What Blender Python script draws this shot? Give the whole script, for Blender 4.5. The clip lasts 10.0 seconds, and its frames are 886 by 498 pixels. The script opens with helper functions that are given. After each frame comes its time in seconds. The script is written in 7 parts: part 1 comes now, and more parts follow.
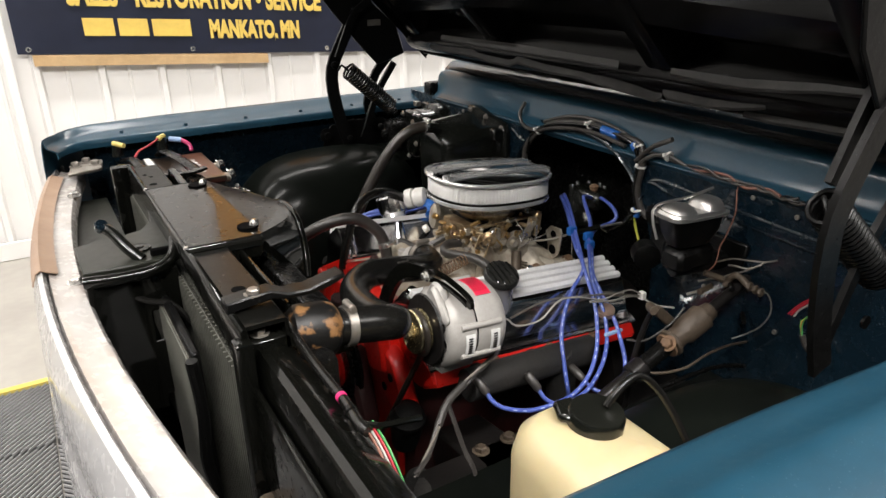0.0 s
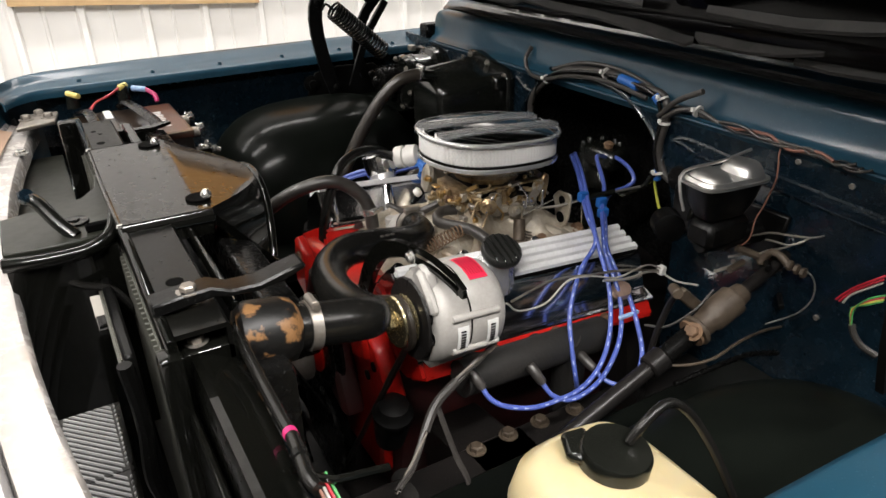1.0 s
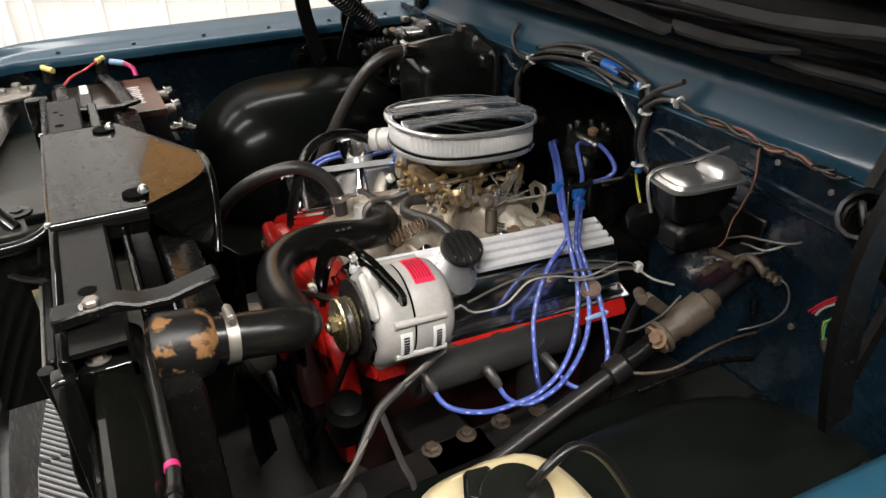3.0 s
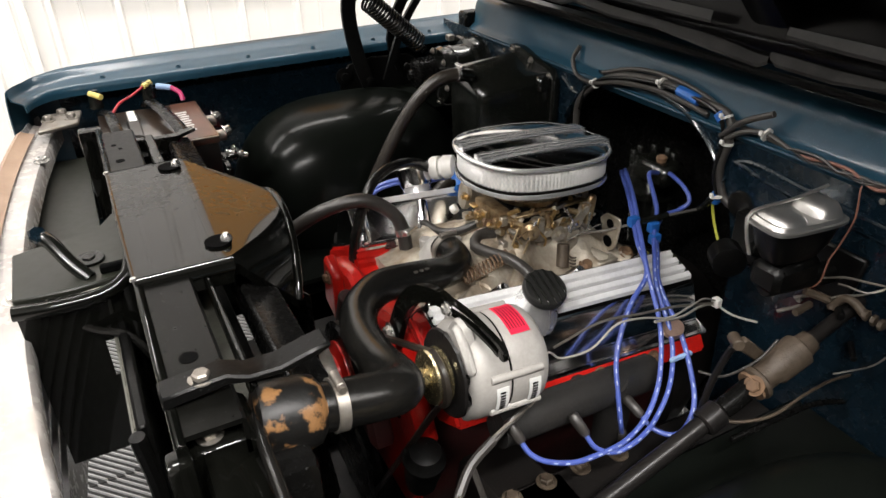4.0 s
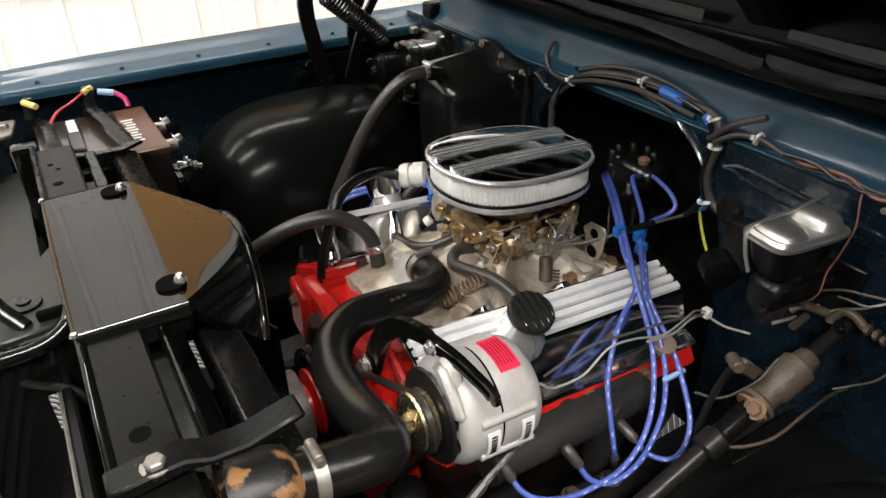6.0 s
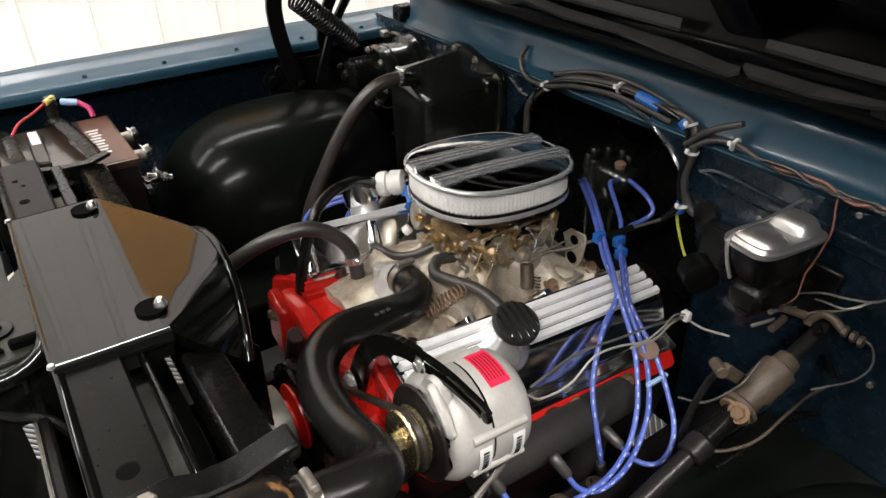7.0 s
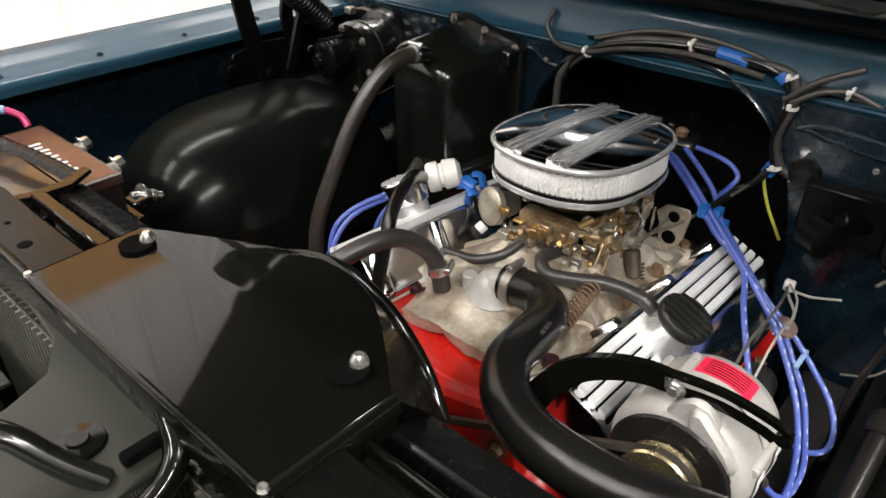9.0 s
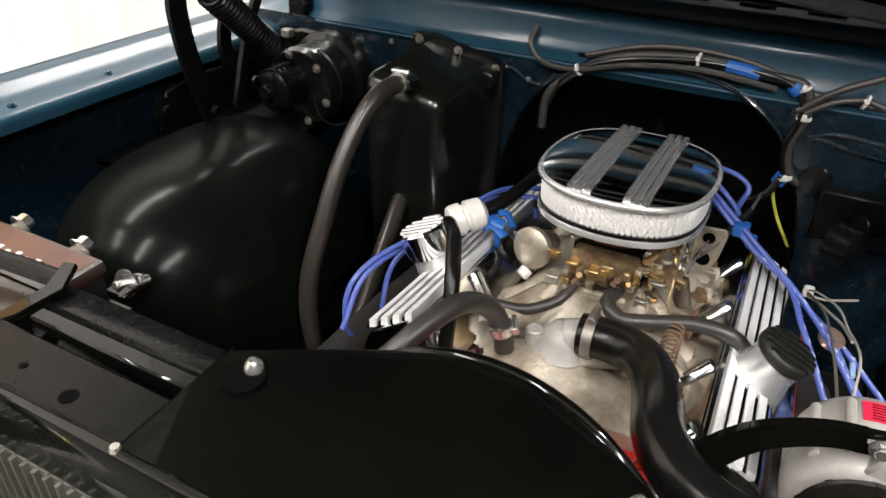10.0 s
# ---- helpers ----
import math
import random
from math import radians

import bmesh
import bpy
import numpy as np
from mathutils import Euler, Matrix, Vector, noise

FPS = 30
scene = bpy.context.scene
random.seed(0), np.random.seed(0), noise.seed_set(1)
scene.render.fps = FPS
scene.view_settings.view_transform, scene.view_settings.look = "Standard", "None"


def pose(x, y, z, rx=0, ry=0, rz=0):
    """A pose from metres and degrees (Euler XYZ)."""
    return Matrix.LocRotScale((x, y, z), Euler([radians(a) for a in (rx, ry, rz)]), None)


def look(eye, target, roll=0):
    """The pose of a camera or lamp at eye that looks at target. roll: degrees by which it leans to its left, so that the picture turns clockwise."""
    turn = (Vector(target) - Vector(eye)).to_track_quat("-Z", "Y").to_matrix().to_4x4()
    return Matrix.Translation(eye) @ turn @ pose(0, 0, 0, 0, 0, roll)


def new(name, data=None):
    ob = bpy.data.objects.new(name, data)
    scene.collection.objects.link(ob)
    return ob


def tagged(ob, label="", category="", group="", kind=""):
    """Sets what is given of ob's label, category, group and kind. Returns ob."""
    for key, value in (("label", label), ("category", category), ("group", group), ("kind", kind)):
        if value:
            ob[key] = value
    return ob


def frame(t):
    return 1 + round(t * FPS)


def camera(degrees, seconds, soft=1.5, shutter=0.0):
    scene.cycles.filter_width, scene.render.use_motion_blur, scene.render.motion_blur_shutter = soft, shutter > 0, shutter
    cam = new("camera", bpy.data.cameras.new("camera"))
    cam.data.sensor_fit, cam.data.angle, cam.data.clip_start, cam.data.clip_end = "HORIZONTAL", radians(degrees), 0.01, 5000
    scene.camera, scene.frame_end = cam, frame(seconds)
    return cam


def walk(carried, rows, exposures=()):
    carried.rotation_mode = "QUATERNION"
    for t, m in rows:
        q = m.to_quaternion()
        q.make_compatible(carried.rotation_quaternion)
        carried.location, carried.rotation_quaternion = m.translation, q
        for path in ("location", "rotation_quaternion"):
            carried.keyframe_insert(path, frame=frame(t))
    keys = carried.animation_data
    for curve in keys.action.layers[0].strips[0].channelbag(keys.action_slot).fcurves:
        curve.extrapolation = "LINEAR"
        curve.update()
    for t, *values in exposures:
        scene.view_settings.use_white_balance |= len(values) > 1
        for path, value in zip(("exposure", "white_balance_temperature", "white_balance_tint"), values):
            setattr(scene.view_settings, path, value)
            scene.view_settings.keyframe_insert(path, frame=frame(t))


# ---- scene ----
cam = camera(65.2, 10.0, soft=1.5)
PATH = [
    (0, (0.041, -0.066, 1.481), (0.983, 1.525, 0.719), -0.9),
    (0.5, (0.09, 0.013, 1.453), (1.016, 1.59, 0.645), -0.9),
    (1, (0.142, 0.062, 1.453), (1.036, 1.607, 0.551), -1.0),
    (1.5, (0.21, 0.059, 1.451), (1.078, 1.58, 0.486), -1.0),
    (2, (0.24, 0.052, 1.458), (1.077, 1.571, 0.461), -1.1),
    (3.3, (0.257, 0.077, 1.49), (1.044, 1.616, 0.485), -1.1),
    (3.5, (0.241, 0.098, 1.497), (1.026, 1.641, 0.497), -1.3),
    (4, (0.193, 0.166, 1.51), (0.978, 1.709, 0.508), -1.4),
    (4.5, (0.192, 0.217, 1.512), (0.982, 1.744, 0.49), -1.5),
    (5, (0.218, 0.236, 1.507), (1.018, 1.752, 0.477), -1.4),
    (5.5, (0.223, 0.243, 1.511), (1.047, 1.739, 0.47), -1.5),
    (7, (0.213, 0.279, 1.533), (1.152, 1.689, 0.47), -1.0),
    (7.5, (0.213, 0.304, 1.517), (1.177, 1.695, 0.452), -0.9),
    (8, (0.152, 0.389, 1.485), (1.164, 1.745, 0.418), -0.8),
    (8.5, (0.07, 0.493, 1.474), (1.183, 1.761, 0.401), -0.6),
    (9, (0.06, 0.606, 1.45), (1.326, 1.721, 0.376), 0.2),
    (9.5, (0.059, 0.719, 1.447), (1.427, 1.713, 0.38), 0.8),
    (10, (0.022, 0.867, 1.45), (1.532, 1.626, 0.381), 1.7),
]
walk(cam, [(t, look(eye, target, roll)) for t, eye, target, roll in PATH],
     exposures=[(0.0, -0.02), (2.0, 0.06), (7.0, 0.10), (8.5, 0.20), (10.0, 0.30)])

# ---- world and light ----
world = bpy.data.worlds.new("world")
world.use_nodes = True
world.node_tree.nodes["Background"].inputs["Color"].default_value = (0.6, 0.62, 0.65, 1)
world.node_tree.nodes["Background"].inputs["Strength"].default_value = 0.05
scene.world = world
scene.view_settings.exposure = 0.0
FLOOR, WALL_Y, CEIL = 0.1, 3.95, 4.3
LAMPS = [(-2.4, -1.9, 235), (-2.4, 1.0, 115), (-2.4, 3.0, 80), (0.5, -1.25, 280), (3.4, -2.4, 120), (0.5, 2.9, 85), (3.4, 2.9, 85)]


# ---- helpers ----
def mix(a, b, t):
    return tuple(p + (q - p) * t for p, q in zip(a, b))


def material(name, color, rough=0.5, metal=0.0, coat=0.0, second=None, spread=0.5, scale=20.0, fine=0.3,
             bump=0.0, bump_scale=200.0, dust=0.0, dust_color=(0.28, 0.24, 0.19), speck=0.0, emit=0.0, sub=0.0,
             trans=0.0, coat_rough=0.06, spec=0.5, mid=0.5):
    """A painted, cast or moulded surface: two scales of colour variation, roughness variation, relief and dust on top."""
    m = bpy.data.materials.new(name)
    m.use_nodes = True
    nt = m.node_tree
    n, l = nt.nodes, nt.links
    b = n["Principled BSDF"]
    co = n.new("ShaderNodeTexCoord")

    def noise_at(s, detail=4.0, rough_=0.6):
        t = n.new("ShaderNodeTexNoise")
        t.inputs["Scale"].default_value, t.inputs["Detail"].default_value = s, detail
        t.inputs["Roughness"].default_value = rough_
        l.new(co.outputs["Object"], t.inputs["Vector"])
        return t.outputs["Fac"]

    def ramp(fac, lo, hi, c0, c1):
        r = n.new("ShaderNodeValToRGB")
        r.color_ramp.elements[0].position, r.color_ramp.elements[1].position = lo, hi
        r.color_ramp.elements[0].color, r.color_ramp.elements[1].color = (*c0, 1), (*c1, 1)
        l.new(fac, r.inputs["Fac"])
        return r.outputs["Color"]

    def blend(kind, fac, a, c):
        x = n.new("ShaderNodeMix")
        x.data_type, x.blend_type = "RGBA", kind
        if isinstance(fac, float):
            x.inputs[0].default_value = fac
        else:
            l.new(fac, x.inputs[0])
        for i, v in ((6, a), (7, c)):
            if isinstance(v, tuple):
                x.inputs[i].default_value = (*v, 1)
            else:
                l.new(v, x.inputs[i])
        return x.outputs[2]

    second = second or tuple(c * 0.72 for c in color)
    big = noise_at(scale)
    col = ramp(big, mid - spread / 2, mid + spread / 2, second, color)
    small = noise_at(scale * 9, 3.0)
    col = blend("MULTIPLY", fine, col, ramp(small, 0.3, 0.7, (0.62, 0.62, 0.62), (1.0, 1.0, 1.0)))
    if dust > 0:
        geo = n.new("ShaderNodeNewGeometry")
        sep = n.new("ShaderNodeSeparateXYZ")
        l.new(geo.outputs["Normal"], sep.inputs[0])
        up = ramp(sep.outputs["Z"], 0.25, 1.0, (0, 0, 0), (1, 1, 1))
        patch = ramp(noise_at(scale * 0.6 + 4), 0.3, 0.75, (0.25, 0.25, 0.25), (1, 1, 1))
        d = blend("MULTIPLY", 1.0, up, patch)
        k = n.new("ShaderNodeMath")
        k.operation = "MULTIPLY"
        k.inputs[1].default_value = dust
        l.new(d, k.inputs[0])
        col = blend("MIX", k.outputs[0], col, dust_color)
    if speck > 0:
        s = ramp(noise_at(420.0, 1.0), 0.70, 0.74, (0, 0, 0), (speck, speck, speck))
        col = blend("ADD", 1.0, col, s)
    l.new(col, b.inputs["Base Color"])
    rr = n.new("ShaderNodeMapRange")
    rr.inputs["To Min"].default_value, rr.inputs["To Max"].default_value = rough * 0.75, min(1.0, rough * 1.3)
    l.new(small, rr.inputs["Value"])
    l.new(rr.outputs[0], b.inputs["Roughness"])
    b.inputs["Metallic"].default_value = metal
    b.inputs["Specular IOR Level"].default_value = spec
    b.inputs["Coat Weight"].default_value = coat
    b.inputs["Coat Roughness"].default_value = coat_rough
    if sub:
        b.inputs["Subsurface Weight"].default_value = sub
        b.inputs["Subsurface Radius"].default_value = (0.03, 0.02, 0.01)
    if trans:
        b.inputs["Transmission Weight"].default_value = trans
    if emit:
        b.inputs["Emission Color"].default_value = (*color, 1)
        b.inputs["Emission Strength"].default_value = emit
    if bump:
        bp = n.new("ShaderNodeBump")
        bp.inputs["Strength"].default_value, bp.inputs["Distance"].default_value = bump, 0.002
        l.new(noise_at(bump_scale, 3.0), bp.inputs["Height"])
        l.new(bp.outputs[0], b.inputs["Normal"])
    return m


def holder(name, label, category, at=(0, 0, 0), group="", kind=""):
    """A top-level thing: an Empty at its base, which its parts hang from."""
    ob = new(name)
    ob.empty_display_size = 0.02
    ob.location = at
    return tagged(ob, label, category, group, kind)


def part(name, bm, mat, parent=None, label="", smooth=40.0, solid=0.0):
    """Links a bmesh in world places as one mesh object under a thing or under a part."""
    if solid:
        bmesh.ops.recalc_face_normals(bm, faces=bm.faces)
        bmesh.ops.solidify(bm, geom=list(bm.faces), thickness=solid)
    bmesh.ops.recalc_face_normals(bm, faces=bm.faces)
    base = Vector((0, 0, 0))
    o = parent
    while o:
        base += Vector(o.location)
        o = o.parent
    me = bpy.data.meshes.new(name)
    if bm.verts:
        lo = Vector([min(v.co[i] for v in bm.verts) for i in range(3)])
        hi = Vector([max(v.co[i] for v in bm.verts) for i in range(3)])
        mid = (lo + hi) / 2
    else:
        mid = Vector((0, 0, 0))
    bmesh.ops.translate(bm, vec=-mid, verts=bm.verts)
    bm.to_mesh(me)
    bm.free()
    me.materials.append(mat)
    if smooth:
        me.shade_smooth()
        me.set_sharp_from_angle(angle=radians(smooth))
    ob = new(name, me)
    ob.location = mid - base
    if parent:
        ob.parent = parent
    return tagged(ob, label)


def box(lo, hi, bevel=0.0, seg=1, bm=None):
    bm2 = bmesh.new()
    bmesh.ops.create_cube(bm2, size=1.0)
    for v in bm2.verts:
        v.co = Vector([lo[i] + (hi[i] - lo[i]) * (v.co[i] + 0.5) for i in range(3)])
    if bevel:
        bmesh.ops.bevel(bm2, geom=list(bm2.edges), offset=bevel, segments=seg, affect="EDGES", profile=0.6)
    return join(bm, bm2)


def join(bm, extra):
    if bm is None:
        return extra
    me = bpy.data.meshes.new("tmp")
    extra.to_mesh(me)
    extra.free()
    bm.from_mesh(me)
    bpy.data.meshes.remove(me)
    return bm


def frame_of(axis):
    a = Vector(axis).normalized()
    s = a.cross(Vector((0, 0, 1)))
    if s.length < 0.05:
        s = a.cross(Vector((0, 1, 0)))
    s.normalize()
    return a, s, s.cross(a)


def lathe(at, axis, rings, seg=24, bm=None, twist=0.0):
    """A turned solid: rings of (way along the axis, radius)."""
    b = bmesh.new()
    a, s, u = frame_of(axis)
    at = Vector(at)
    loops = []
    for h, r in rings:
        loops.append([b.verts.new(at + a * h + (s * math.cos(k) + u * math.sin(k)) * r)
                      for k in [twist + 2 * math.pi * i / seg for i in range(seg)]])
    for p, q in zip(loops, loops[1:]):
        for i in range(seg):
            j = (i + 1) % seg
            b.faces.new((p[i], p[j], q[j], q[i]))
    b.faces.new(loops[0][::-1])
    b.faces.new(loops[-1])
    return join(bm, b)


def rod(p, q, r, r2=None, seg=16, bm=None, edge=0.0):
    d = Vector(q) - Vector(p)
    h = d.length
    r2 = r if r2 is None else r2
    e = edge or min(r, r2) * 0.15
    return lathe(p, d, [(0, r - e), (e, r), (h - e, r2), (h, r2 - e)], seg, bm)


def curve_points(pts, step=0.008):
    """A smooth line through the points (centripetal enough for hoses and wires)."""
    p = [Vector(v) for v in pts]
    p = [2 * p[0] - p[1]] + p + [2 * p[-1] - p[-2]]
    out = []
    for i in range(1, len(p) - 2):
        n = max(2, int((p[i + 1] - p[i]).length / step))
        for k in range(n):
            t = k / n
            out.append(0.5 * ((2 * p[i]) + (p[i + 1] - p[i - 1]) * t
                              + (2 * p[i - 1] - 5 * p[i] + 4 * p[i + 1] - p[i + 2]) * t * t
                              + (3 * p[i] - p[i - 1] - 3 * p[i + 1] + p[i + 2]) * t ** 3))
    out.append(p[-2])
    return out


def tube(pts, r, seg=10, step=0.008, bm=None, ribs=0.0, taper=None, straight=False, flat=1.0):
    """A hose, wire or pipe along a line; ribs: the depth of a corrugation."""
    line = [Vector(v) for v in pts] if straight else curve_points(pts, step)
    b = bmesh.new()
    t0 = (line[1] - line[0]).normalized()
    _, s, u = frame_of(t0)
    loops = []
    n = len(line)
    for i, c in enumerate(line):
        t = (line[min(i + 1, n - 1)] - line[max(i - 1, 0)]).normalized()
        s = (s - t * s.dot(t)).normalized()
        u = t.cross(s)
        rad = r * (1 + (taper or 0) * i / max(1, n - 1))
        if ribs and i % 2:
            rad -= ribs
        loops.append([b.verts.new(c + (s * math.cos(k) + u * math.sin(k) * flat) * rad)
                      for k in [2 * math.pi * j / seg for j in range(seg)]])
    for p, q in zip(loops, loops[1:]):
        for i in range(seg):
            j = (i + 1) % seg
            b.faces.new((p[i], p[j], q[j], q[i]))
    b.faces.new(loops[0][::-1])
    b.faces.new(loops[-1])
    return join(bm, b)


def prism(outline, lo, hi, axis=2, bevel=0.0, bm=None, seg=1):
    """An outline of (a, b) in the plane across the axis, from lo to hi along it. Axis 0: (y, z); 1: (x, z); 2: (x, y)."""
    b = bmesh.new()

    def place(p, h):
        return {0: (h, p[0], p[1]), 1: (p[0], h, p[1]), 2: (p[0], p[1], h)}[axis]
    bottom = [b.verts.new(place(p, lo)) for p in outline]
    top = [b.verts.new(place(p, hi)) for p in outline]
    n = len(outline)
    b.faces.new(bottom)
    b.faces.new(top)
    for i in range(n):
        j = (i + 1) % n
        b.faces.new((bottom[i], bottom[j], top[j], top[i]))
    bmesh.ops.recalc_face_normals(b, faces=b.faces)
    if bevel:
        bmesh.ops.bevel(b, geom=[e for e in b.edges if e.calc_face_angle(0) > 0.6], offset=bevel, segments=seg,
                        affect="EDGES", profile=0.6, clamp_overlap=True)
    return join(bm, b)


def grid(rows, bm=None, closed=False):
    """A sheet through rows of points."""
    b = bmesh.new()
    vs = [[b.verts.new(p) for p in r] for r in rows]
    for p, q in zip(vs, vs[1:]):
        m = len(p)
        for i in range(m if closed else m - 1):
            j = (i + 1) % m
            b.faces.new((p[i], p[j], q[j], q[i]))
    return join(bm, b)


def hexbolt(at, axis, r=0.007, h=0.006, washer=True, bm=None):
    a, _, _ = frame_of(axis)
    at = Vector(at)
    if washer:
        bm = lathe(at, a, [(0, r * 1.5), (0.0015, r * 1.5), (0.0016, r * 1.2)], 14, bm)
    return lathe(at + a * 0.0012, a, [(0, r), (h * 0.8, r), (h, r * 0.82)], 6, bm)


def clamp_band(at, axis, r, parent, name="hose_clamp", w=0.011):
    """A worm-drive hose clamp with its screw housing."""
    a, s, u = frame_of(axis)
    at = Vector(at)
    b = lathe(at - a * w / 2, a, [(0, r), (0, r + 0.0016), (w, r + 0.0016), (w, r)], 24)
    c = at + u * (r + 0.003)
    b = rod(c - s * 0.011, c + s * 0.011, 0.0048, seg=10, bm=b)
    b = lathe(c + s * 0.011, s, [(0, 0.0042), (0.005, 0.0042), (0.0052, 0.003)], 6, b)
    return part(name, b, M["dullsteel"] if r > 0.022 else M["steel"], parent, "steel band clamp with screw")


def spring_coil(p, q, r, turns, wire, bm=None):
    d = Vector(q) - Vector(p)
    a, s, u = frame_of(d)
    pts = []
    n = int(turns * 12)
    for i in range(n + 1):
        k = 2 * math.pi * turns * i / n
        pts.append(Vector(p) + a * d.length * i / n + (s * math.cos(k) + u * math.sin(k)) * r)
    return tube(pts, wire, 6, bm=bm, straight=True)


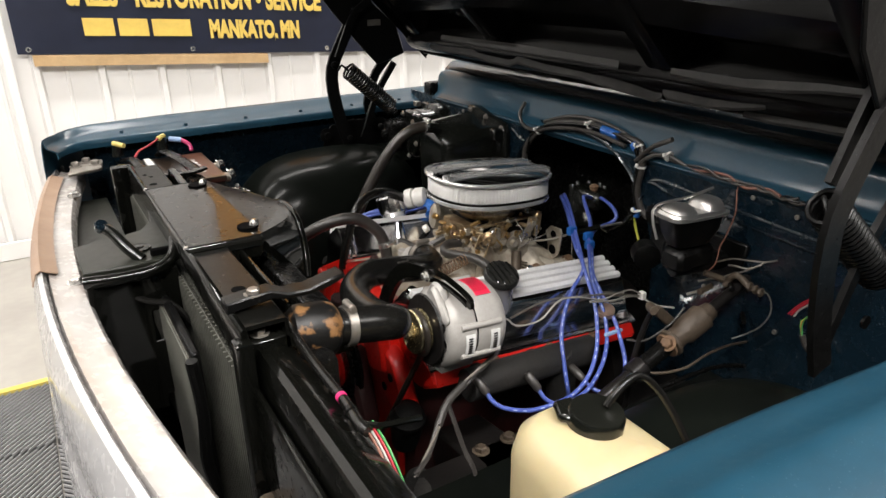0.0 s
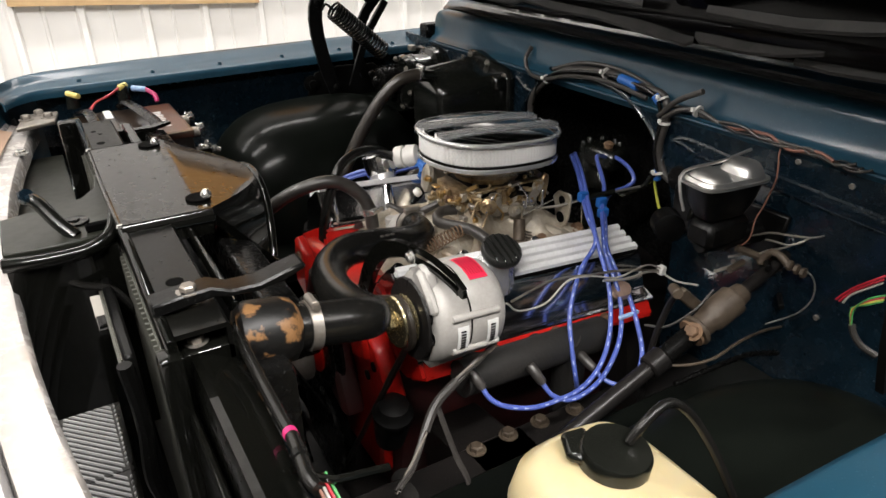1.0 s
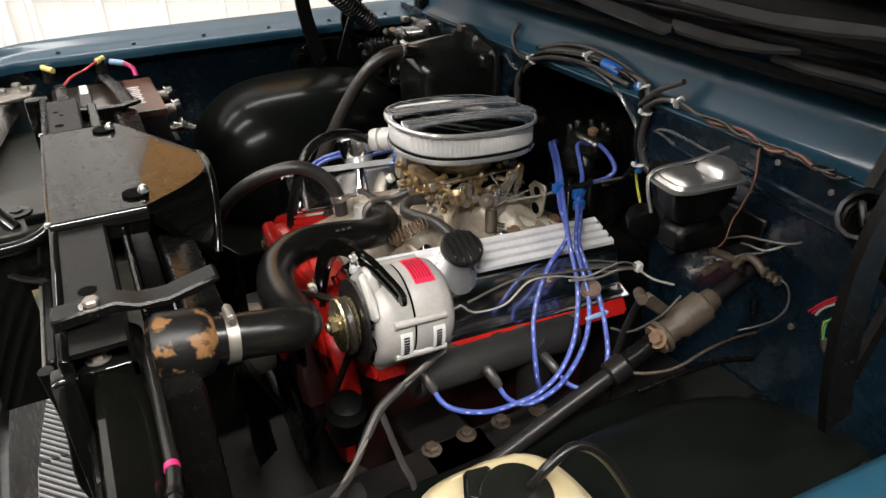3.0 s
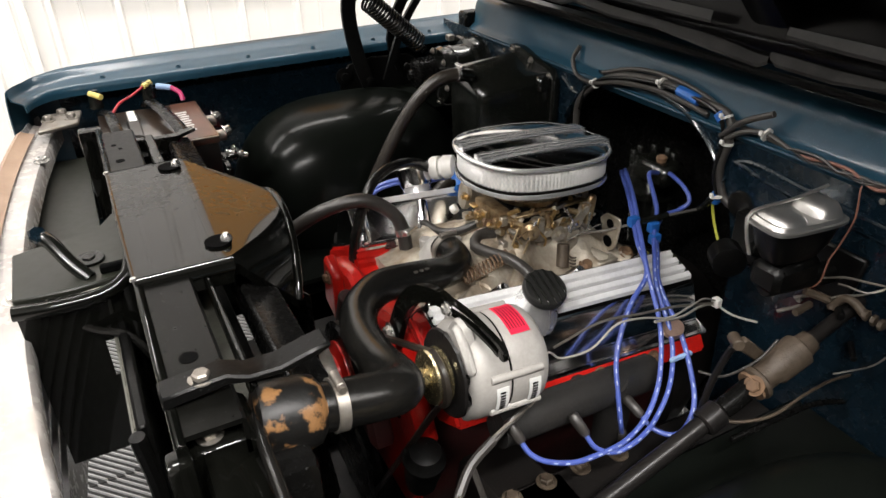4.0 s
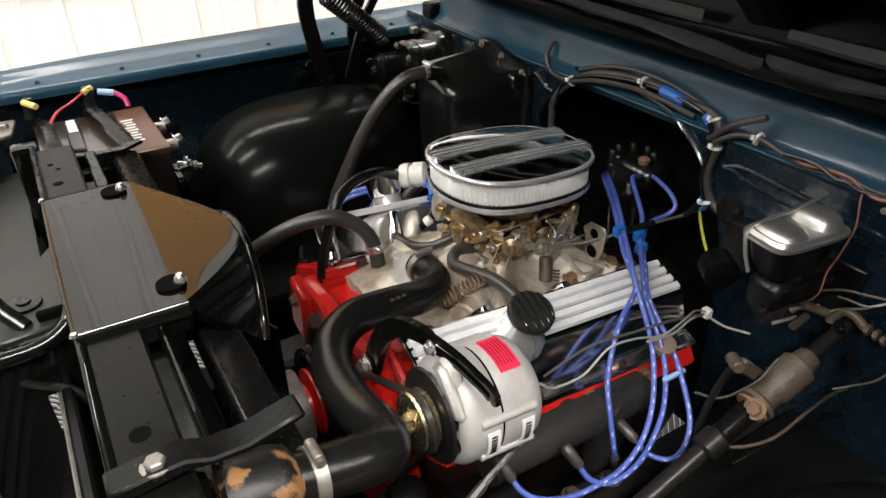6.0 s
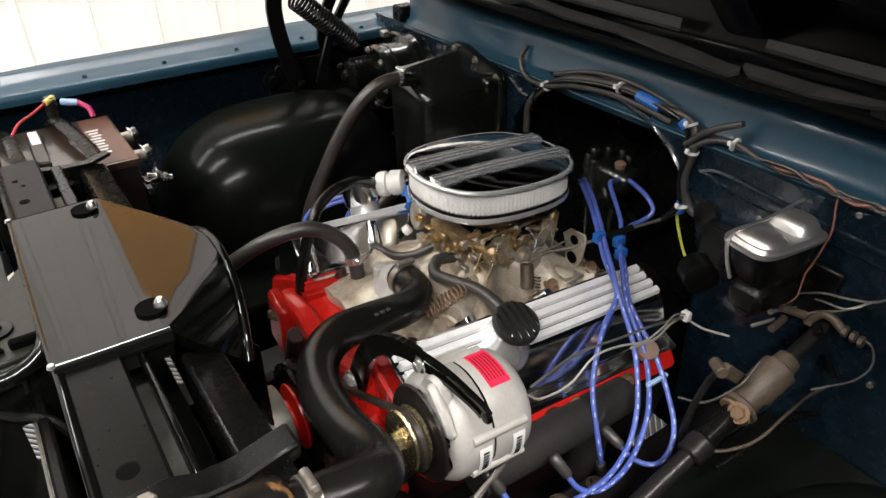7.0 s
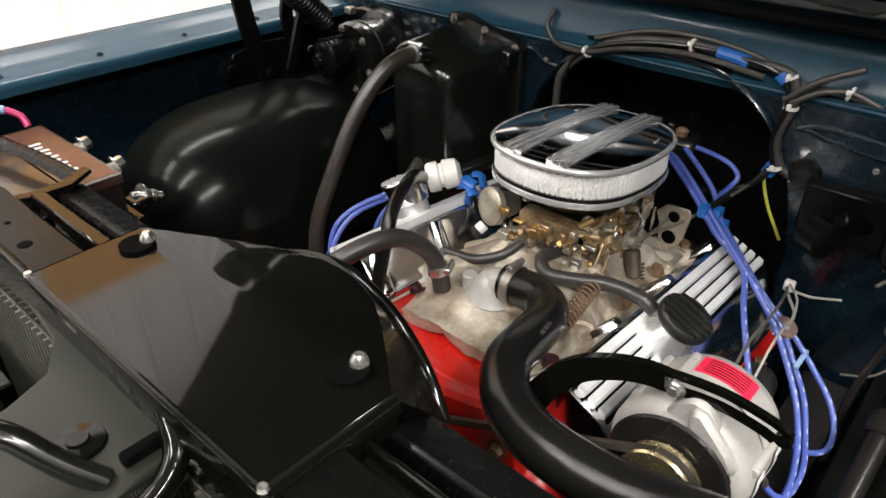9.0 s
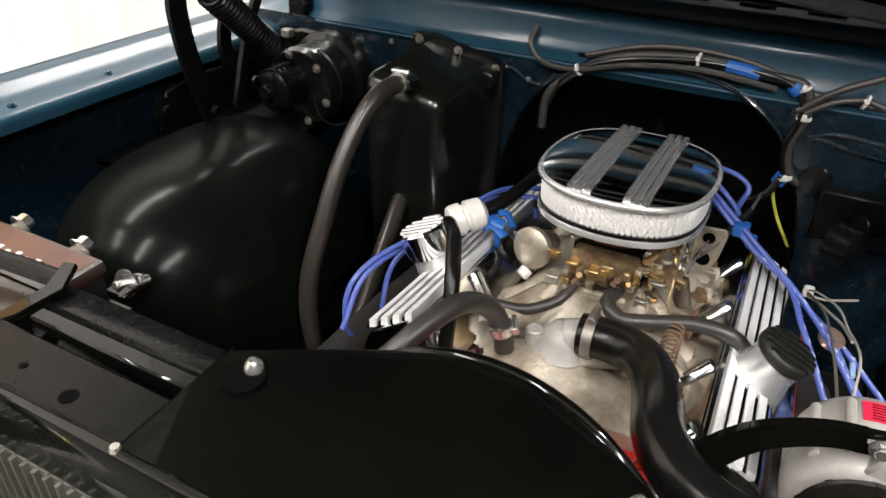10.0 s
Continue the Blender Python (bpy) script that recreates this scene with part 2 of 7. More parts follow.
# ---- materials ----
M = {
    "wall": material("white_steel_sheet", (0.80, 0.79, 0.77), 0.45, second=(0.74, 0.72, 0.70), scale=1.5, fine=0.06),
    "walldim": material("darkened_wall", (0.03, 0.029, 0.028), 0.6, second=(0.022, 0.021, 0.02), scale=1.5, fine=0.1),
    "matbar": material("grey_tile_bar", (0.36, 0.36, 0.36), 0.4, scale=8, fine=0.3),
    "ceiling": material("white_ceiling_sheet", (0.72, 0.71, 0.69), 0.6, scale=1.0, fine=0.05, second=(0.62, 0.61, 0.6)),
    "concrete": material("worn_concrete", (0.42, 0.40, 0.36), 0.6, second=(0.30, 0.28, 0.25), scale=2.0, fine=0.3, bump=0.15, bump_scale=60),
    "mat": material("dark_tile_plastic", (0.012, 0.012, 0.012), 0.45, scale=8, fine=0.3, spec=0.3),
    "yellow_edge": material("yellow_edge_plastic", (0.72, 0.58, 0.12), 0.5, scale=8),
    "wood": material("pale_pine", (0.55, 0.38, 0.20), 0.6, second=(0.42, 0.27, 0.13), scale=6, fine=0.4),
    "vinyl": material("navy_banner_vinyl", (0.012, 0.016, 0.035), 0.38, second=(0.008, 0.010, 0.022), scale=3),
    "orange": material("orange_pine_board", (0.85, 0.44, 0.12), 0.5, second=(0.74, 0.36, 0.09), scale=5, fine=0.3),
    "gold": material("gold_print", (0.78, 0.55, 0.12), 0.45, scale=10, fine=0.1),
    "blue": material("teal_blue_paint", (0.005, 0.042, 0.082), 0.34, metal=0.1, coat=0.8, second=(0.0035, 0.029, 0.058), scale=7, fine=0.3, speck=0.03, bump=0.05, bump_scale=40, coat_rough=0.14, spec=0.3),
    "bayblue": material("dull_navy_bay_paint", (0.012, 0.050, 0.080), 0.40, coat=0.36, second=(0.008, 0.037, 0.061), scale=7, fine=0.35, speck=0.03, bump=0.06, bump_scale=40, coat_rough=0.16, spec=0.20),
    "primer": material("brown_primer", (0.36, 0.25, 0.17), 0.5, second=(0.24, 0.15, 0.10), scale=16, fine=0.4),
    # darker blue than the cowl's, for the firewall and inner panels
    "navy": material("darker_blue", (0.0040, 0.0118, 0.0190), 0.26, coat=0.6, second=(0.0020, 0.0064, 0.0110), scale=6, fine=0.4, speck=0.06, bump=0.06, bump_scale=30, coat_rough=0.10, spec=0.3),
    "gloss": material("gloss_black_paint", (0.0016, 0.0018, 0.0015), 0.34, coat=0.62, second=(0.0036, 0.0036, 0.0028), scale=9, fine=0.3, speck=0.002, bump=0.03, bump_scale=24, coat_rough=0.05, spec=0.03),
    "railblack": material("rail_black_paint", (0.0022, 0.0022, 0.0020), 0.30, coat=0.10, second=(0.005, 0.005, 0.0042), scale=14, fine=0.4, speck=0.012, bump=0.05, bump_scale=60, coat_rough=0.16, spec=0.08),
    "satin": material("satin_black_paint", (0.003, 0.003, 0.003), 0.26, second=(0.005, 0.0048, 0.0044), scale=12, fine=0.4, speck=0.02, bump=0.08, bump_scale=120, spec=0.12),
    "liner": material("black_undercoat", (0.0022, 0.0027, 0.0022), 0.36, coat=0.13, second=(0.004, 0.0050, 0.0040), scale=7, fine=0.3, speck=0.008, bump=0.14, bump_scale=16, spec=0.02, coat_rough=0.17),
    "hoodin": material("hood_underside_black", (0.0016, 0.0016, 0.0016), 0.22, second=(0.003, 0.0028, 0.0028), scale=5, fine=0.3, bump=0.05, bump_scale=14, spec=0.10),
    "dustbeige": material("beige_dust", (0.20, 0.175, 0.145), 0.6, second=(0.09, 0.08, 0.065), scale=20, fine=0.5),
    # grey that paints in the highlights along the bonnet's pressed edges
    "hoodsheen": material("hood_edge_sheen", (0.026, 0.025, 0.024), 0.45, second=(0.006, 0.006, 0.006), scale=22, fine=0.7, spec=0.25),
    "white": material("white_body_paint", (0.44, 0.435, 0.44), 0.26, coat=0.5, second=(0.38, 0.37, 0.37), scale=5, fine=0.1),
    "header": material("stained_white_sheet", (0.47, 0.455, 0.44), 0.26, coat=0.4, second=(0.32, 0.27, 0.23), spread=0.4, scale=6, fine=0.25, bump=0.3, bump_scale=18, mid=0.42),
    "chrome": material("chrome", (0.84, 0.84, 0.85), 0.13, metal=1.0, second=(0.80, 0.80, 0.80), scale=30, fine=0.05),
    "polished": material("polished_aluminium", (0.90, 0.90, 0.90), 0.22, metal=0.72, second=(0.76, 0.76, 0.75), scale=24, fine=0.25, bump=0.03, bump_scale=300),
    "fin": material("satin_aluminium", (0.95, 0.95, 0.95), 0.40, metal=0.25, second=(0.80, 0.80, 0.80), scale=24, fine=0.25, bump=0.05, bump_scale=300),
    "ribmetal": material("machined_rib_aluminium", (0.90, 0.90, 0.90), 0.24, metal=0.88, second=(0.80, 0.80, 0.80), scale=30, fine=0.15),
    "lid": material("buffed_lid_aluminium", (0.84, 0.84, 0.85), 0.07, metal=1.0, second=(0.81, 0.81, 0.82), scale=6, fine=0.0),
    "cast": material("dirty_cast_aluminium", (0.56, 0.51, 0.42), 0.42, metal=0.3, second=(0.20, 0.14, 0.085), spread=0.36, scale=15, fine=0.6, bump=0.7, bump_scale=110, mid=0.47),
    "altcast": material("grey_cast_alloy", (0.40, 0.385, 0.36), 0.46, metal=0.15, second=(0.31, 0.295, 0.275), scale=25, fine=0.3, bump=0.15, bump_scale=260),
    "carb": material("gold_dichromate", (0.56, 0.44, 0.27), 0.32, metal=0.75, second=(0.16, 0.09, 0.04), spread=0.4, scale=60, fine=0.5, bump=0.25, bump_scale=300),
    "carbgrey": material("dull_zinc", (0.58, 0.54, 0.46), 0.36, metal=0.6, second=(0.30, 0.25, 0.18), scale=50, fine=0.5, bump=0.2, bump_scale=300),
    "red": material("orange_red_engine_enamel", (0.64, 0.016, 0.010), 0.30, coat=0.4, second=(0.40, 0.008, 0.005), scale=14, fine=0.45, bump=0.55, bump_scale=45, coat_rough=0.12),
    "reddark": material("dark_red_enamel", (0.045, 0.004, 0.004), 0.5, second=(0.010, 0.004, 0.0035), scale=18, fine=0.5, bump=0.3, bump_scale=80),
    "rubber": material("black_rubber", (0.004, 0.004, 0.004), 0.24, second=(0.008, 0.0075, 0.0065), scale=16, fine=0.35, bump=0.10, bump_scale=90, spec=0.32),
    "oldrubber": material("dusty_brown_rubber", (0.030, 0.025, 0.020), 0.30, second=(0.016, 0.013, 0.010), scale=22, fine=0.4, bump=0.1, bump_scale=120),
    "hosegrey": material("grey_rubber", (0.040, 0.036, 0.033), 0.36, second=(0.022, 0.020, 0.018), scale=20, fine=0.3, bump=0.1, bump_scale=150),
    "loom": material("grey_wire_loom", (0.055, 0.050, 0.045), 0.42, second=(0.025, 0.022, 0.02), scale=40, fine=0.5, bump=0.3, bump_scale=200),
    "plastic": material("black_plastic", (0.0055, 0.0062, 0.0050), 0.24, coat=0.35, scale=20, fine=0.2, dust=0.008, bump=0.02, bump_scale=60, spec=0.40, coat_rough=0.10),
    "capblk": material("faded_black_plastic", (0.016, 0.016, 0.015), 0.40, scale=20, fine=0.3, spec=0.4),
    "manifold": material("flat_black_iron", (0.012, 0.012, 0.012), 0.6, second=(0.024, 0.022, 0.020), scale=18, fine=0.4, bump=0.4, bump_scale=150, spec=0.25),
    "steel": material("bright_zinc_steel", (0.78, 0.77, 0.75), 0.24, metal=0.9, second=(0.62, 0.60, 0.56), scale=40, fine=0.3),
    "dullsteel": material("dull_steel", (0.36, 0.34, 0.31), 0.45, metal=0.8, second=(0.22, 0.19, 0.16), scale=30, fine=0.4),
    "yellowzinc": material("yellow_zinc", (0.62, 0.50, 0.26), 0.25, metal=0.95, second=(0.5, 0.44, 0.30), scale=30, fine=0.2),
    "rust": material("rusty_iron", (0.20, 0.115, 0.06), 0.75, second=(0.085, 0.05, 0.03), spread=0.4, scale=40, fine=0.5, bump=0.4, bump_scale=160),
    "greyrust": material("greasy_iron", (0.115, 0.088, 0.062), 0.5, metal=0.2, second=(0.045, 0.032, 0.022), scale=34, fine=0.6, bump=0.5, bump_scale=130),
    "peeling": material("peeling_black_over_rust", (0.18, 0.092, 0.036), 0.42, second=(0.005, 0.0048, 0.0045), spread=0.07, scale=42, fine=0.5, bump=0.4, bump_scale=60, mid=0.55, spec=0.3),
    "radfin": material("radiator_fins", (0.13, 0.13, 0.11), 0.45, metal=0.2, second=(0.06, 0.06, 0.05), scale=30, fine=0.6),
    "oxide": material("corroded_fins", (0.10, 0.095, 0.075), 0.7, second=(0.012, 0.012, 0.009), spread=0.4, scale=40, fine=0.7, bump=0.5, bump_scale=260),
    "filter": material("white_filter_gauze", (0.90, 0.89, 0.86), 0.7, second=(0.82, 0.80, 0.76), scale=60, fine=0.12),
    "mesh": material("bright_wire_mesh", (0.86, 0.86, 0.85), 0.4, metal=0.4, scale=60, second=(0.75, 0.75, 0.74)),
    "bluewire": material("blue_silicone", (0.075, 0.115, 0.40), 0.32, second=(0.055, 0.085, 0.32), scale=20, fine=0.15),
    "print": material("white_print", (0.40, 0.46, 0.68), 0.5, scale=30, fine=0.1),
    "bluetape": material("blue_tape", (0.018, 0.13, 0.45), 0.45, second=(0.012, 0.09, 0.34), scale=40, fine=0.3),
    "tie": material("white_nylon", (0.78, 0.76, 0.72), 0.4, scale=40, fine=0.1),
    "ivory": material("yellowed_bottle_plastic", (0.44, 0.375, 0.225), 0.42, second=(0.40, 0.33, 0.19), scale=9, fine=0.1, sub=0.35),
    "filterwhite": material("white_inline_filter", (0.72, 0.71, 0.68), 0.35, scale=40, fine=0.15, second=(0.60, 0.58, 0.54)),
    "sticker": material("red_sticker", (0.70, 0.02, 0.06), 0.4, second=(0.58, 0.015, 0.05), scale=40, fine=0.1),
    "label": material("white_label", (0.78, 0.78, 0.76), 0.4, scale=40, fine=0.1),
    "ink": material("black_void", (0.0015, 0.0015, 0.0015), 0.9, scale=40, spec=0.05),
    "battery": material("battery_lid_plastic", (0.020, 0.014, 0.010), 0.3, second=(0.035, 0.022, 0.014), scale=14, fine=0.4, coat=0.6, coat_rough=0.12),
    "deepblack": material("oily_black_casting", (0.0025, 0.0025, 0.0025), 0.30, second=(0.004, 0.004, 0.0038), scale=18, fine=0.4, speck=0.03, bump=0.2, bump_scale=80, spec=0.16),
    "bright": material("stamped_bright_lid", (0.66, 0.65, 0.63), 0.36, metal=0.92, second=(0.50, 0.49, 0.47), scale=14, fine=0.15),
    "batsheen": material("red_brown_sheen", (0.10, 0.034, 0.016), 0.3, second=(0.05, 0.018, 0.010), scale=20, fine=0.4),
    "batcase": material("black_battery_case", (0.008, 0.0075, 0.007), 0.4, scale=14, fine=0.3, spec=0.2),
    "dusty": material("dusty_brown_steel", (0.030, 0.025, 0.020), 0.4, second=(0.016, 0.014, 0.012), scale=16, fine=0.4, coat=0.35, coat_rough=0.28, spec=0.3),
    "redwire": material("red_wire", (0.40, 0.015, 0.03), 0.4, scale=30),
    "brownwire": material("brown_wire", (0.22, 0.09, 0.06), 0.5, scale=30),
    "greenwire": material("green_wire", (0.05, 0.26, 0.07), 0.4, scale=30),
    "yellowwire": material("yellow_green_wire", (0.55, 0.55, 0.08), 0.4, scale=30),
    "whitewire": material("whitish_wire", (0.36, 0.34, 0.31), 0.5, scale=30),
    "pinkcon": material("pink_connector", (0.55, 0.02, 0.14), 0.35, scale=30),
    "yellowcon": material("yellow_connector", (0.70, 0.56, 0.16), 0.45, scale=30),
    "bluecon": material("pale_blue_connector", (0.30, 0.45, 0.70), 0.4, scale=30),
    "carbbrown": material("stained_brown_casting", (0.16, 0.10, 0.055), 0.40, metal=0.6, second=(0.06, 0.035, 0.02), scale=50, fine=0.5, bump=0.2, bump_scale=200),
    "brass": material("brass", (0.55, 0.38, 0.16), 0.35, metal=0.9, scale=40, second=(0.35, 0.22, 0.1)),
    "copper": material("copper_ring", (0.60, 0.42, 0.34), 0.35, metal=0.8, scale=40),
    "seal": material("cowl_seal_rubber", (0.020, 0.020, 0.021), 0.6, scale=20, spec=0.3),
    "lampbody": material("white_lamp_housing", (0.75, 0.75, 0.75), 0.5, scale=5),
    "diffuser": material("lit_diffuser", (1.0, 0.97, 0.92), 0.5, scale=5, fine=0.0, emit=6.0),
    "grease": material("oily_black_steel", (0.006, 0.006, 0.006), 0.32, second=(0.013, 0.011, 0.010), scale=14, fine=0.5, speck=0.03, bump=0.2, bump_scale=90, spec=0.22),
    "green": material("olive_black_sheet", (0.019, 0.020, 0.015), 0.40, coat=0.1, second=(0.012, 0.013, 0.010), scale=8, fine=0.3, coat_rough=0.3, spec=0.25),
}

# ---- the shop: floor, walls, ceiling, lamps ----
C = 0.975  # the truck's middle plane


def structure(name, bm, mat, label, smooth=30.0):
    return tagged(part(name, bm, mat, None, "", smooth), label, name.split("_")[0], "", "structure")


structure("floor", box((-6, -6, FLOOR - 0.12), (8, WALL_Y + 0.2, FLOOR - 0.006)), M["concrete"], "grey worn concrete shop floor")
ceiling = structure("ceiling", box((-6, -6, CEIL), (8, WALL_Y + 0.2, CEIL + 0.1)), M["ceiling"], "white sheet metal shop ceiling")


def ribbed_wall(name, along, lo, hi, at, inward, mat="wall"):
    """A steel wall with trapezoid ribs every 0.3 m; along: 0 runs in x, 1 in y."""
    pts = []
    s = lo
    while s < hi:
        for o, d in ((0, 0), (0.012, 0.026), (0.036, 0.026), (0.048, 0), (0.145, 0), (0.15, 0.006), (0.16, 0.006), (0.165, 0)):
            pts.append((s + o, d))
        s += 0.29
    out = [(p, at + inward * d) for p, d in pts] + [(hi, at - inward * 0.12), (lo, at - inward * 0.12)]
    if along == 1:
        out = [(q, p) for p, q in out]
    return structure(name, prism(out, FLOOR - 0.1, CEIL + 0.05, 2), M[mat], "white ribbed steel wall panels" if mat == "wall" else "unseen ribbed wall panels, darkened to dim reflections", 20)


ribbed_wall("wall_far", 0, -6, 8, WALL_Y, -1)
# unseen walls, near black so that gloss and chrome parts mirror less
ribbed_wall("wall_back", 0, -6, 8, -6, 1, "walldim")
ribbed_wall("wall_front", 1, -6, WALL_Y, -6, 1, "walldim")
ribbed_wall("wall_rear", 1, -6, WALL_Y, 8, -1)
structure("trim_base", box((-6, WALL_Y - 0.045, FLOOR - 0.004), (8, WALL_Y - 0.03, FLOOR + 0.09), 0.003), M["wall"], "white base trim along the steel wall")
structure("trim_post", box((-0.02, WALL_Y - 0.05, FLOOR), (0.02, WALL_Y - 0.028, 4.2), 0.004), M["wall"], "white steel trim strip on the wall")

for lx, ly, lp_ in LAMPS:
    lamp = holder("ceiling_light", "white fluorescent ceiling fixture, lit", "lamp", (lx, ly, CEIL), "ceiling lights")
    part("housing", box((lx - 1.22, ly - 0.16, CEIL - 0.07), (lx + 1.22, ly + 0.16, CEIL - 0.002), 0.01), M["lampbody"], lamp)
    part("diffuser", box((lx - 1.20, ly - 0.14, CEIL - 0.085), (lx + 1.20, ly + 0.14, CEIL - 0.071), 0.004), M["diffuser"], lamp, "glowing white diffuser")
    li = bpy.data.lights.new("ceiling_lamp", "AREA")
    li.shape, li.size, li.size_y, li.energy, li.color = "RECTANGLE", 2.3, 0.28, lp_, (1.0, 0.962, 0.93)
    new("ceiling_lamp", li).matrix_world = pose(lx, ly, CEIL - 0.09)

# banner and the plank under it, hung a little out of level
TIP = math.tan(radians(-3.6))


def on_wall(x, z, out=0.0):
    return Vector((x, WALL_Y - 0.034 - out, z + (x - 0.1) * TIP))


def wall_sheet(x0, x1, z0, z1, out, thick, nx=1):
    b = bmesh.new()
    rows = []
    for d in (0, thick):
        rows.append([[b.verts.new(on_wall(x0 + (x1 - x0) * i / nx, z, out + d + (0.004 * math.sin(i * 1.7) if nx > 1 else 0))) for i in range(nx + 1)] for z in (z0, z1)])
    (a0, a1), (c0, c1) = rows
    for i in range(nx):
        for p, q in ((a0, a1), (c0, c1)):
            b.faces.new((p[i], p[i + 1], q[i + 1], q[i]))
        b.faces.new((a0[i], a0[i + 1], c0[i + 1], c0[i]))
        b.faces.new((a1[i], a1[i + 1], c1[i + 1], c1[i]))
    b.faces.new((a0[0], a1[0], c1[0], c0[0]))
    b.faces.new((a0[-1], a1[-1], c1[-1], c0[-1]))
    return b


BZ = 1.105
banner = holder("banner", "dark navy vinyl banner with gold lettering, hung on the ribbed wall", "banner", on_wall(0.7, BZ))
part("sheet", wall_sheet(0.05, 2.6, BZ, BZ + 0.66, 0.008, 0.002, 24), M["vinyl"], banner)
for gx in (0.10, 0.86, 1.62, 2.4):
    part("grommet", lathe(on_wall(gx, BZ + 0.022, 0.010), (0, -1, 0), [(0, 0.014), (0.004, 0.013), (0.004, 0.006), (0.001, 0.006)], 16), M["steel"], banner, "small steel eyelet")


def lettering(text, x, z, height, parent, mat, squeeze=0.585):
    cu = bpy.data.curves.new("lettering", "FONT")
    cu.body, cu.size, cu.extrude, cu.offset = text, height / 0.70, 0.0006, 0.007
    ob = bpy.data.objects.new("lettering", cu)
    scene.collection.objects.link(ob)
    dg = bpy.context.evaluated_depsgraph_get()
    me = bpy.data.meshes.new_from_object(ob.evaluated_get(dg))
    bpy.data.objects.remove(ob)
    b = bmesh.new()
    b.from_mesh(me)
    for v in b.verts:
        v.co = on_wall(x + v.co.x * squeeze, z + v.co.y, 0.0185 + v.co.z)
    return part("lettering", b, mat, parent, "gold printed words", 0)


lettering("SALES \u2022 RESTORATION \u2022 SERVICE", 0.305, BZ + 0.235, 0.105, banner, M["gold"])
lettering("MANKATO, MN", 0.96, BZ + 0.085, 0.085, banner, M["gold"])
for bx, bw in ((0.355, 0.14), (0.515, 0.14), (0.675, 0.19)):
    part("number_bar", wall_sheet(bx, bx + bw, BZ + 0.088, BZ + 0.172, 0.0165, 0.001), M["gold"], banner, "gold printed bar")
plank = part("plank", wall_sheet(0.11, 1.26, BZ - 0.055, BZ - 0.004, 0.004, 0.02), M["wood"])
tagged(plank, "pale pine plank fixed along the banner's lower edge", "plank")

board = part("wooden_board", box((0.86, WALL_Y - 0.062, 1.84), (1.52, WALL_Y - 0.03, 2.95), 0.004), M["orange"])
tagged(board, "orange-brown wooden board on the wall above the banner", "board")

# dark ribbed floor tiles with a yellow edge strip
def tile_mesh(size):
    b = bmesh.new()
    box((-size / 2 + 0.002, -size / 2 + 0.002, 0), (size / 2 - 0.002, size / 2 - 0.002, 0.006), bm=b)
    h = size / 2
    step = 0.0115
    for qx in (-1, 1):
        n = int(2 * h / step)
        for i in range(n):
            c = -h + (i + 0.5) * step * 2 - h
            # slanting bars that mirror about the tile's middle line
            x0, x1 = 0.003, h - 0.003
            y0, y1 = c, c + h
            lo_t, hi_t = max(0.0, (-h + 0.004 - y0) / (y1 - y0)), min(1.0, (h - 0.004 - y0) / (y1 - y0))
            if hi_t - lo_t < 0.05:
                continue
            pa = (qx * (x0 + (x1 - x0) * lo_t), y0 + (y1 - y0) * lo_t)
            pb = (qx * (x0 + (x1 - x0) * hi_t), y0 + (y1 - y0) * hi_t)
            w = 0.0033
            vs = [b.verts.new((pa[0], pa[1] - w, 0.006)), b.verts.new((pa[0], pa[1] + w, 0.006)), b.verts.new((pb[0], pb[1] + w, 0.006)), b.verts.new((pb[0], pb[1] - w, 0.006)),
                  b.verts.new((pa[0], pa[1] - w * 0.6, 0.013)), b.verts.new((pa[0], pa[1] + w * 0.6, 0.013)), b.verts.new((pb[0], pb[1] + w * 0.6, 0.013)), b.verts.new((pb[0], pb[1] - w * 0.6, 0.013))]
            for f in ((4, 5, 6, 7), (0, 1, 5, 4), (1, 2, 6, 5), (2, 3, 7, 6), (3, 0, 4, 7)):
                b.faces.new([vs[k] for k in f]).material_index = 1
    bmesh.ops.recalc_face_normals(b, faces=b.faces)
    me = bpy.data.meshes.new("floor_tile")
    b.to_mesh(me)
    b.free()
    me.materials.append(M["mat"])
    me.materials.append(M["matbar"])
    return me


TILE = 0.4
tile_data = tile_mesh(TILE)
mat_floor = holder("floor_tiling", "dark ribbed interlocking plastic floor tiles", "floor", (0, 0, FLOOR), "", "structure")
for i in range(-6, 8):
    for j in range(0, 13):
        t = new("tile", tile_data)
        t.parent = mat_floor
        t.location = (i * TILE + 0.1, 2.5 - (j + 0.5) * TILE, -0.006)
part("edge_strip", prism([(2.5, FLOOR - 0.005), (2.5, FLOOR + 0.011), (2.53, FLOOR + 0.008), (2.56, FLOOR - 0.005)], -2.5, 3.1, 0), M["yellow_edge"], mat_floor, "yellow sloped edge strip")

# ---- the truck's sheet metal ----
truck = holder("pickup_truck", "old teal-blue pickup truck with a white front, bonnet raised", "truck", (0.4, C, FLOOR))


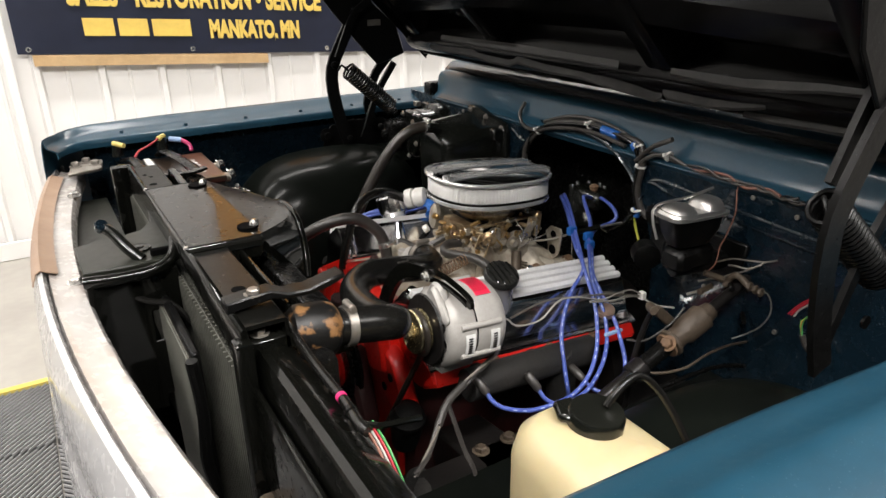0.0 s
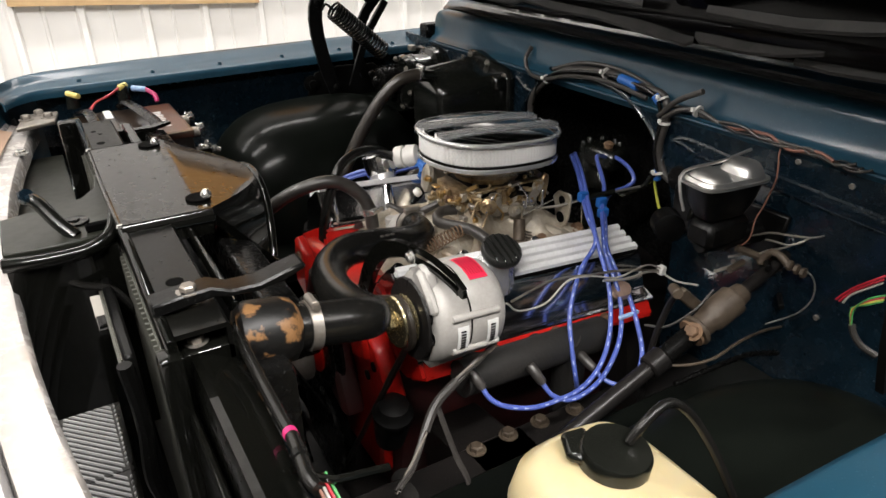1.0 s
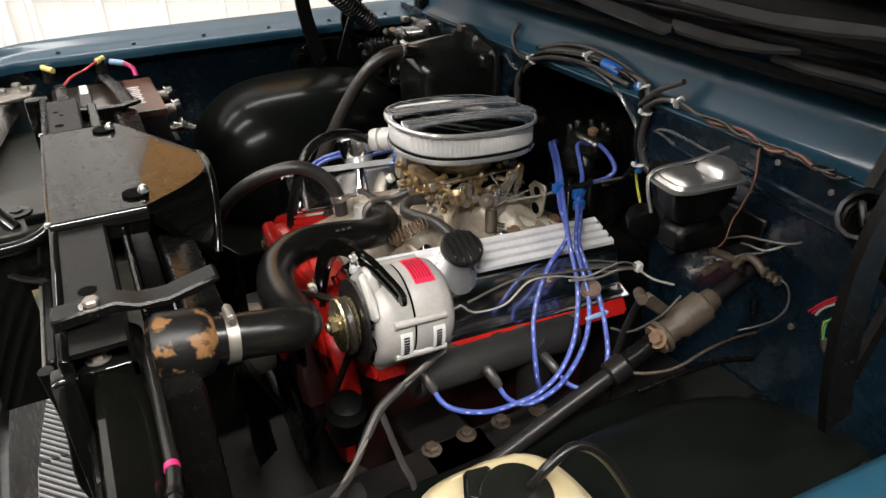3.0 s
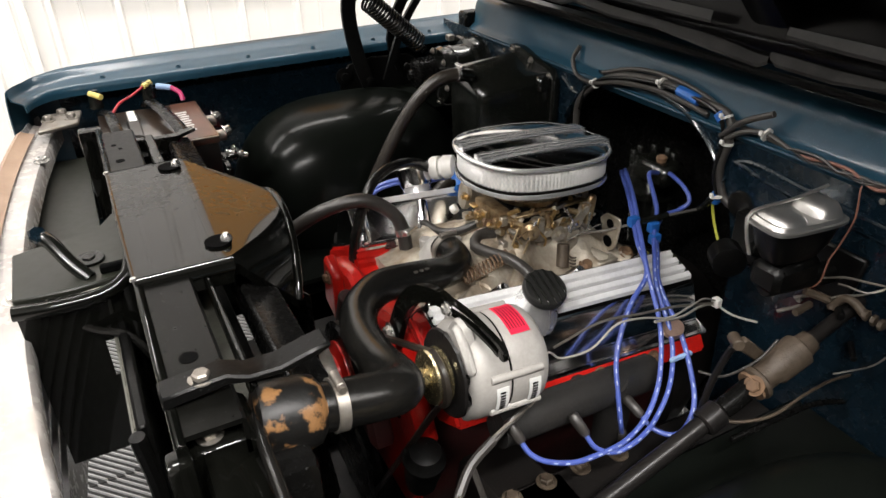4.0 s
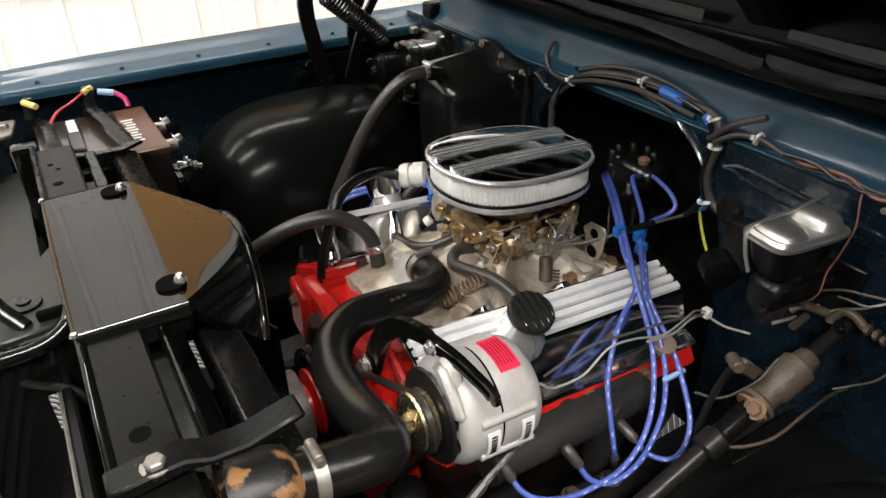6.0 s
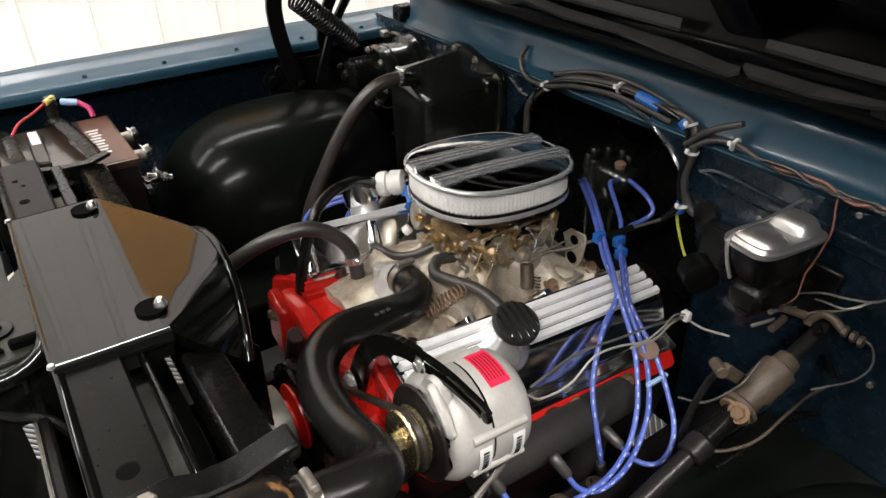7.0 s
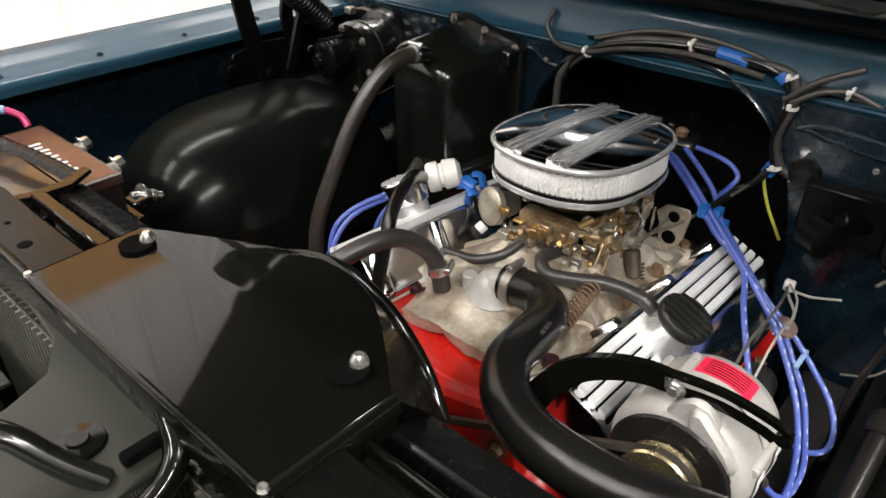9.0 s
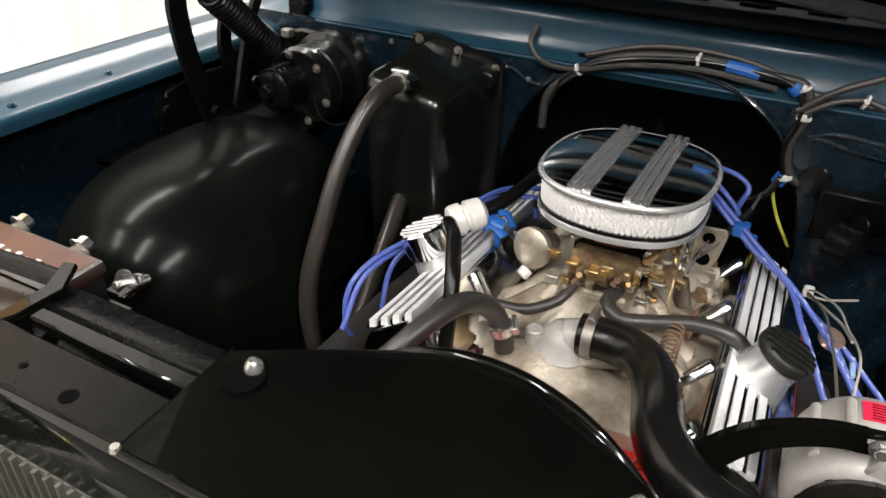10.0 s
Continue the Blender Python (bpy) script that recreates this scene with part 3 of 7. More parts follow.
def side_sweep(s, profile, x_rear=1.32, turn=168):
    """Sweeps (outward, z) along a fender's inner edge: straight, then round the front corner."""
    stations = [((x_rear + (0.16 - x_rear) * i / 14, 0.74), (0, 1)) for i in range(15)]
    for i in range(1, 11):
        a = radians(90 + (turn - 90) * i / 10)
        stations.append(((0.16 + 0.085 * math.cos(a), 0.655 + 0.085 * math.sin(a)), (math.cos(a), math.sin(a))))
    rows = []
    for i, (p, n) in enumerate(stations):
        f = 1 - 0.9 * min(1.0, max(0, i - 12) / 8)  # the flank draws in towards the front corner
        low = 0.0 if s > 0 else 0.008 + 0.04 * (p[0] - 0.5)
        bow = 0.0 if s > 0 else 0.010 * min(1.0, max(0.0, (0.78 - p[0]) / 0.25))
        rows.append([(p[0] + n[0] * q, C + s * (p[1] + n[1] * q) + bow, z - low) for q, z in [(o if o < 0.02 else 0.02 + (o - 0.02) * f, z) for o, z in profile]])
    return rows


FEND = [(0.001, 1.094), (0.001, 1.102), (0.003, 1.110), (0.010, 1.114), (0.030, 1.119), (0.052, 1.126), (0.064, 1.134), (0.078, 1.138), (0.10, 1.135),
        (0.135, 1.118), (0.165, 1.08), (0.185, 1.02), (0.197, 0.92), (0.203, 0.70)]
for s in (1, -1):
    f = part("fender", grid(side_sweep(s, FEND)), M["bayblue"], truck, "blue fender with a stepped inner gutter", 50, 0.0025)
    for i in range(7 if s > 0 else 0):
        x = 0.22 + i * 0.15
        part("screw", hexbolt((x, C + s * 0.765, 1.1185), (0, -s * 0.25, 1), 0.0038, 0.003), M["bayblue"], f)
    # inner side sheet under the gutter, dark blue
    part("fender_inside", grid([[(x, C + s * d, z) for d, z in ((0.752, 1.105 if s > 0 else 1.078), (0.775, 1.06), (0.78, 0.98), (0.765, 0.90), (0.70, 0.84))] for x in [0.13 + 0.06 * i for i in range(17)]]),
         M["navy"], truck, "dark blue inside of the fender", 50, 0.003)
    # black wheelhouse liner: a swelling dome with a shelf round it
    rows = []
    for i in range(22):
        ph = radians(90 * i / 21)
        row = []
        for k in range(64):
            th = 2 * math.pi * k / 64
            ct, st, cp, sp = math.cos(th), math.sin(th), math.cos(ph), math.sin(ph)

            def pw(v, e):
                return math.copysign(abs(v) ** e, v)
            e1, e2 = 0.58, 0.80
            dd = 0.645 + pw(st, e2) * pw(cp, e1) * (0.13 if st > 0 else 0.215)
            row.append((0.69 + pw(ct, e2) * pw(cp, e1) * 0.29, C + s * dd, 0.56 + pw(sp, e1) * (0.475 if s > 0 else 0.40)))
        rows.append(row)
    part("wheelhouse", grid(rows, closed=True), M["liner"], truck, "glossy black domed wheelhouse liner", 60)
    part("liner_shelf", prism([(0.16, C + s * 0.34), (1.03, C + s * 0.34), (1.03, C + s * 0.775), (0.16, C + s * 0.775)], 0.74, 0.775, 2, 0.006), M["liner"], truck, "black liner shelf")
    part("liner_flange", grid([[(x, C + s * d, z) for d, z in (((0.60, 0.985), (0.66, 1.004), (0.72, 1.008), (0.778, 1.0)) if s > 0 else ((0.735, 0.93), (0.745, 0.985), (0.755, 1.0), (0.778, 1.0)))] for x in (0.62, 0.72, 0.82, 0.92, 1.02)]), M["liner"], truck, "", 50, 0.003)
part("clip", box((0.770, 1.722, 1.008), (0.806, 1.742, 1.014), 0.003), M["yellowcon"], truck, "small yellow clip")
part("rail", box((0.25, 1.19, 0.62), (1.02, 1.27, 0.72), 0.01), M["grease"], truck, "oily black frame rail")
part("rail", box((0.25, 0.64, 0.62), (1.02, 0.722, 0.735), 0.008), M["grease"], truck, "oily black frame rail")
part("crossmember", prism([(0.42, 0.42), (0.62, 0.42), (0.60, 0.55), (0.44, 0.55)], 0.4, 1.6, 1, 0.01), M["grease"], truck, "oily black crossmember")
for bx, by in ((0.565, 0.706), (0.623, 0.708), (0.681, 0.706), (0.745, 0.700)):
    part("bolt", hexbolt((bx, by, 0.735), (0, 0, 1), 0.010, 0.009), M["greyrust"], truck)

# firewall with its arched recess
def arch(y):
    k = (y - 1.035) / 0.245
    return 0.80 + 0.35 * max(0.0, 1 - abs(k) ** 2.6) ** (1 / 2.6)


fw = bmesh.new()
ys = [0.22 + i * 0.0125 for i in range(125)]
for y0, y1 in zip(ys, ys[1:]):
    a0 = arch(y0) if 0.79 < y0 < 1.28 else 0.45
    a1 = arch(y1) if 0.79 < y1 < 1.28 else 0.45
    vs = [fw.verts.new(p) for p in ((1.03, y0, a0), (1.03, y1, a1), (1.03, y1, 1.137), (1.03, y0, 1.137))] if max(a0, a1) < 1.13 else \
         [fw.verts.new(p) for p in ((1.03, y0, min(a0, 1.15)), (1.03, y1, min(a1, 1.15)), (1.03, y1, 1.152), (1.03, y0, 1.152))]
    fw.faces.new(vs)
bmesh.ops.remove_doubles(fw, verts=fw.verts, dist=0.0005)
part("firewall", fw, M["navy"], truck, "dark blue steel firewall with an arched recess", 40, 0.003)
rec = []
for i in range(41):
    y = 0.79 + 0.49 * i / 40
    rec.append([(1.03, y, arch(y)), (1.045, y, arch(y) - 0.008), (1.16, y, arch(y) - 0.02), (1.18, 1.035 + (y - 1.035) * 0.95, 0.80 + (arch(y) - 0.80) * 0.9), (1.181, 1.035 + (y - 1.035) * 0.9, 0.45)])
# black paint stands in for the deep shade inside the recess
part("recess", grid(rec), M["satin"], truck, "firewall recess, painted black for its shade", 40, 0.003)
rim = []
for i in range(33):
    y = 0.835 + 0.405 * i / 32
    z = arch(y)
    rim.append([(1.030, y, z + 0.012), (1.022, y, z + 0.009), (1.018, y, z + 0.002), (1.021, y, z - 0.004), (1.032, y, z - 0.006)])
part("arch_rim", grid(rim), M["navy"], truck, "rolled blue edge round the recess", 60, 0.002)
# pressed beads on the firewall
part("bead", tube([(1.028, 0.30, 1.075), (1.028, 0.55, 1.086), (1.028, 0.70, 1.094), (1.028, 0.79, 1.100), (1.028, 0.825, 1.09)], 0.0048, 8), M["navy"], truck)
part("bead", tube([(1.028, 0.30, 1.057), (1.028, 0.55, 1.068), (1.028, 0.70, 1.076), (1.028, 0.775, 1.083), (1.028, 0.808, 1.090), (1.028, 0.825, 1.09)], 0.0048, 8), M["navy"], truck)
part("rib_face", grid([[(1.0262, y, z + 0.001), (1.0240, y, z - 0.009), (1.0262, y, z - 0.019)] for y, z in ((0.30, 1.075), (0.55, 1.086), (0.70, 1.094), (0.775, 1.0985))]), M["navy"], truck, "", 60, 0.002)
part("cowl_seam", tube([(1.0225, 0.34 + 0.068 * i, 1.1335) for i in range(20)], 0.0030, 8, 0.03), M["bayblue"], truck, "rolled seam under the cowl")
part("bead", tube([(1.028, 1.335, 1.088), (1.028, 1.288, 1.102), (1.028, 1.262, 1.112), (1.028, 1.23, 1.095), (1.028, 1.195, 1.092)], 0.005, 8), M["navy"], truck)
for y, z in ((1.231, 1.098), (0.66, 1.05), (0.45, 1.05), (0.72, 1.06), (0.52, 1.11), (0.60, 1.12), (1.48, 1.12), (1.30, 1.06)):
    part("screw", hexbolt((1.0275, y, z), (-1, 0, 0), 0.0045, 0.003, False), M["dullsteel"], truck)

# cowl: ledge, blue face, rolled lip, seal and vent panel behind it
COWL = [(1.030, 1.120), (1.022, 1.132), (1.020, 1.139), (1.028, 1.146), (1.036, 1.152), (1.040, 1.185), (1.044, 1.198), (1.052, 1.206), (1.066, 1.209), (1.085, 1.206)]
rows = []
for i in range(31):
    y = 0.26 + 1.42 * i / 30
    k = max(0.0, abs(y - C) - 0.62) / 0.09
    rows.append([(x + 0.03 * k * k, y, z - 0.012 * k * k) for x, z in COWL])
part("cowl", grid(rows), M["bayblue"], truck, "teal-blue cowl face with a rolled upper lip", 50, 0.003)
part("cowl_seal", tube([(1.088, 0.30, 1.209), (1.075, 0.42, 1.214), (1.073, 0.7, 1.215), (1.073, 1.0, 1.215), (1.073, 1.3, 1.215), (1.076, 1.54, 1.213), (1.090, 1.64, 1.206)], 0.009, 8, flat=0.7), M["seal"], truck, "black rubber cowl seal")
vent = part("vent_panel", prism([(1.085, 1.20), (1.11, 1.222), (1.30, 1.232), (1.42, 1.26), (1.42, 1.20)], 0.27, 1.68, 1, 0.004), M["blue"], truck, "teal-blue vent panel behind the seal")
for i in range(14):
    y = 0.36 + i * 0.092
    part("louvre", box((1.14, y, 1.2235), (1.26, y + 0.05, 1.2305), 0.002), M["seal"], vent)
part("fender_end_block", box((1.03, 1.662, 1.12), (1.075, 1.70, 1.168), 0.004), M["satin"], truck, "black stop at the cowl's end")
part("cab_front", box((1.19, 0.2, 0.4), (1.40, 1.75, 1.19), 0.02), M["navy"], truck)
part("windscreen_base", prism([(1.40, 1.2), (1.9, 1.75), (1.93, 1.75), (1.43, 1.2)], 0.25, 1.70, 1), M["plastic"], truck)

# front header shelf and white grille surround
def header_x(y):
    return 0.058 + 0.15 * (y - 1.07) ** 2


HEAD = [(0.002, 1.015), (0.002, 1.040), (-0.003, 1.0465), (-0.012, 1.047), (-0.034, 1.050), (-0.043, 1.054), (-0.0455, 1.040)]
NOSE = [(-0.046, 1.030), (-0.047, 1.052), (-0.051, 1.060), (-0.058, 1.056), (-0.069, 1.02), (-0.074, 0.965), (-0.070, 0.945), (-0.076, 0.93), (-0.080, 0.85), (-0.076, 0.76), (-0.082, 0.74), (-0.084, 0.60), (-0.076, 0.45)]


def wav(y, x):
    return 0.0018 * noise.noise((y * 9, x * 40, 0.3)) + 0.0012 * noise.noise((y * 23, x * 60, 1.3))


ysh = [0.26 + 1.44 * i / 96 for i in range(97)]
hp = part("header_panel", grid([[(header_x(y) + o, y, z + wav(y, o)) for o, z in HEAD] for y in ysh]), M["header"], truck, "wavy stained white header shelf", 45, 0.002)
part("grille_surround", grid([[(header_x(y) + o, y, z) for o, z in NOSE] for y in [0.10 + 1.75 * i / 60 for i in range(61)]]), M["white"], truck, "white painted grille surround", 40, 0.003)
part("primer_lip", grid([[(header_x(y) + o, y, z) for o, z in ((-0.030, 1.0550), (-0.045, 1.0600), (-0.052, 1.0640), (-0.060, 1.0600), (-0.068, 1.0400))] for y in [1.06 + 0.58 * i / 24 for i in range(25)]]), M["primer"], truck, "bare brown lip of the header", 45, 0.0015)
for bx, by in ((0.048, 1.024), (0.085, 1.5)):
    part("bolt", hexbolt((bx, by, 1.048), (0, 0, 1), 0.009, 0.007), M["steel"], hp)
bk = part("corner_bracket", prism([(0.085, 1.60), (0.155, 1.62), (0.165, 1.70), (0.10, 1.705)], 1.062, 1.070, 2, 0.002), M["dullsteel"], truck, "zinc corner bracket with nuts")
for bx, by in ((0.105, 1.66), (0.13, 1.69), (0.145, 1.655)):
    part("nut", hexbolt((bx, by, 1.070), (0, 0, 1), 0.009, 0.009), M["dullsteel"], bk)
for i in range(7):
    z = 0.98 - i * 0.045
    part("grille_bar", grid([[(header_x(y) - 0.058 + o, y, z + dz) for o, dz in ((0, 0.006), (0.02, 0.004), (0.02, -0.004), (0, -0.006))] for y in [0.35 + 1.3 * k / 20 for k in range(21)]], closed=True), M["white"], truck)

# radiator support and its bars
core = holder("radiator_support", "glossy black radiator support with dusty top rails", "radiator support", (0.21, C, 0.5))


def rail_with_holes(x0, x1, y0, y1, z, drop, name, mat, lean=0.0):
    return part(name, prism([(x0, z - drop), (x0, z - 0.003), (x0 + 0.003, z), (x1 - 0.003, z), (x1, z - 0.003), (x1, z - drop * 0.5), (x1 - 0.004, z - drop * 0.5), (x1 - 0.004, z - 0.005), (x0 + 0.004, z - 0.005), (x0 + 0.004, z - drop)], y0, y1, 1), mat, core, "", 30)


rail_with_holes(0.185, 0.237, 0.600, 0.855, 1.127, 0.075, "top_rail", M["railblack"])
rail_with_holes(0.185, 0.237, 1.165, 1.365, 1.122, 0.075, "top_rail", M["railblack"])
part("top_rail", box((0.188, 0.85, 1.05), (0.235, 1.17, 1.122), 0.003), M["gloss"], core)
# black discs on the rail stand in for the shade in its holes
for y in (0.698,):
    part("hole", lathe((0.210, y, 1.1245), (0, 0, 1), [(0, 0.0085), (0.003, 0.0085)], 18), M["ink"], core)
for x, y, r in ((0.205, 1.228, 0.0065), (0.202, 1.30, 0.004), (0.21, 1.28, 0.003)):
    part("hole", lathe((x, y, 1.1195), (0, 0, 1), [(0, r), (0.003, r)], 18), M["ink"], core)
part("strip", prism([(0.249, 1.100), (0.250, 1.120), (0.256, 1.120), (0.259, 1.095)], 0.645, 0.87, 1, 0.002), M["gloss"], core)
part("strip", prism([(0.247, 1.100), (0.248, 1.120), (0.262, 1.120), (0.265, 1.095)], 1.165, 1.33, 1, 0.002), M["gloss"], core)
part("air_seal", box((0.236, 0.60, 1.000), (0.284, 1.42, 1.006), 0.001), M["deepblack"], core, "black rubber air seal")
part("cross_bar", prism([(0.284, 1.060), (0.287, 1.088), (0.326, 1.080), (0.328, 1.04), (0.284, 1.04)], 0.63, 1.40, 1, 0.004), M["satin"], core)
part("near_plate", prism([(0.196, 0.60), (0.197, 1.088), (0.200, 1.098), (0.206, 1.103), (0.213, 1.101), (0.236, 1.088), (0.246, 1.080), (0.250, 1.066), (0.250, 0.60)], 0.255, 0.628, 1), M["gloss"], core, "wide black side plate with a rounded ridge", 30)
part("plateau", prism([(0.186, 1.02), (0.187, 1.098), (0.194, 1.107), (0.236, 1.107), (0.246, 1.098), (0.248, 1.02)], 0.600, 0.664, 1, 0.003), M["gloss"], core, "stepped end of the top rail")
# added black sheet, keeps the floor from showing through the dark bay
part("floor_screen", box((0.20, 0.60, 0.52), (1.00, 1.42, 0.53), 0.002), M["grease"], core, "black sheet added low in the bay to hide the floor")
part("tab", prism([(0.160, 0.928), (0.178, 0.936), (0.190, 0.934), (0.190, 0.928), (0.172, 0.923)], 0.538, 0.566, 1, 0.001), M["greyrust"], core, "small rusty tab")
part("front_lip", prism([(0.184, 1.06), (0.181, 1.128), (0.185, 1.131), (0.190, 1.128), (0.190, 1.06)], 0.59, 1.37, 1, 0.001), M["gloss"], core)
part("side_post", box((0.172, 0.578, 0.55), (0.192, 0.602, 1.118), 0.005, 2), M["gloss"], core)
part("side_post", box((0.155, 1.40, 0.55), (0.192, 1.43, 1.118), 0.006, 2), M["gloss"], core)
part("lower_bar", box((0.12, 0.26, 0.50), (0.26, 1.70, 0.58), 0.01), M["gloss"], core)
part("side_sheet", box((0.186, 0.25, 0.55), (0.193, 0.585, 1.06), 0.002), M["gloss"], core, "black side sheet")
part("side_sheet", box((0.190, 1.42, 0.55), (0.196, 1.70, 1.06), 0.002), M["gloss"], core, "black side sheet")
for x, y in ((0.214, 0.644), (0.208, 0.615)):
    part("bolt", hexbolt((x, y, 1.142 if y > 0.63 else 1.1065), (0, 0, 1), 0.0075, 0.006), M["dullsteel"], core)
hb = part("hose_bracket", prism([(0.180, 1.128), (0.180, 1.141), (0.205, 1.1435), (0.232, 1.145), (0.250, 1.137), (0.276, 1.136), (0.300, 1.142), (0.320, 1.146), (0.322, 1.140), (0.300, 1.132), (0.276, 1.128), (0.250, 1.130), (0.232, 1.134)], 0.634, 0.660, 1, 0.002), M["deepblack"], core, "bent black steel strap")
# latch plate between header and support, with its rolled near edge
LP = [(0.058, 0.945), (0.120, 0.940), (0.172, 0.945), (0.186, 0.965), (0.188, 1.262), (0.184, 1.20), (0.176, 1.125), (0.155, 1.088), (0.120, 1.073), (0.080, 1.068), (0.056, 1.060)]
lp = part("latch_plate", prism(LP, 1.082, 1.090, 2, 0.002), M["green"], core, "dusty olive-black hood latch plate")
part("rolled_edge", tube([(0.056, 0.935, 1.080), (0.10, 0.930, 1.078), (0.150, 0.930, 1.080), (0.178, 0.942, 1.092), (0.188, 0.965, 1.110)], 0.009, 10), M["gloss"], lp)
for sx0, sx1, sz0, sz1 in ((0.058, 0.134, 0.85, 1.08), (0.162, 0.180, 0.80, 1.08), (0.134, 0.162, 1.015, 1.08), (0.134, 0.162, 0.872, 0.964)):
    part("skirt", box((sx0, 0.934, sz0), (sx1, 0.938, sz1)), M["gloss"], lp)
part("latch_rod", tube([(0.100, 1.005, 1.130), (0.108, 0.995, 1.125), (0.122, 0.975, 1.105), (0.138, 0.958, 1.088)], 0.0085, 10), M["plastic"], lp, "black latch rod with a bluish tip")
part("latch_tip", lathe((0.094, 1.008, 1.128), (0.3, -0.5, 0.8), [(0, 0.008), (0.010, 0.011), (0.013, 0.009)], 7), M["navy"], lp)
part("boss", lathe((0.140, 1.0, 1.090), (0, 0, 1), [(0, 0.018), (0.003, 0.017), (0.004, 0.008), (0.006, 0.007)], 20), M["gloss"], lp)
part("tab", box((0.150, 0.955, 1.090), (0.178, 0.964, 1.101), 0.002), M["ink"], lp)
part("baffle", box((0.060, 1.22, 0.996), (0.152, 1.62, 1.0), 0.001), M["green"], core, "flat dusty olive baffle sheet")
part("cable", tube([(0.10, 0.95, 1.05), (0.13, 0.93, 1.035), (0.16, 0.91, 1.03), (0.182, 0.89, 1.0)], 0.005, 8), M["rubber"], core)

# radiator behind the support, condenser in front of it
rad = holder("radiator", "black radiator with fine fins and a peeling, rusty outlet", "radiator", (0.27, C, 0.5))
part("fin_block", box((0.183, 0.605, 0.58), (0.255, 1.40, 1.06)), M["radfin"], rad)
fins = bmesh.new()
for i in range(66):
    y = 0.606 + i * 0.012
    box((0.1785, y, 0.585), (0.1835, y + 0.0035, 1.06), bm=fins)
for i in range(52):
    z = 0.625 + i * 0.0078
    box((0.1452, 0.745, z), (0.149, 0.945, z + 0.003), bm=fins)
tagged(part("fin_sheet", fins, M["radfin"], rad, "", 0), kind="stuff")
part("end_tank", box((0.20, 0.575, 0.58), (0.285, 0.640, 1.075), 0.012, 2), M["satin"], rad)
part("end_tank", box((0.20, 1.36, 0.58), (0.285, 1.42, 1.075), 0.012, 2), M["satin"], rad)
part("outlet", lathe((0.246, 0.638, 1.084), (1, -0.07, -0.10), [(0, 0.026), (0.004, 0.032), (0.012, 0.034), (0.044, 0.034), (0.054, 0.031), (0.060, 0.0225), (0.064, 0.0215), (0.074, 0.0215)], 32), M["peeling"], rad, "black outlet with paint peeling to rust")
cond = holder("condenser", "thin corroded condenser with pale oxide", "condenser", (0.155, 0.84, 0.6))
part("panel", box((0.150, 0.74, 0.62), (0.162, 0.95, 1.035), 0.003), M["deepblack"], cond)
part("corroded_face", box((0.1474, 0.748, 0.63), (0.1498, 0.942, 1.028), 0.0005), M["oxide"], cond, "corroded pale fins")
part("tube_edge", tube([(0.152, 0.735, 0.62), (0.148, 0.732, 0.75), (0.154, 0.737, 0.82), (0.147, 0.731, 0.88), (0.153, 0.737, 0.95), (0.149, 0.733, 1.03)], 0.008, 8), M["deepblack"], cond)
part("tube_edge", tube([(0.154, 0.957, 0.62), (0.154, 0.957, 0.8), (0.154, 0.958, 1.04)], 0.005, 8), M["deepblack"], cond)

# fan shroud: flat in front, drawn into an arch behind
LIP_Y, LIP_Z, LIP_R = 1.0, 0.940, 0.175


def shroud_row(x):
    """Cross-section at x: a flat top, which narrows to a point behind, over a cone that ends in a round lip."""
    k = min(1.0, max(0.0, (x - 0.28) / 0.095))
    top = 1.135 - 0.020 * k
    if k == 0:
        half = 0.154 + 0.003 * (x - 0.183) / 0.097
        side = [(half, top, 0)] + [(half + 0.004 - 0.002 * (i == 1), top - d, 0) for i, d in ((1, 0.002), (2, 0.006), (3, 0.012), (4, 0.018), (5, 0.024), (6, 0.030))]
    else:
        r = 0.2503 + (LIP_R - 0.2503) * k
        half = math.sqrt(max(0.00001, r * r - (top - LIP_Z) ** 2))
        a0, a1 = math.asin(min(1.0, half / r)), radians(39.5 + 13.5 * k)
        side = []
        for i in range(6):
            a = a0 + (a1 - a0) * i / 5
            side.append((r * math.sin(a), LIP_Z + r * math.cos(a), -0.06 * k * (1 - math.cos(a))))
        side.append((side[-1][0] - 0.006, side[-1][1] - 0.016, side[-1][2]))
    flat = [(half * (1 - 2 * i / 10), top, 0) for i in range(1, 10)]
    pts = [(-d, z, o) for d, z, o in side[::-1]] + [(-d, z, o) for d, z, o in flat] + side
    return [(x + o, LIP_Y + d, z) for d, z, o in pts]


shroud = holder("fan_shroud", "gloss black sheet-steel fan shroud with an arched rear lip", "shroud", (0.3, 1.01, 1.0))
sp = part("cover", grid([shroud_row(0.183 + 0.097 * i / 6) for i in range(7)] + [shroud_row(0.28 + 0.095 * i / 14) for i in range(1, 15)]), M["gloss"], shroud, "", 14, 0.002)
part("rear_lip", tube([(0.375 + 0.06 * (math.cos(radians(a)) - 1), LIP_Y + LIP_R * math.sin(radians(a)), LIP_Z + LIP_R * math.cos(radians(a))) for a in range(-53, 54, 6)], 0.0050, 10, 0.01), M["gloss"], shroud)
part("front_edge", tube([(0.183, 0.846, 1.133), (0.182, 1.0, 1.1345), (0.183, 1.154, 1.133)], 0.0025, 8), M["gloss"], shroud)
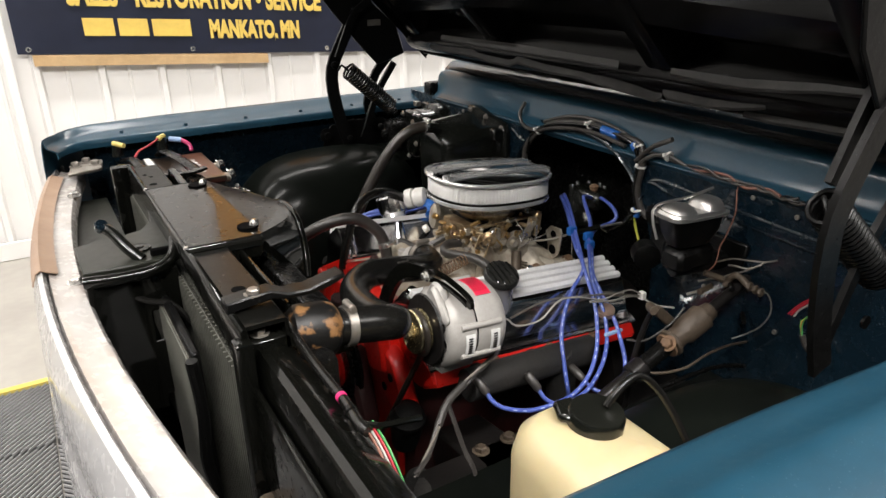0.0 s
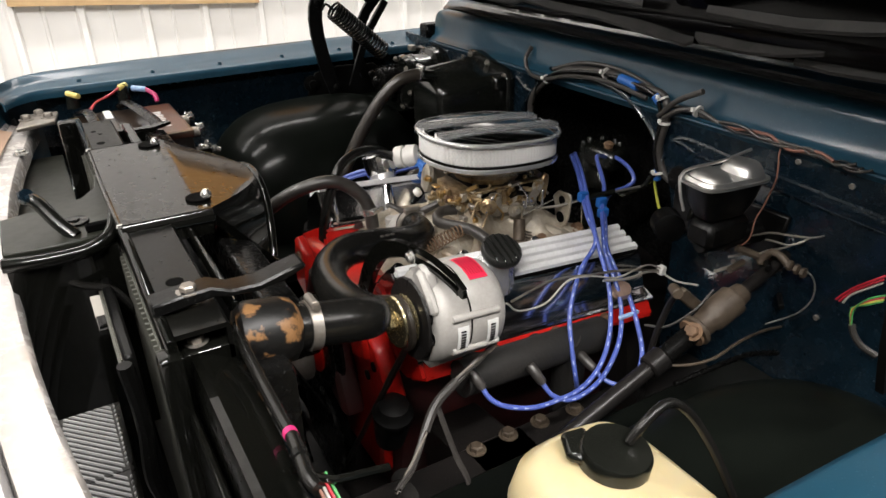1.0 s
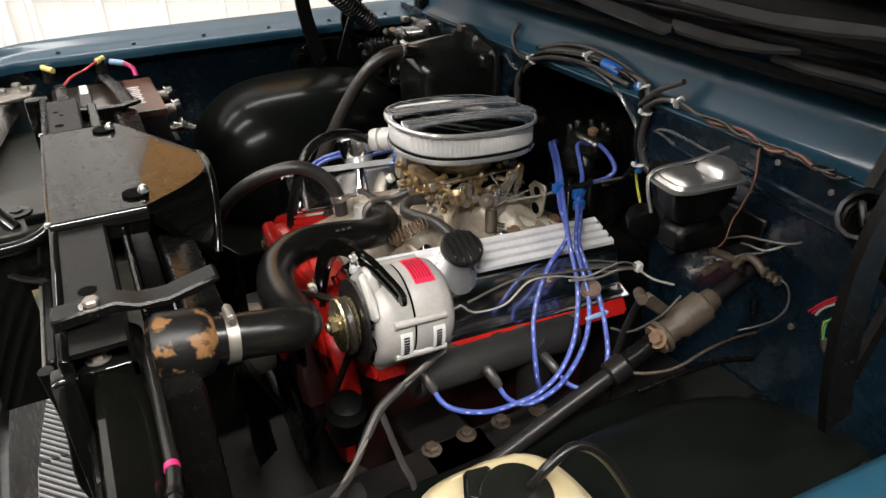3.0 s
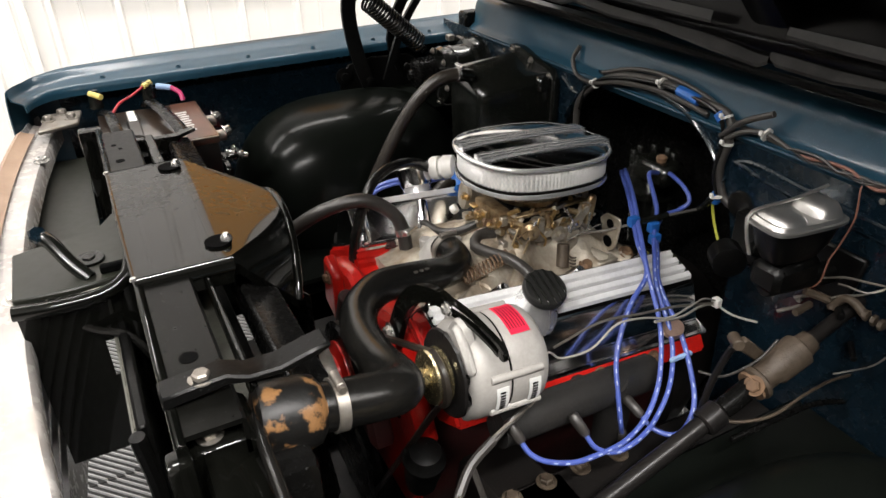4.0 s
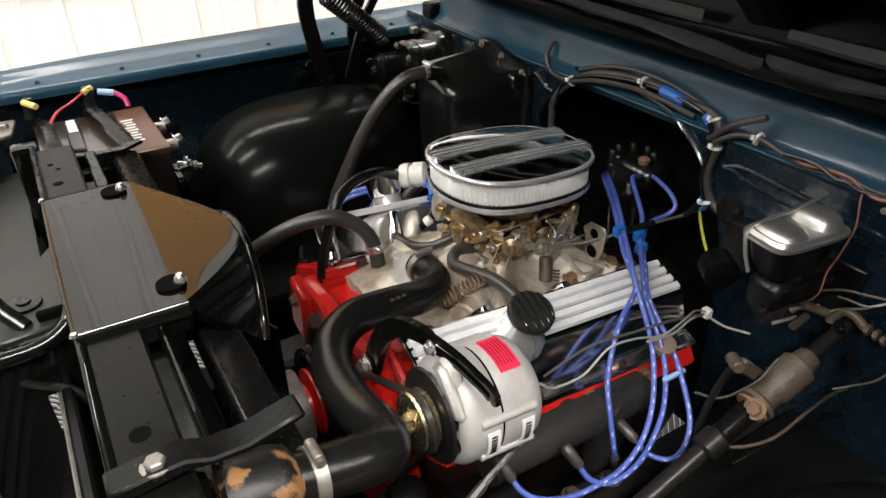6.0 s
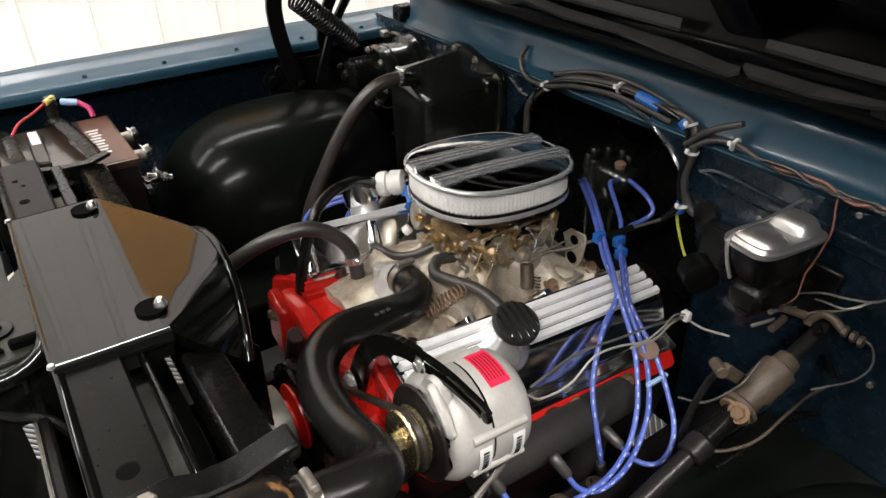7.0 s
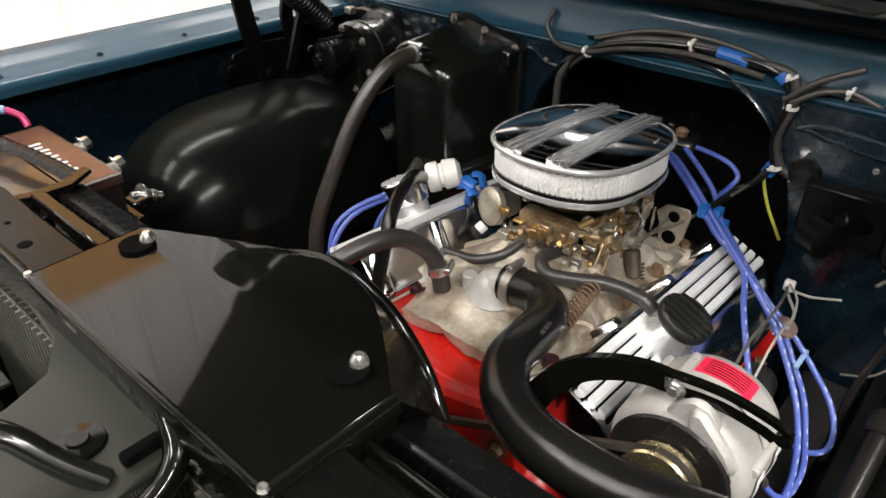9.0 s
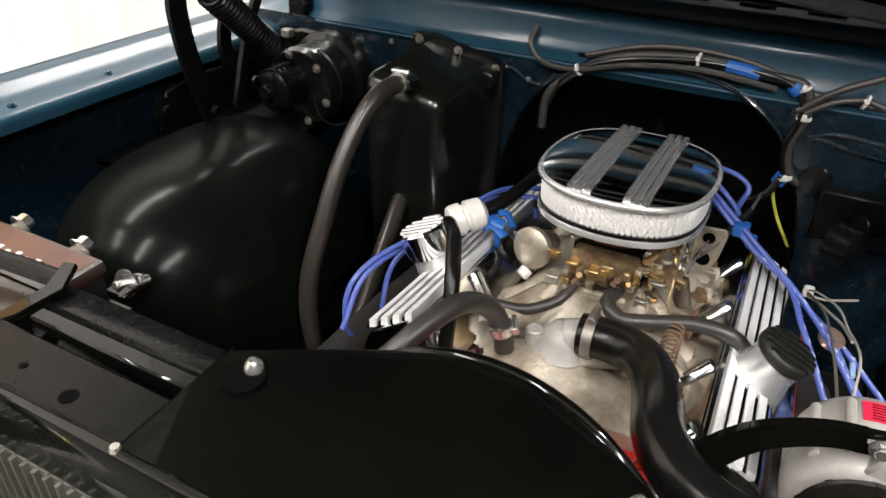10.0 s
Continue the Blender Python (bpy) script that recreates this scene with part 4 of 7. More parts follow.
for y in (0.845, 1.155):
    s = 1 if y > 1 else -1
    part("side_flange", grid([[(0.183 + 0.10 * t, y + (-0.002 if s < 0 else 0.002) * t, 1.1355), (0.183 + 0.10 * t, y + (-0.002 if s < 0 else 0.002) * t + s * 0.004, 1.132), (0.183 + 0.10 * t, y + (-0.002 if s < 0 else 0.002) * t + s * 0.006, 1.121)] for t in (0, 0.3, 0.6, 1.0)]), M["gloss"], shroud, "", 60, 0.002)
    part("corner_tip", lathe((0.1825, y, 1.134), (0, 0, 1), [(0, 0.004), (0.003, 0.003)], 8), M["steel"], shroud)
# the hole is a flat disc, its darkness painted black
for x, y in ((0.276, 0.880), (0.262, 1.130)):
    part("hole", lathe((x, y, 1.1350), (0, 0, 1), [(0, 0.015), (0.0030, 0.015)], 24), M["ink"], shroud)
    part("bolt", lathe((x + 0.009, y - 0.002, 1.1380), (0, 0, 1), [(0, 0.0068), (0.004, 0.0062), (0.008, 0.003)], 16), M["steel"], shroud)

# bonnet, raised
HOOD_A = radians(45)
HU, HN = Vector((-math.cos(HOOD_A), 0, math.sin(HOOD_A))), Vector((-math.sin(HOOD_A), 0, -math.cos(HOOD_A)))
H0 = Vector((1.00, 0, 1.262))


def hood_at(u, y, w):
    """u: from the rear edge forward; w: below the skin."""
    return H0 + HU * u + HN * w + Vector((0, y, 0))


hood = holder("hood", "raised bonnet with a black stamped underside", "hood", hood_at(0, C, -0.05))
skin = []
for i in range(17):
    u = -0.01 + 1.30 * i / 16
    skin.append([hood_at(u, C - 0.66 + 1.32 * k / 24, -0.055 + 0.02 * (abs(k - 12) / 12) ** 4 + 0.01 * math.sin(i * 0.8) * 0) for k in range(25)])
part("skin", grid(skin), M["hoodin"], hood, "black painted inner skin", 60, 0.004)


def beam(u0, u1, y0, y1, depth, name="brace", skew=0.0):
    """A stamped hat-section along u or along y."""
    rows = []
    long_y = (y1 - y0) > (u1 - u0)
    n = 16
    for i in range(n + 1):
        t = i / n
        row = []
        for a, d in ((0, -0.05), (0.14, -0.03), (0.24, depth * 0.7), (0.34, depth), (0.66, depth), (0.76, depth * 0.7), (0.86, -0.03), (1.0, -0.05)):
            dd = d + 0.004 * noise.noise((t * 6, a * 3, y0 * 5))
            if long_y:
                row.append(hood_at(u0 + (u1 - u0) * a + skew * math.sin(t * math.pi), y0 + (y1 - y0) * t, dd))
            else:
                row.append(hood_at(u0 + (u1 - u0) * t, y0 + (y1 - y0) * a, dd))
        rows.append(row)
    return part(name, grid(rows), M["hoodin"], hood, "", 50, 0.003)


rows = [[hood_at(0.01, y, 0.012), hood_at(0.0, y, -0.01), Vector((1.03, y, 1.262)), Vector((1.10, y, 1.268)), Vector((1.20, y, 1.285))] for y in (C - 0.645, C - 0.3, C, C + 0.3, C + 0.645)]
part("rear_flange", grid(rows), M["hoodin"], hood, "", 60, 0.003)
beam(0.005, 0.095, C - 0.63, C + 0.63, 0.018, "rear_beam")
beam(0.13, 0.24, C - 0.60, C + 0.60, 0.004, "cross_beam", 0.05)
beam(0.62, 0.72, C - 0.60, C + 0.60, 0.0, "cross_beam", 0.04)
beam(1.12, 1.24, C - 0.62, C + 0.62, 0.02, "front_beam", 0.02)
for yb in (C - 0.235, C + 0.235):
    beam(0.09, 1.15, yb - 0.045, yb + 0.045, 0.008, "rib")
for sgn in (-1, 1):
    beam(0.0, 1.25, C + sgn * 0.60 - 0.05, C + sgn * 0.60 + 0.05, 0.010, "side_beam")
    rows = [[hood_at(u, C + sgn * (0.648 + d), w) for d, w in ((0, -0.05), (0.008, -0.01), (0.006, 0.012), (0, 0.016))] for u in [-0.01 + 1.29 * i / 12 for i in range(13)]]
    part("side_lip", grid(rows), M["hoodin"], hood, "", 60, 0.003)
for i in range(6):
    y = C - 0.52 + i * 0.21
    part("pressing", grid([[hood_at(0.022 + 0.05 * b_, y + a_, 0.021 - 0.012 * abs(2 * b_ - 1)) for b_ in (0, 0.3, 0.7, 1)]
                           for a_ in (0, 0.03, 0.09, 0.13)]), M["hoodin"], hood, "", 30, 0.004)


def pressed_edge(line):
    """A stamped step along the bonnet's inner panel, its highlight painted grey: (y, u, half height)."""
    rows = [[hood_at(u - h, y, 0.024 + h), hood_at(u + h, y, 0.024 - h), hood_at(u + h + 0.004, y, 0.024 - h - 0.006), hood_at(u - h + 0.004, y, 0.022 + h)] for y, u, h in line]
    return part("pressed_edge", grid(rows, closed=True), M["hoodsheen"], hood, "stamped edge, greyed for its highlight", 20)


pressed_edge([(1.50, 0.058, 0.003), (1.30, 0.064, 0.006), (1.25, 0.060, 0.009), (1.17, 0.056, 0.008), (1.13, 0.066, 0.005), (1.04, 0.062, 0.009), (0.94, 0.058, 0.007), (0.86, 0.052, 0.010), (0.834, 0.048, 0.010), (0.77, 0.032, 0.008), (0.755, 0.032, 0.003)])
pressed_edge([(0.745, 0.046, 0.003), (0.735, 0.046, 0.008), (0.66, 0.045, 0.009), (0.60, 0.048, 0.006), (0.55, 0.052, 0.001)])
pressed_edge([(1.40, 0.100, 0.002), (1.10, 0.100, 0.004), (0.95, 0.099, 0.003), (0.815, 0.097, 0.003)])
pressed_edge([(0.70, 0.100, 0.002), (0.62, 0.097, 0.003), (0.57, 0.096, 0.003), (0.50, 0.104, 0.003), (0.45, 0.112, 0.002), (0.38, 0.115, 0.001)])
pressed_edge([(0.60, 0.022, 0.001), (0.55, 0.024, 0.004), (0.48, 0.026, 0.003), (0.36, 0.026, 0.002)])


def hinge(s):
    """One sprung bonnet hinge; s: +1 at the far fender, -1 at the near one."""
    y = C + s * 0.685

    def P(x, z, dy=0.0):
        return (x, y + s * dy, z)
    h = part("hood_hinge", prism([(0.715, 1.02), (0.74, 1.075), (0.80, 1.085), (0.90, 1.08), (0.95, 1.04), (0.93, 0.995), (0.76, 1.0)], min(y + s * 0.05, y + s * 0.056), max(y + s * 0.05, y + s * 0.056), 1, 0.002), M["deepblack"], hood, "black sprung hinge bolted inside the fender")
    part("pivot", lathe(P(0.727, 1.05, 0.05), (0, -s, 0), [(0, 0.020), (0.006, 0.020), (0.008, 0.010), (0.014, 0.009)], 18), M["deepblack"], h)

    def arm(pts, w, dy, name="arm"):
        rows = []
        line = curve_points([P(x, z, dy) for x, z in pts], 0.02)
        for i, c in enumerate(line):
            t = (line[min(i + 1, len(line) - 1)] - line[max(i - 1, 0)]).normalized()
            nrm = Vector((-t.z, 0, t.x))
            rows.append([c + nrm * w, c + nrm * w + Vector((0, -s * 0.008, 0)), c - nrm * w + Vector((0, -s * 0.008, 0)), c - nrm * w])
        b = grid(rows, closed=True)
        return part(name, b, M["deepblack"], h, "", 40)
    arm([(0.765, 1.04), (0.745, 1.10), (0.730, 1.18), (0.732, 1.235), (0.755, 1.285), (0.80, 1.36), (0.86, 1.44)], 0.016, -0.01)
    arm([(0.86, 1.06), (0.84, 1.13), (0.87, 1.21), (0.93, 1.27)], 0.012, 0.02)
    arm([(0.742, 1.262), (0.79, 1.36), (0.84, 1.40)], 0.009, -0.028, "link")
    arm([(0.80, 1.05), (0.845, 1.16), (0.90, 1.24)], 0.008, -0.03, "link")
    part("spring", spring_coil(P(0.762, 1.232, -0.045), P(0.888, 1.122, -0.035), 0.0200, 20, 0.0032), M["deepblack"], h, "coiled tension spring")
    part("spring_hook", tube([P(0.762, 1.232, -0.045), P(0.748, 1.245, -0.04), P(0.742, 1.232, -0.03)], 0.003, 8), M["deepblack"], h)
    part("spring_hook", tube([P(0.888, 1.122, -0.035), P(0.905, 1.110, -0.03), P(0.905, 1.095, -0.01)], 0.003, 8), M["deepblack"], h)
    part("mount", prism([(0.86, 1.235), (0.80, 1.30), (0.72, 1.40), (0.70, 1.47), (0.78, 1.46), (0.92, 1.33), (0.94, 1.26)], min(y - s * 0.02, y - s * 0.014), max(y - s * 0.02, y - s * 0.014), 1, 0.002), M["deepblack"], h, "hinge plate bolted to the bonnet")
    part("slot", box((0.835, min(y - s * 0.0215, y - s * 0.0205), 1.335), (0.872, max(y - s * 0.0215, y - s * 0.0205), 1.350)), M["dullsteel"], h)
    for x, z in ((0.735, 1.245), (0.765, 1.05), (0.86, 1.07), (0.80, 1.375)):
        part("rivet", lathe(P(x, z, -0.02), (0, -s, 0), [(0, 0.009), (0.004, 0.008), (0.006, 0.004)], 12), M["deepblack"], h)
    return h


hinge(1)
hinge(-1)

# ---- the engine ----
YE = 1.0


def ez(x, z):
    """The engine sits nose-up: heights fall a little towards the rear."""
    return z - 0.085 * (x - 0.54)


def eprism(outline, x0, x1, mat, parent, name, s=1, label="", bevel=0.0, smooth=30):
    """An outline of (distance from the engine's middle, height at its front) drawn along the engine."""
    n = 12
    rows = [[(x0 + (x1 - x0) * i / n, YE + s * d, ez(x0 + (x1 - x0) * i / n, z)) for d, z in outline] for i in range(n + 1)]
    b = grid(rows, closed=True)
    b.verts.ensure_lookup_table()
    m = len(outline)
    b.faces.new(b.verts[:m])
    b.faces.new(b.verts[-m:])
    if bevel:
        bmesh.ops.recalc_face_normals(b, faces=b.faces)
        bmesh.ops.bevel(b, geom=[e for e in b.edges if len(e.link_faces) == 2 and e.calc_face_angle(0) > 0.5], offset=bevel, segments=2, affect="EDGES", clamp_overlap=True)
    return part(name, b, mat, parent, label, smooth)


engine = holder("engine", "red-painted V8 engine with polished finned valve covers", "engine", (0.72, YE, 0.55))
part("block", prism([(0.87, 0.50), (1.13, 0.50), (1.17, 0.70), (1.12, 0.86), (0.88, 0.86), (0.83, 0.70)], 0.50, 0.96, 0, 0.01), M["reddark"], engine, "dark red cast block")
for s in (-1, 1):
    eprism([(0.095, 0.925), (0.110, 0.948), (0.236, 0.882)] + ([(0.262, 0.815), (0.20, 0.755), (0.10, 0.80)] if s > 0 else [(0.254, 0.852), (0.20, 0.82), (0.10, 0.82)]), 0.505, 0.95, M["red"], engine, "cylinder_head", s, "", 0.005)
# front of the block: timing cover, pump body and bosses
part("front_plate", prism([(0.86, 0.60), (1.14, 0.60), (1.16, 0.78), (1.135, 0.925), (1.06, 0.93), (1.0, 0.905), (0.94, 0.92), (0.875, 0.94), (0.84, 0.78)], 0.478, 0.505, 0, 0.006), M["red"], engine, "bright red front plate")
for s in (-1, 1):
    part("front_boss", prism([(YE + s * 0.095, 0.82), (YE + s * 0.15, 0.84), (YE + s * 0.135, 0.935), (YE + s * 0.085, 0.915)], 0.462, 0.484, 0, 0.006), M["red"], engine)
    if s > 0:
        part("front_rib", rod((0.470, YE + s * 0.05, 0.90), (0.470, YE + s * 0.12, 0.75), 0.014, seg=10), M["reddark"], engine)
    part("boss_bolt", hexbolt((0.462, YE + s * 0.115, 0.90), (-1, 0, 0), 0.008, 0.007), M["rust"], engine)
    part("head_plug", hexbolt((0.503, YE + s * 0.185, 0.87), (-1, 0, 0), 0.009, 0.006), M["red"], engine)
part("water_pump", lathe((0.405, YE, 0.80), (1, 0, 0), [(0, 0.026), (0.02, 0.028), (0.025, 0.05), (0.06, 0.056), (0.085, 0.05)], 24), M["red"], engine, "red water pump body")
part("pump_leg", prism([(0.90, 0.70), (0.95, 0.84), (1.05, 0.84), (1.10, 0.70), (1.03, 0.73), (0.97, 0.73)], 0.44, 0.48, 0, 0.008), M["reddark"], engine)
part("pump_bracket", prism([(0.79, 0.80), (0.83, 0.87), (0.88, 0.89), (0.90, 0.83), (0.86, 0.78), (0.82, 0.76)], 0.47, 0.50, 0, 0.006), M["red"], engine, "red mounting bracket with holes")
# black discs painted for the dark bracket holes
for y, z in ((0.835, 0.84), (0.86, 0.81)):
    part("hole", lathe((0.4685, y, z), (-1, 0, 0), [(0, 0.008), (0.002, 0.008)], 14), M["ink"], engine)
part("fuel_pump", lathe((0.468, 0.785, 0.765), (0, -0.25, 1), [(-0.03, 0.022), (0, 0.026), (0.022, 0.028), (0.026, 0.030), (0.034, 0.030), (0.038, 0.026), (0.050, 0.022), (0.054, 0.008)], 20), M["deepblack"], engine, "black fuel pump")
part("pulley", lathe((0.432, YE, 0.80), (1, 0, 0), [(0, 0.02), (0.001, 0.078), (0.006, 0.080), (0.012, 0.070), (0.018, 0.080), (0.024, 0.080), (0.025, 0.03)], 36), M["satin"], engine)
part("pulley", lathe((0.432, YE, 0.62), (1, 0, 0), [(0, 0.02), (0.001, 0.085), (0.006, 0.087), (0.012, 0.076), (0.018, 0.087), (0.024, 0.087), (0.025, 0.03)], 36), M["satin"], engine)
part("oil_pan", prism([(0.88, 0.34), (1.12, 0.34), (1.14, 0.50), (0.86, 0.50)], 0.52, 0.95, 0, 0.015), M["grease"], engine)
part("bellhousing", lathe((0.96, YE, 0.66), (1, 0, 0), [(0, 0.20), (0.03, 0.20), (0.20, 0.13)], 32), M["grease"], engine)

part("valley_front", prism([(0.862, 0.80), (1.138, 0.80), (1.128, 0.918), (1.05, 0.905), (0.95, 0.905), (0.872, 0.915)], 0.50, 0.56, 0, 0.005), M["red"], engine, "bright red front of the valley")
for s in (-1, 1):
    part("mount_pad", box((0.55, (0.645 if s < 0 else 1.20), 0.718), (0.65, (0.715 if s < 0 else 1.26), 0.735), 0.003), M["grease"], engine, "rubber pad on the frame rail")
    part("engine_mount", prism([(YE + s * 0.15, 0.62), (YE + s * 0.15, 0.70), (YE + s * 0.31, 0.722), (YE + s * 0.31, 0.66)], 0.55, 0.65, 0, 0.008), M["grease"], engine, "black engine mount on the frame rail")

# intake manifold: a cast sheet with plenum, runners and bosses
def intake_z(x, y):
    d = abs(y - YE)
    base = 0.940 - 0.35 * max(0.0, d - 0.085) - 0.02 * max(0.0, (0.58 - x) / 0.08)
    plenum = 0.040 * math.exp(-(((x - 0.775) / 0.105) ** 4) - ((y - YE) / 0.080) ** 4)
    dish = -0.022 * math.exp(-((x - 0.645) / 0.02) ** 2 - ((d - 0.05) / 0.03) ** 2)
    run = 0.0
    for rx in (0.60, 0.69, 0.84, 0.90):
        cx = 0.775 + (rx - 0.775) * min(1.0, d / 0.11) * 1.0
        run += 0.030 * math.exp(-((x - cx) / 0.022) ** 2) * min(1.0, d / 0.04)
    front = 0.016 * math.exp(-((x - 0.60) / 0.035) ** 2 - ((y - 1.035) / 0.045) ** 2)
    return ez(x, base + plenum + dish + run + front + 0.004 * noise.noise((x * 35, y * 35, 0)) + 0.003 * noise.noise((x * 80, y * 80, 2)))


rows = []
for i in range(61):
    x = 0.540 + 0.40 * i / 60
    half = 0.118
    rows.append([(x, YE - half + 2 * half * k / 40, intake_z(x, YE - half + 2 * half * k / 40)) for k in range(41)])
intake = part("intake_manifold", grid(rows), M["cast"], engine, "stained bare aluminium intake manifold", 60, 0.02)
for s in (-1, 1):
    for x in (0.573, 0.66, 0.74, 0.82, 0.90):
        y = YE + s * 0.102
        part("bolt", hexbolt((x, y, intake_z(x, y) + 0.001), (0, s * 0.4, 1), 0.0085, 0.008), M["reddark"] if x < 0.6 else M["rust"], intake)
    part("runner", rod((0.63, YE + s * 0.10, ez(0.63, 0.945)), (0.72, YE + s * 0.045, ez(0.72, 0.968)), 0.021, seg=14), M["cast"], intake)
    part("runner", rod((0.86, YE + s * 0.10, ez(0.86, 0.945)), (0.80, YE + s * 0.045, ez(0.80, 0.968)), 0.021, seg=14), M["cast"], intake)
part("carb_pad", box((0.705, 0.945, ez(0.775, 0.972)), (0.855, 1.055, ez(0.775, 0.990)), 0.004), M["cast"], intake)
part("water_crossover", tube([(0.622, 1.005, 0.944), (0.640, 0.965, 0.950), (0.652, 0.925, 0.946), (0.655, 0.900, 0.925)], 0.024, 16, 0.012), M["cast"], intake)
part("choke_coil", spring_coil((0.598, 0.903, 0.972), (0.680, 0.907, 0.988), 0.0095, 13, 0.0012), M["rust"], intake, "rusty coiled heat tube")
th = part("thermostat_housing", lathe((0.615, 1.016, 0.943), (0, -0.10, 1), [(0, 0.030), (0.005, 0.032), (0.010, 0.028), (0.022, 0.023), (0.034, 0.016), (0.038, 0.006)], 24), M["altcast"], engine, "bare alloy thermostat housing")
part("neck", rod((0.615, 1.012, 0.966), (0.620, 0.974, 0.978), 0.019, 0.0195, 20), M["altcast"], th)
part("ear", rod((0.609, 1.045, 0.948), (0.609, 1.045, 0.968), 0.010, seg=12), M["altcast"], th)
part("ear", rod((0.632, 0.985, 0.960), (0.632, 0.985, 0.992), 0.009, seg=12), M["altcast"], th)

# valve covers
def valve_cover(s, cap_x):
    """Polished cover, finned along its outer slope."""
    x0, x1 = (0.508, 0.952) if s < 0 else (0.516, 0.972)
    up = 0.0 if s > 0 else -0.008
    outline = [(0.106, 0.944), (0.104, 0.950), (0.114, 0.955), (0.138, 0.996), (0.146, 1.002), (0.156, 1.001), (0.200, 0.962), (0.206, 0.954), (0.222, 0.900), (0.236, 0.890), (0.236, 0.883)]
    outline[3:7] = [(0.138, 0.982), (0.146, 0.988), (0.156, 0.987), (0.200, 0.962)]
    lift = 0.010 if s > 0 else 0.0
    crest = 0.988
    outline = [(d, z + up + lift * max(0.0, min(1.0, (z - 0.95) / 0.046))) for d, z in outline]
    vc = eprism(outline, x0, x1, M["chrome"], engine, "valve_cover", s, "polished aluminium valve cover with cast fins", 0.0018)
    slope = 0.56
    for i in range(4):
        d0 = 0.1540 + i * (0.0122 if s < 0 else 0.0150)
        z0 = crest + up + lift - (d0 - 0.1540) * slope
        fin = [(d0, z0 - 0.006), (d0 + 0.0004, z0 + 0.0050), (d0 + 0.0012, z0 + 0.0056), (d0 + 0.0076, z0 + 0.0022), (d0 + 0.0084, z0 + 0.0012), (d0 + 0.0084, z0 - 0.010)]
        eprism(fin, x0 + 0.008, x1 - 0.010 + 0.0024 * i, M["fin"], vc, "fin", s)
        # black strip paints in the dark reflection between two fins
        eprism([(d0 + 0.0086, z0 - 0.0105), (d0 + 0.0086, z0 - 0.0048), (d0 + 0.0120, z0 - 0.0066), (d0 + 0.0120, z0 - 0.0125)], x0 + 0.008, x1 - 0.010, M["ink"], vc, "groove_shade", s)
    eprism([(0.100, 0.940 + up), (0.100, 0.9445 + up), (0.240, 0.8865 + up), (0.240, 0.882 + up)], x0 - 0.005, x1 + 0.005, M["chrome"], vc, "rim", s)
    # bolt pillars on the inner wall
    for x in (x0 + 0.022, x0 + 0.135, x0 + 0.27, x0 + 0.40):
        top, foot = (x, YE + s * 0.141, ez(x, crest - 0.0025 + up + lift)), (x - 0.010, YE + s * 0.113, ez(x, 0.948 + up))
        part("pillar", rod(foot, top, 0.0135, 0.0085, 16), M["chrome"], vc)
        part("bolt", hexbolt((x - 0.010, YE + s * 0.108, ez(x, 0.950 + up)), (0, -s * 0.5, 1), 0.006, 0.008), M["chrome"], vc)
    # filler or breather neck
    ax = Vector((0, s * 0.42, 0.90)).normalized()
    foot = Vector((cap_x, YE + s * (0.196 if s > 0 else 0.188), ez(cap_x, 0.966 + up if s > 0 else 0.972)))
    part("neck", lathe(foot, ax, [(-0.026, 0.038), (-0.006, 0.033), (0.010, 0.027), (0.030, 0.026)], 28), M["polished"], vc)
    return foot + ax * 0.028, ax


near_cap, near_ax = valve_cover(-1, 0.665)
far_cap, far_ax = valve_cover(1, 0.672)
br = holder("breather_cap", "ribbed black plastic breather cap on the valve cover", "cap", near_cap)
part("cap", lathe(near_cap, near_ax, [(0, 0.024), (0.002, 0.029), (0.005, 0.0305), (0.012, 0.0305), (0.015, 0.028)], 32), M["capblk"], br)
a_, s_, u_ = frame_of(near_ax)
for i in range(5):
    yy = -0.0200 + i * 0.0100
    half = math.sqrt(0.0285 ** 2 - yy ** 2)
    c0 = near_cap + near_ax * 0.0165 + s_ * yy
    part("rib", tube([c0 - u_ * half - near_ax * 0.003, c0 - u_ * half * 0.8, c0, c0 + u_ * half * 0.8, c0 + u_ * half - near_ax * 0.003], 0.0016, 8), M["plastic"], br)
for k in (-1, 1):
    part("mount_foot", box((0.552, YE + k * 0.20, 0.545), (0.598, YE + k * 0.20 + 0.04, 0.640), 0.004), M["grease"], engine)
oc = holder("oil_filler_cap", "ribbed polished filler cap on the far valve cover", "cap", far_cap)
part("cap", lathe(far_cap, far_ax, [(0, 0.026), (0.002, 0.030), (0.010, 0.031), (0.034, 0.031), (0.037, 0.028)], 32), M["chrome"], oc)
a_, s_, u_ = frame_of(far_ax)
for i in range(6):
    yy = -0.025 + i * 0.010
    half = math.sqrt(max(0.0001, 0.028 ** 2 - yy ** 2))
    c0 = far_cap + far_ax * 0.037 + s_ * yy
    part("rib", rod(c0 - u_ * half, c0 + u_ * half, 0.003, seg=6), M["polished"], oc)

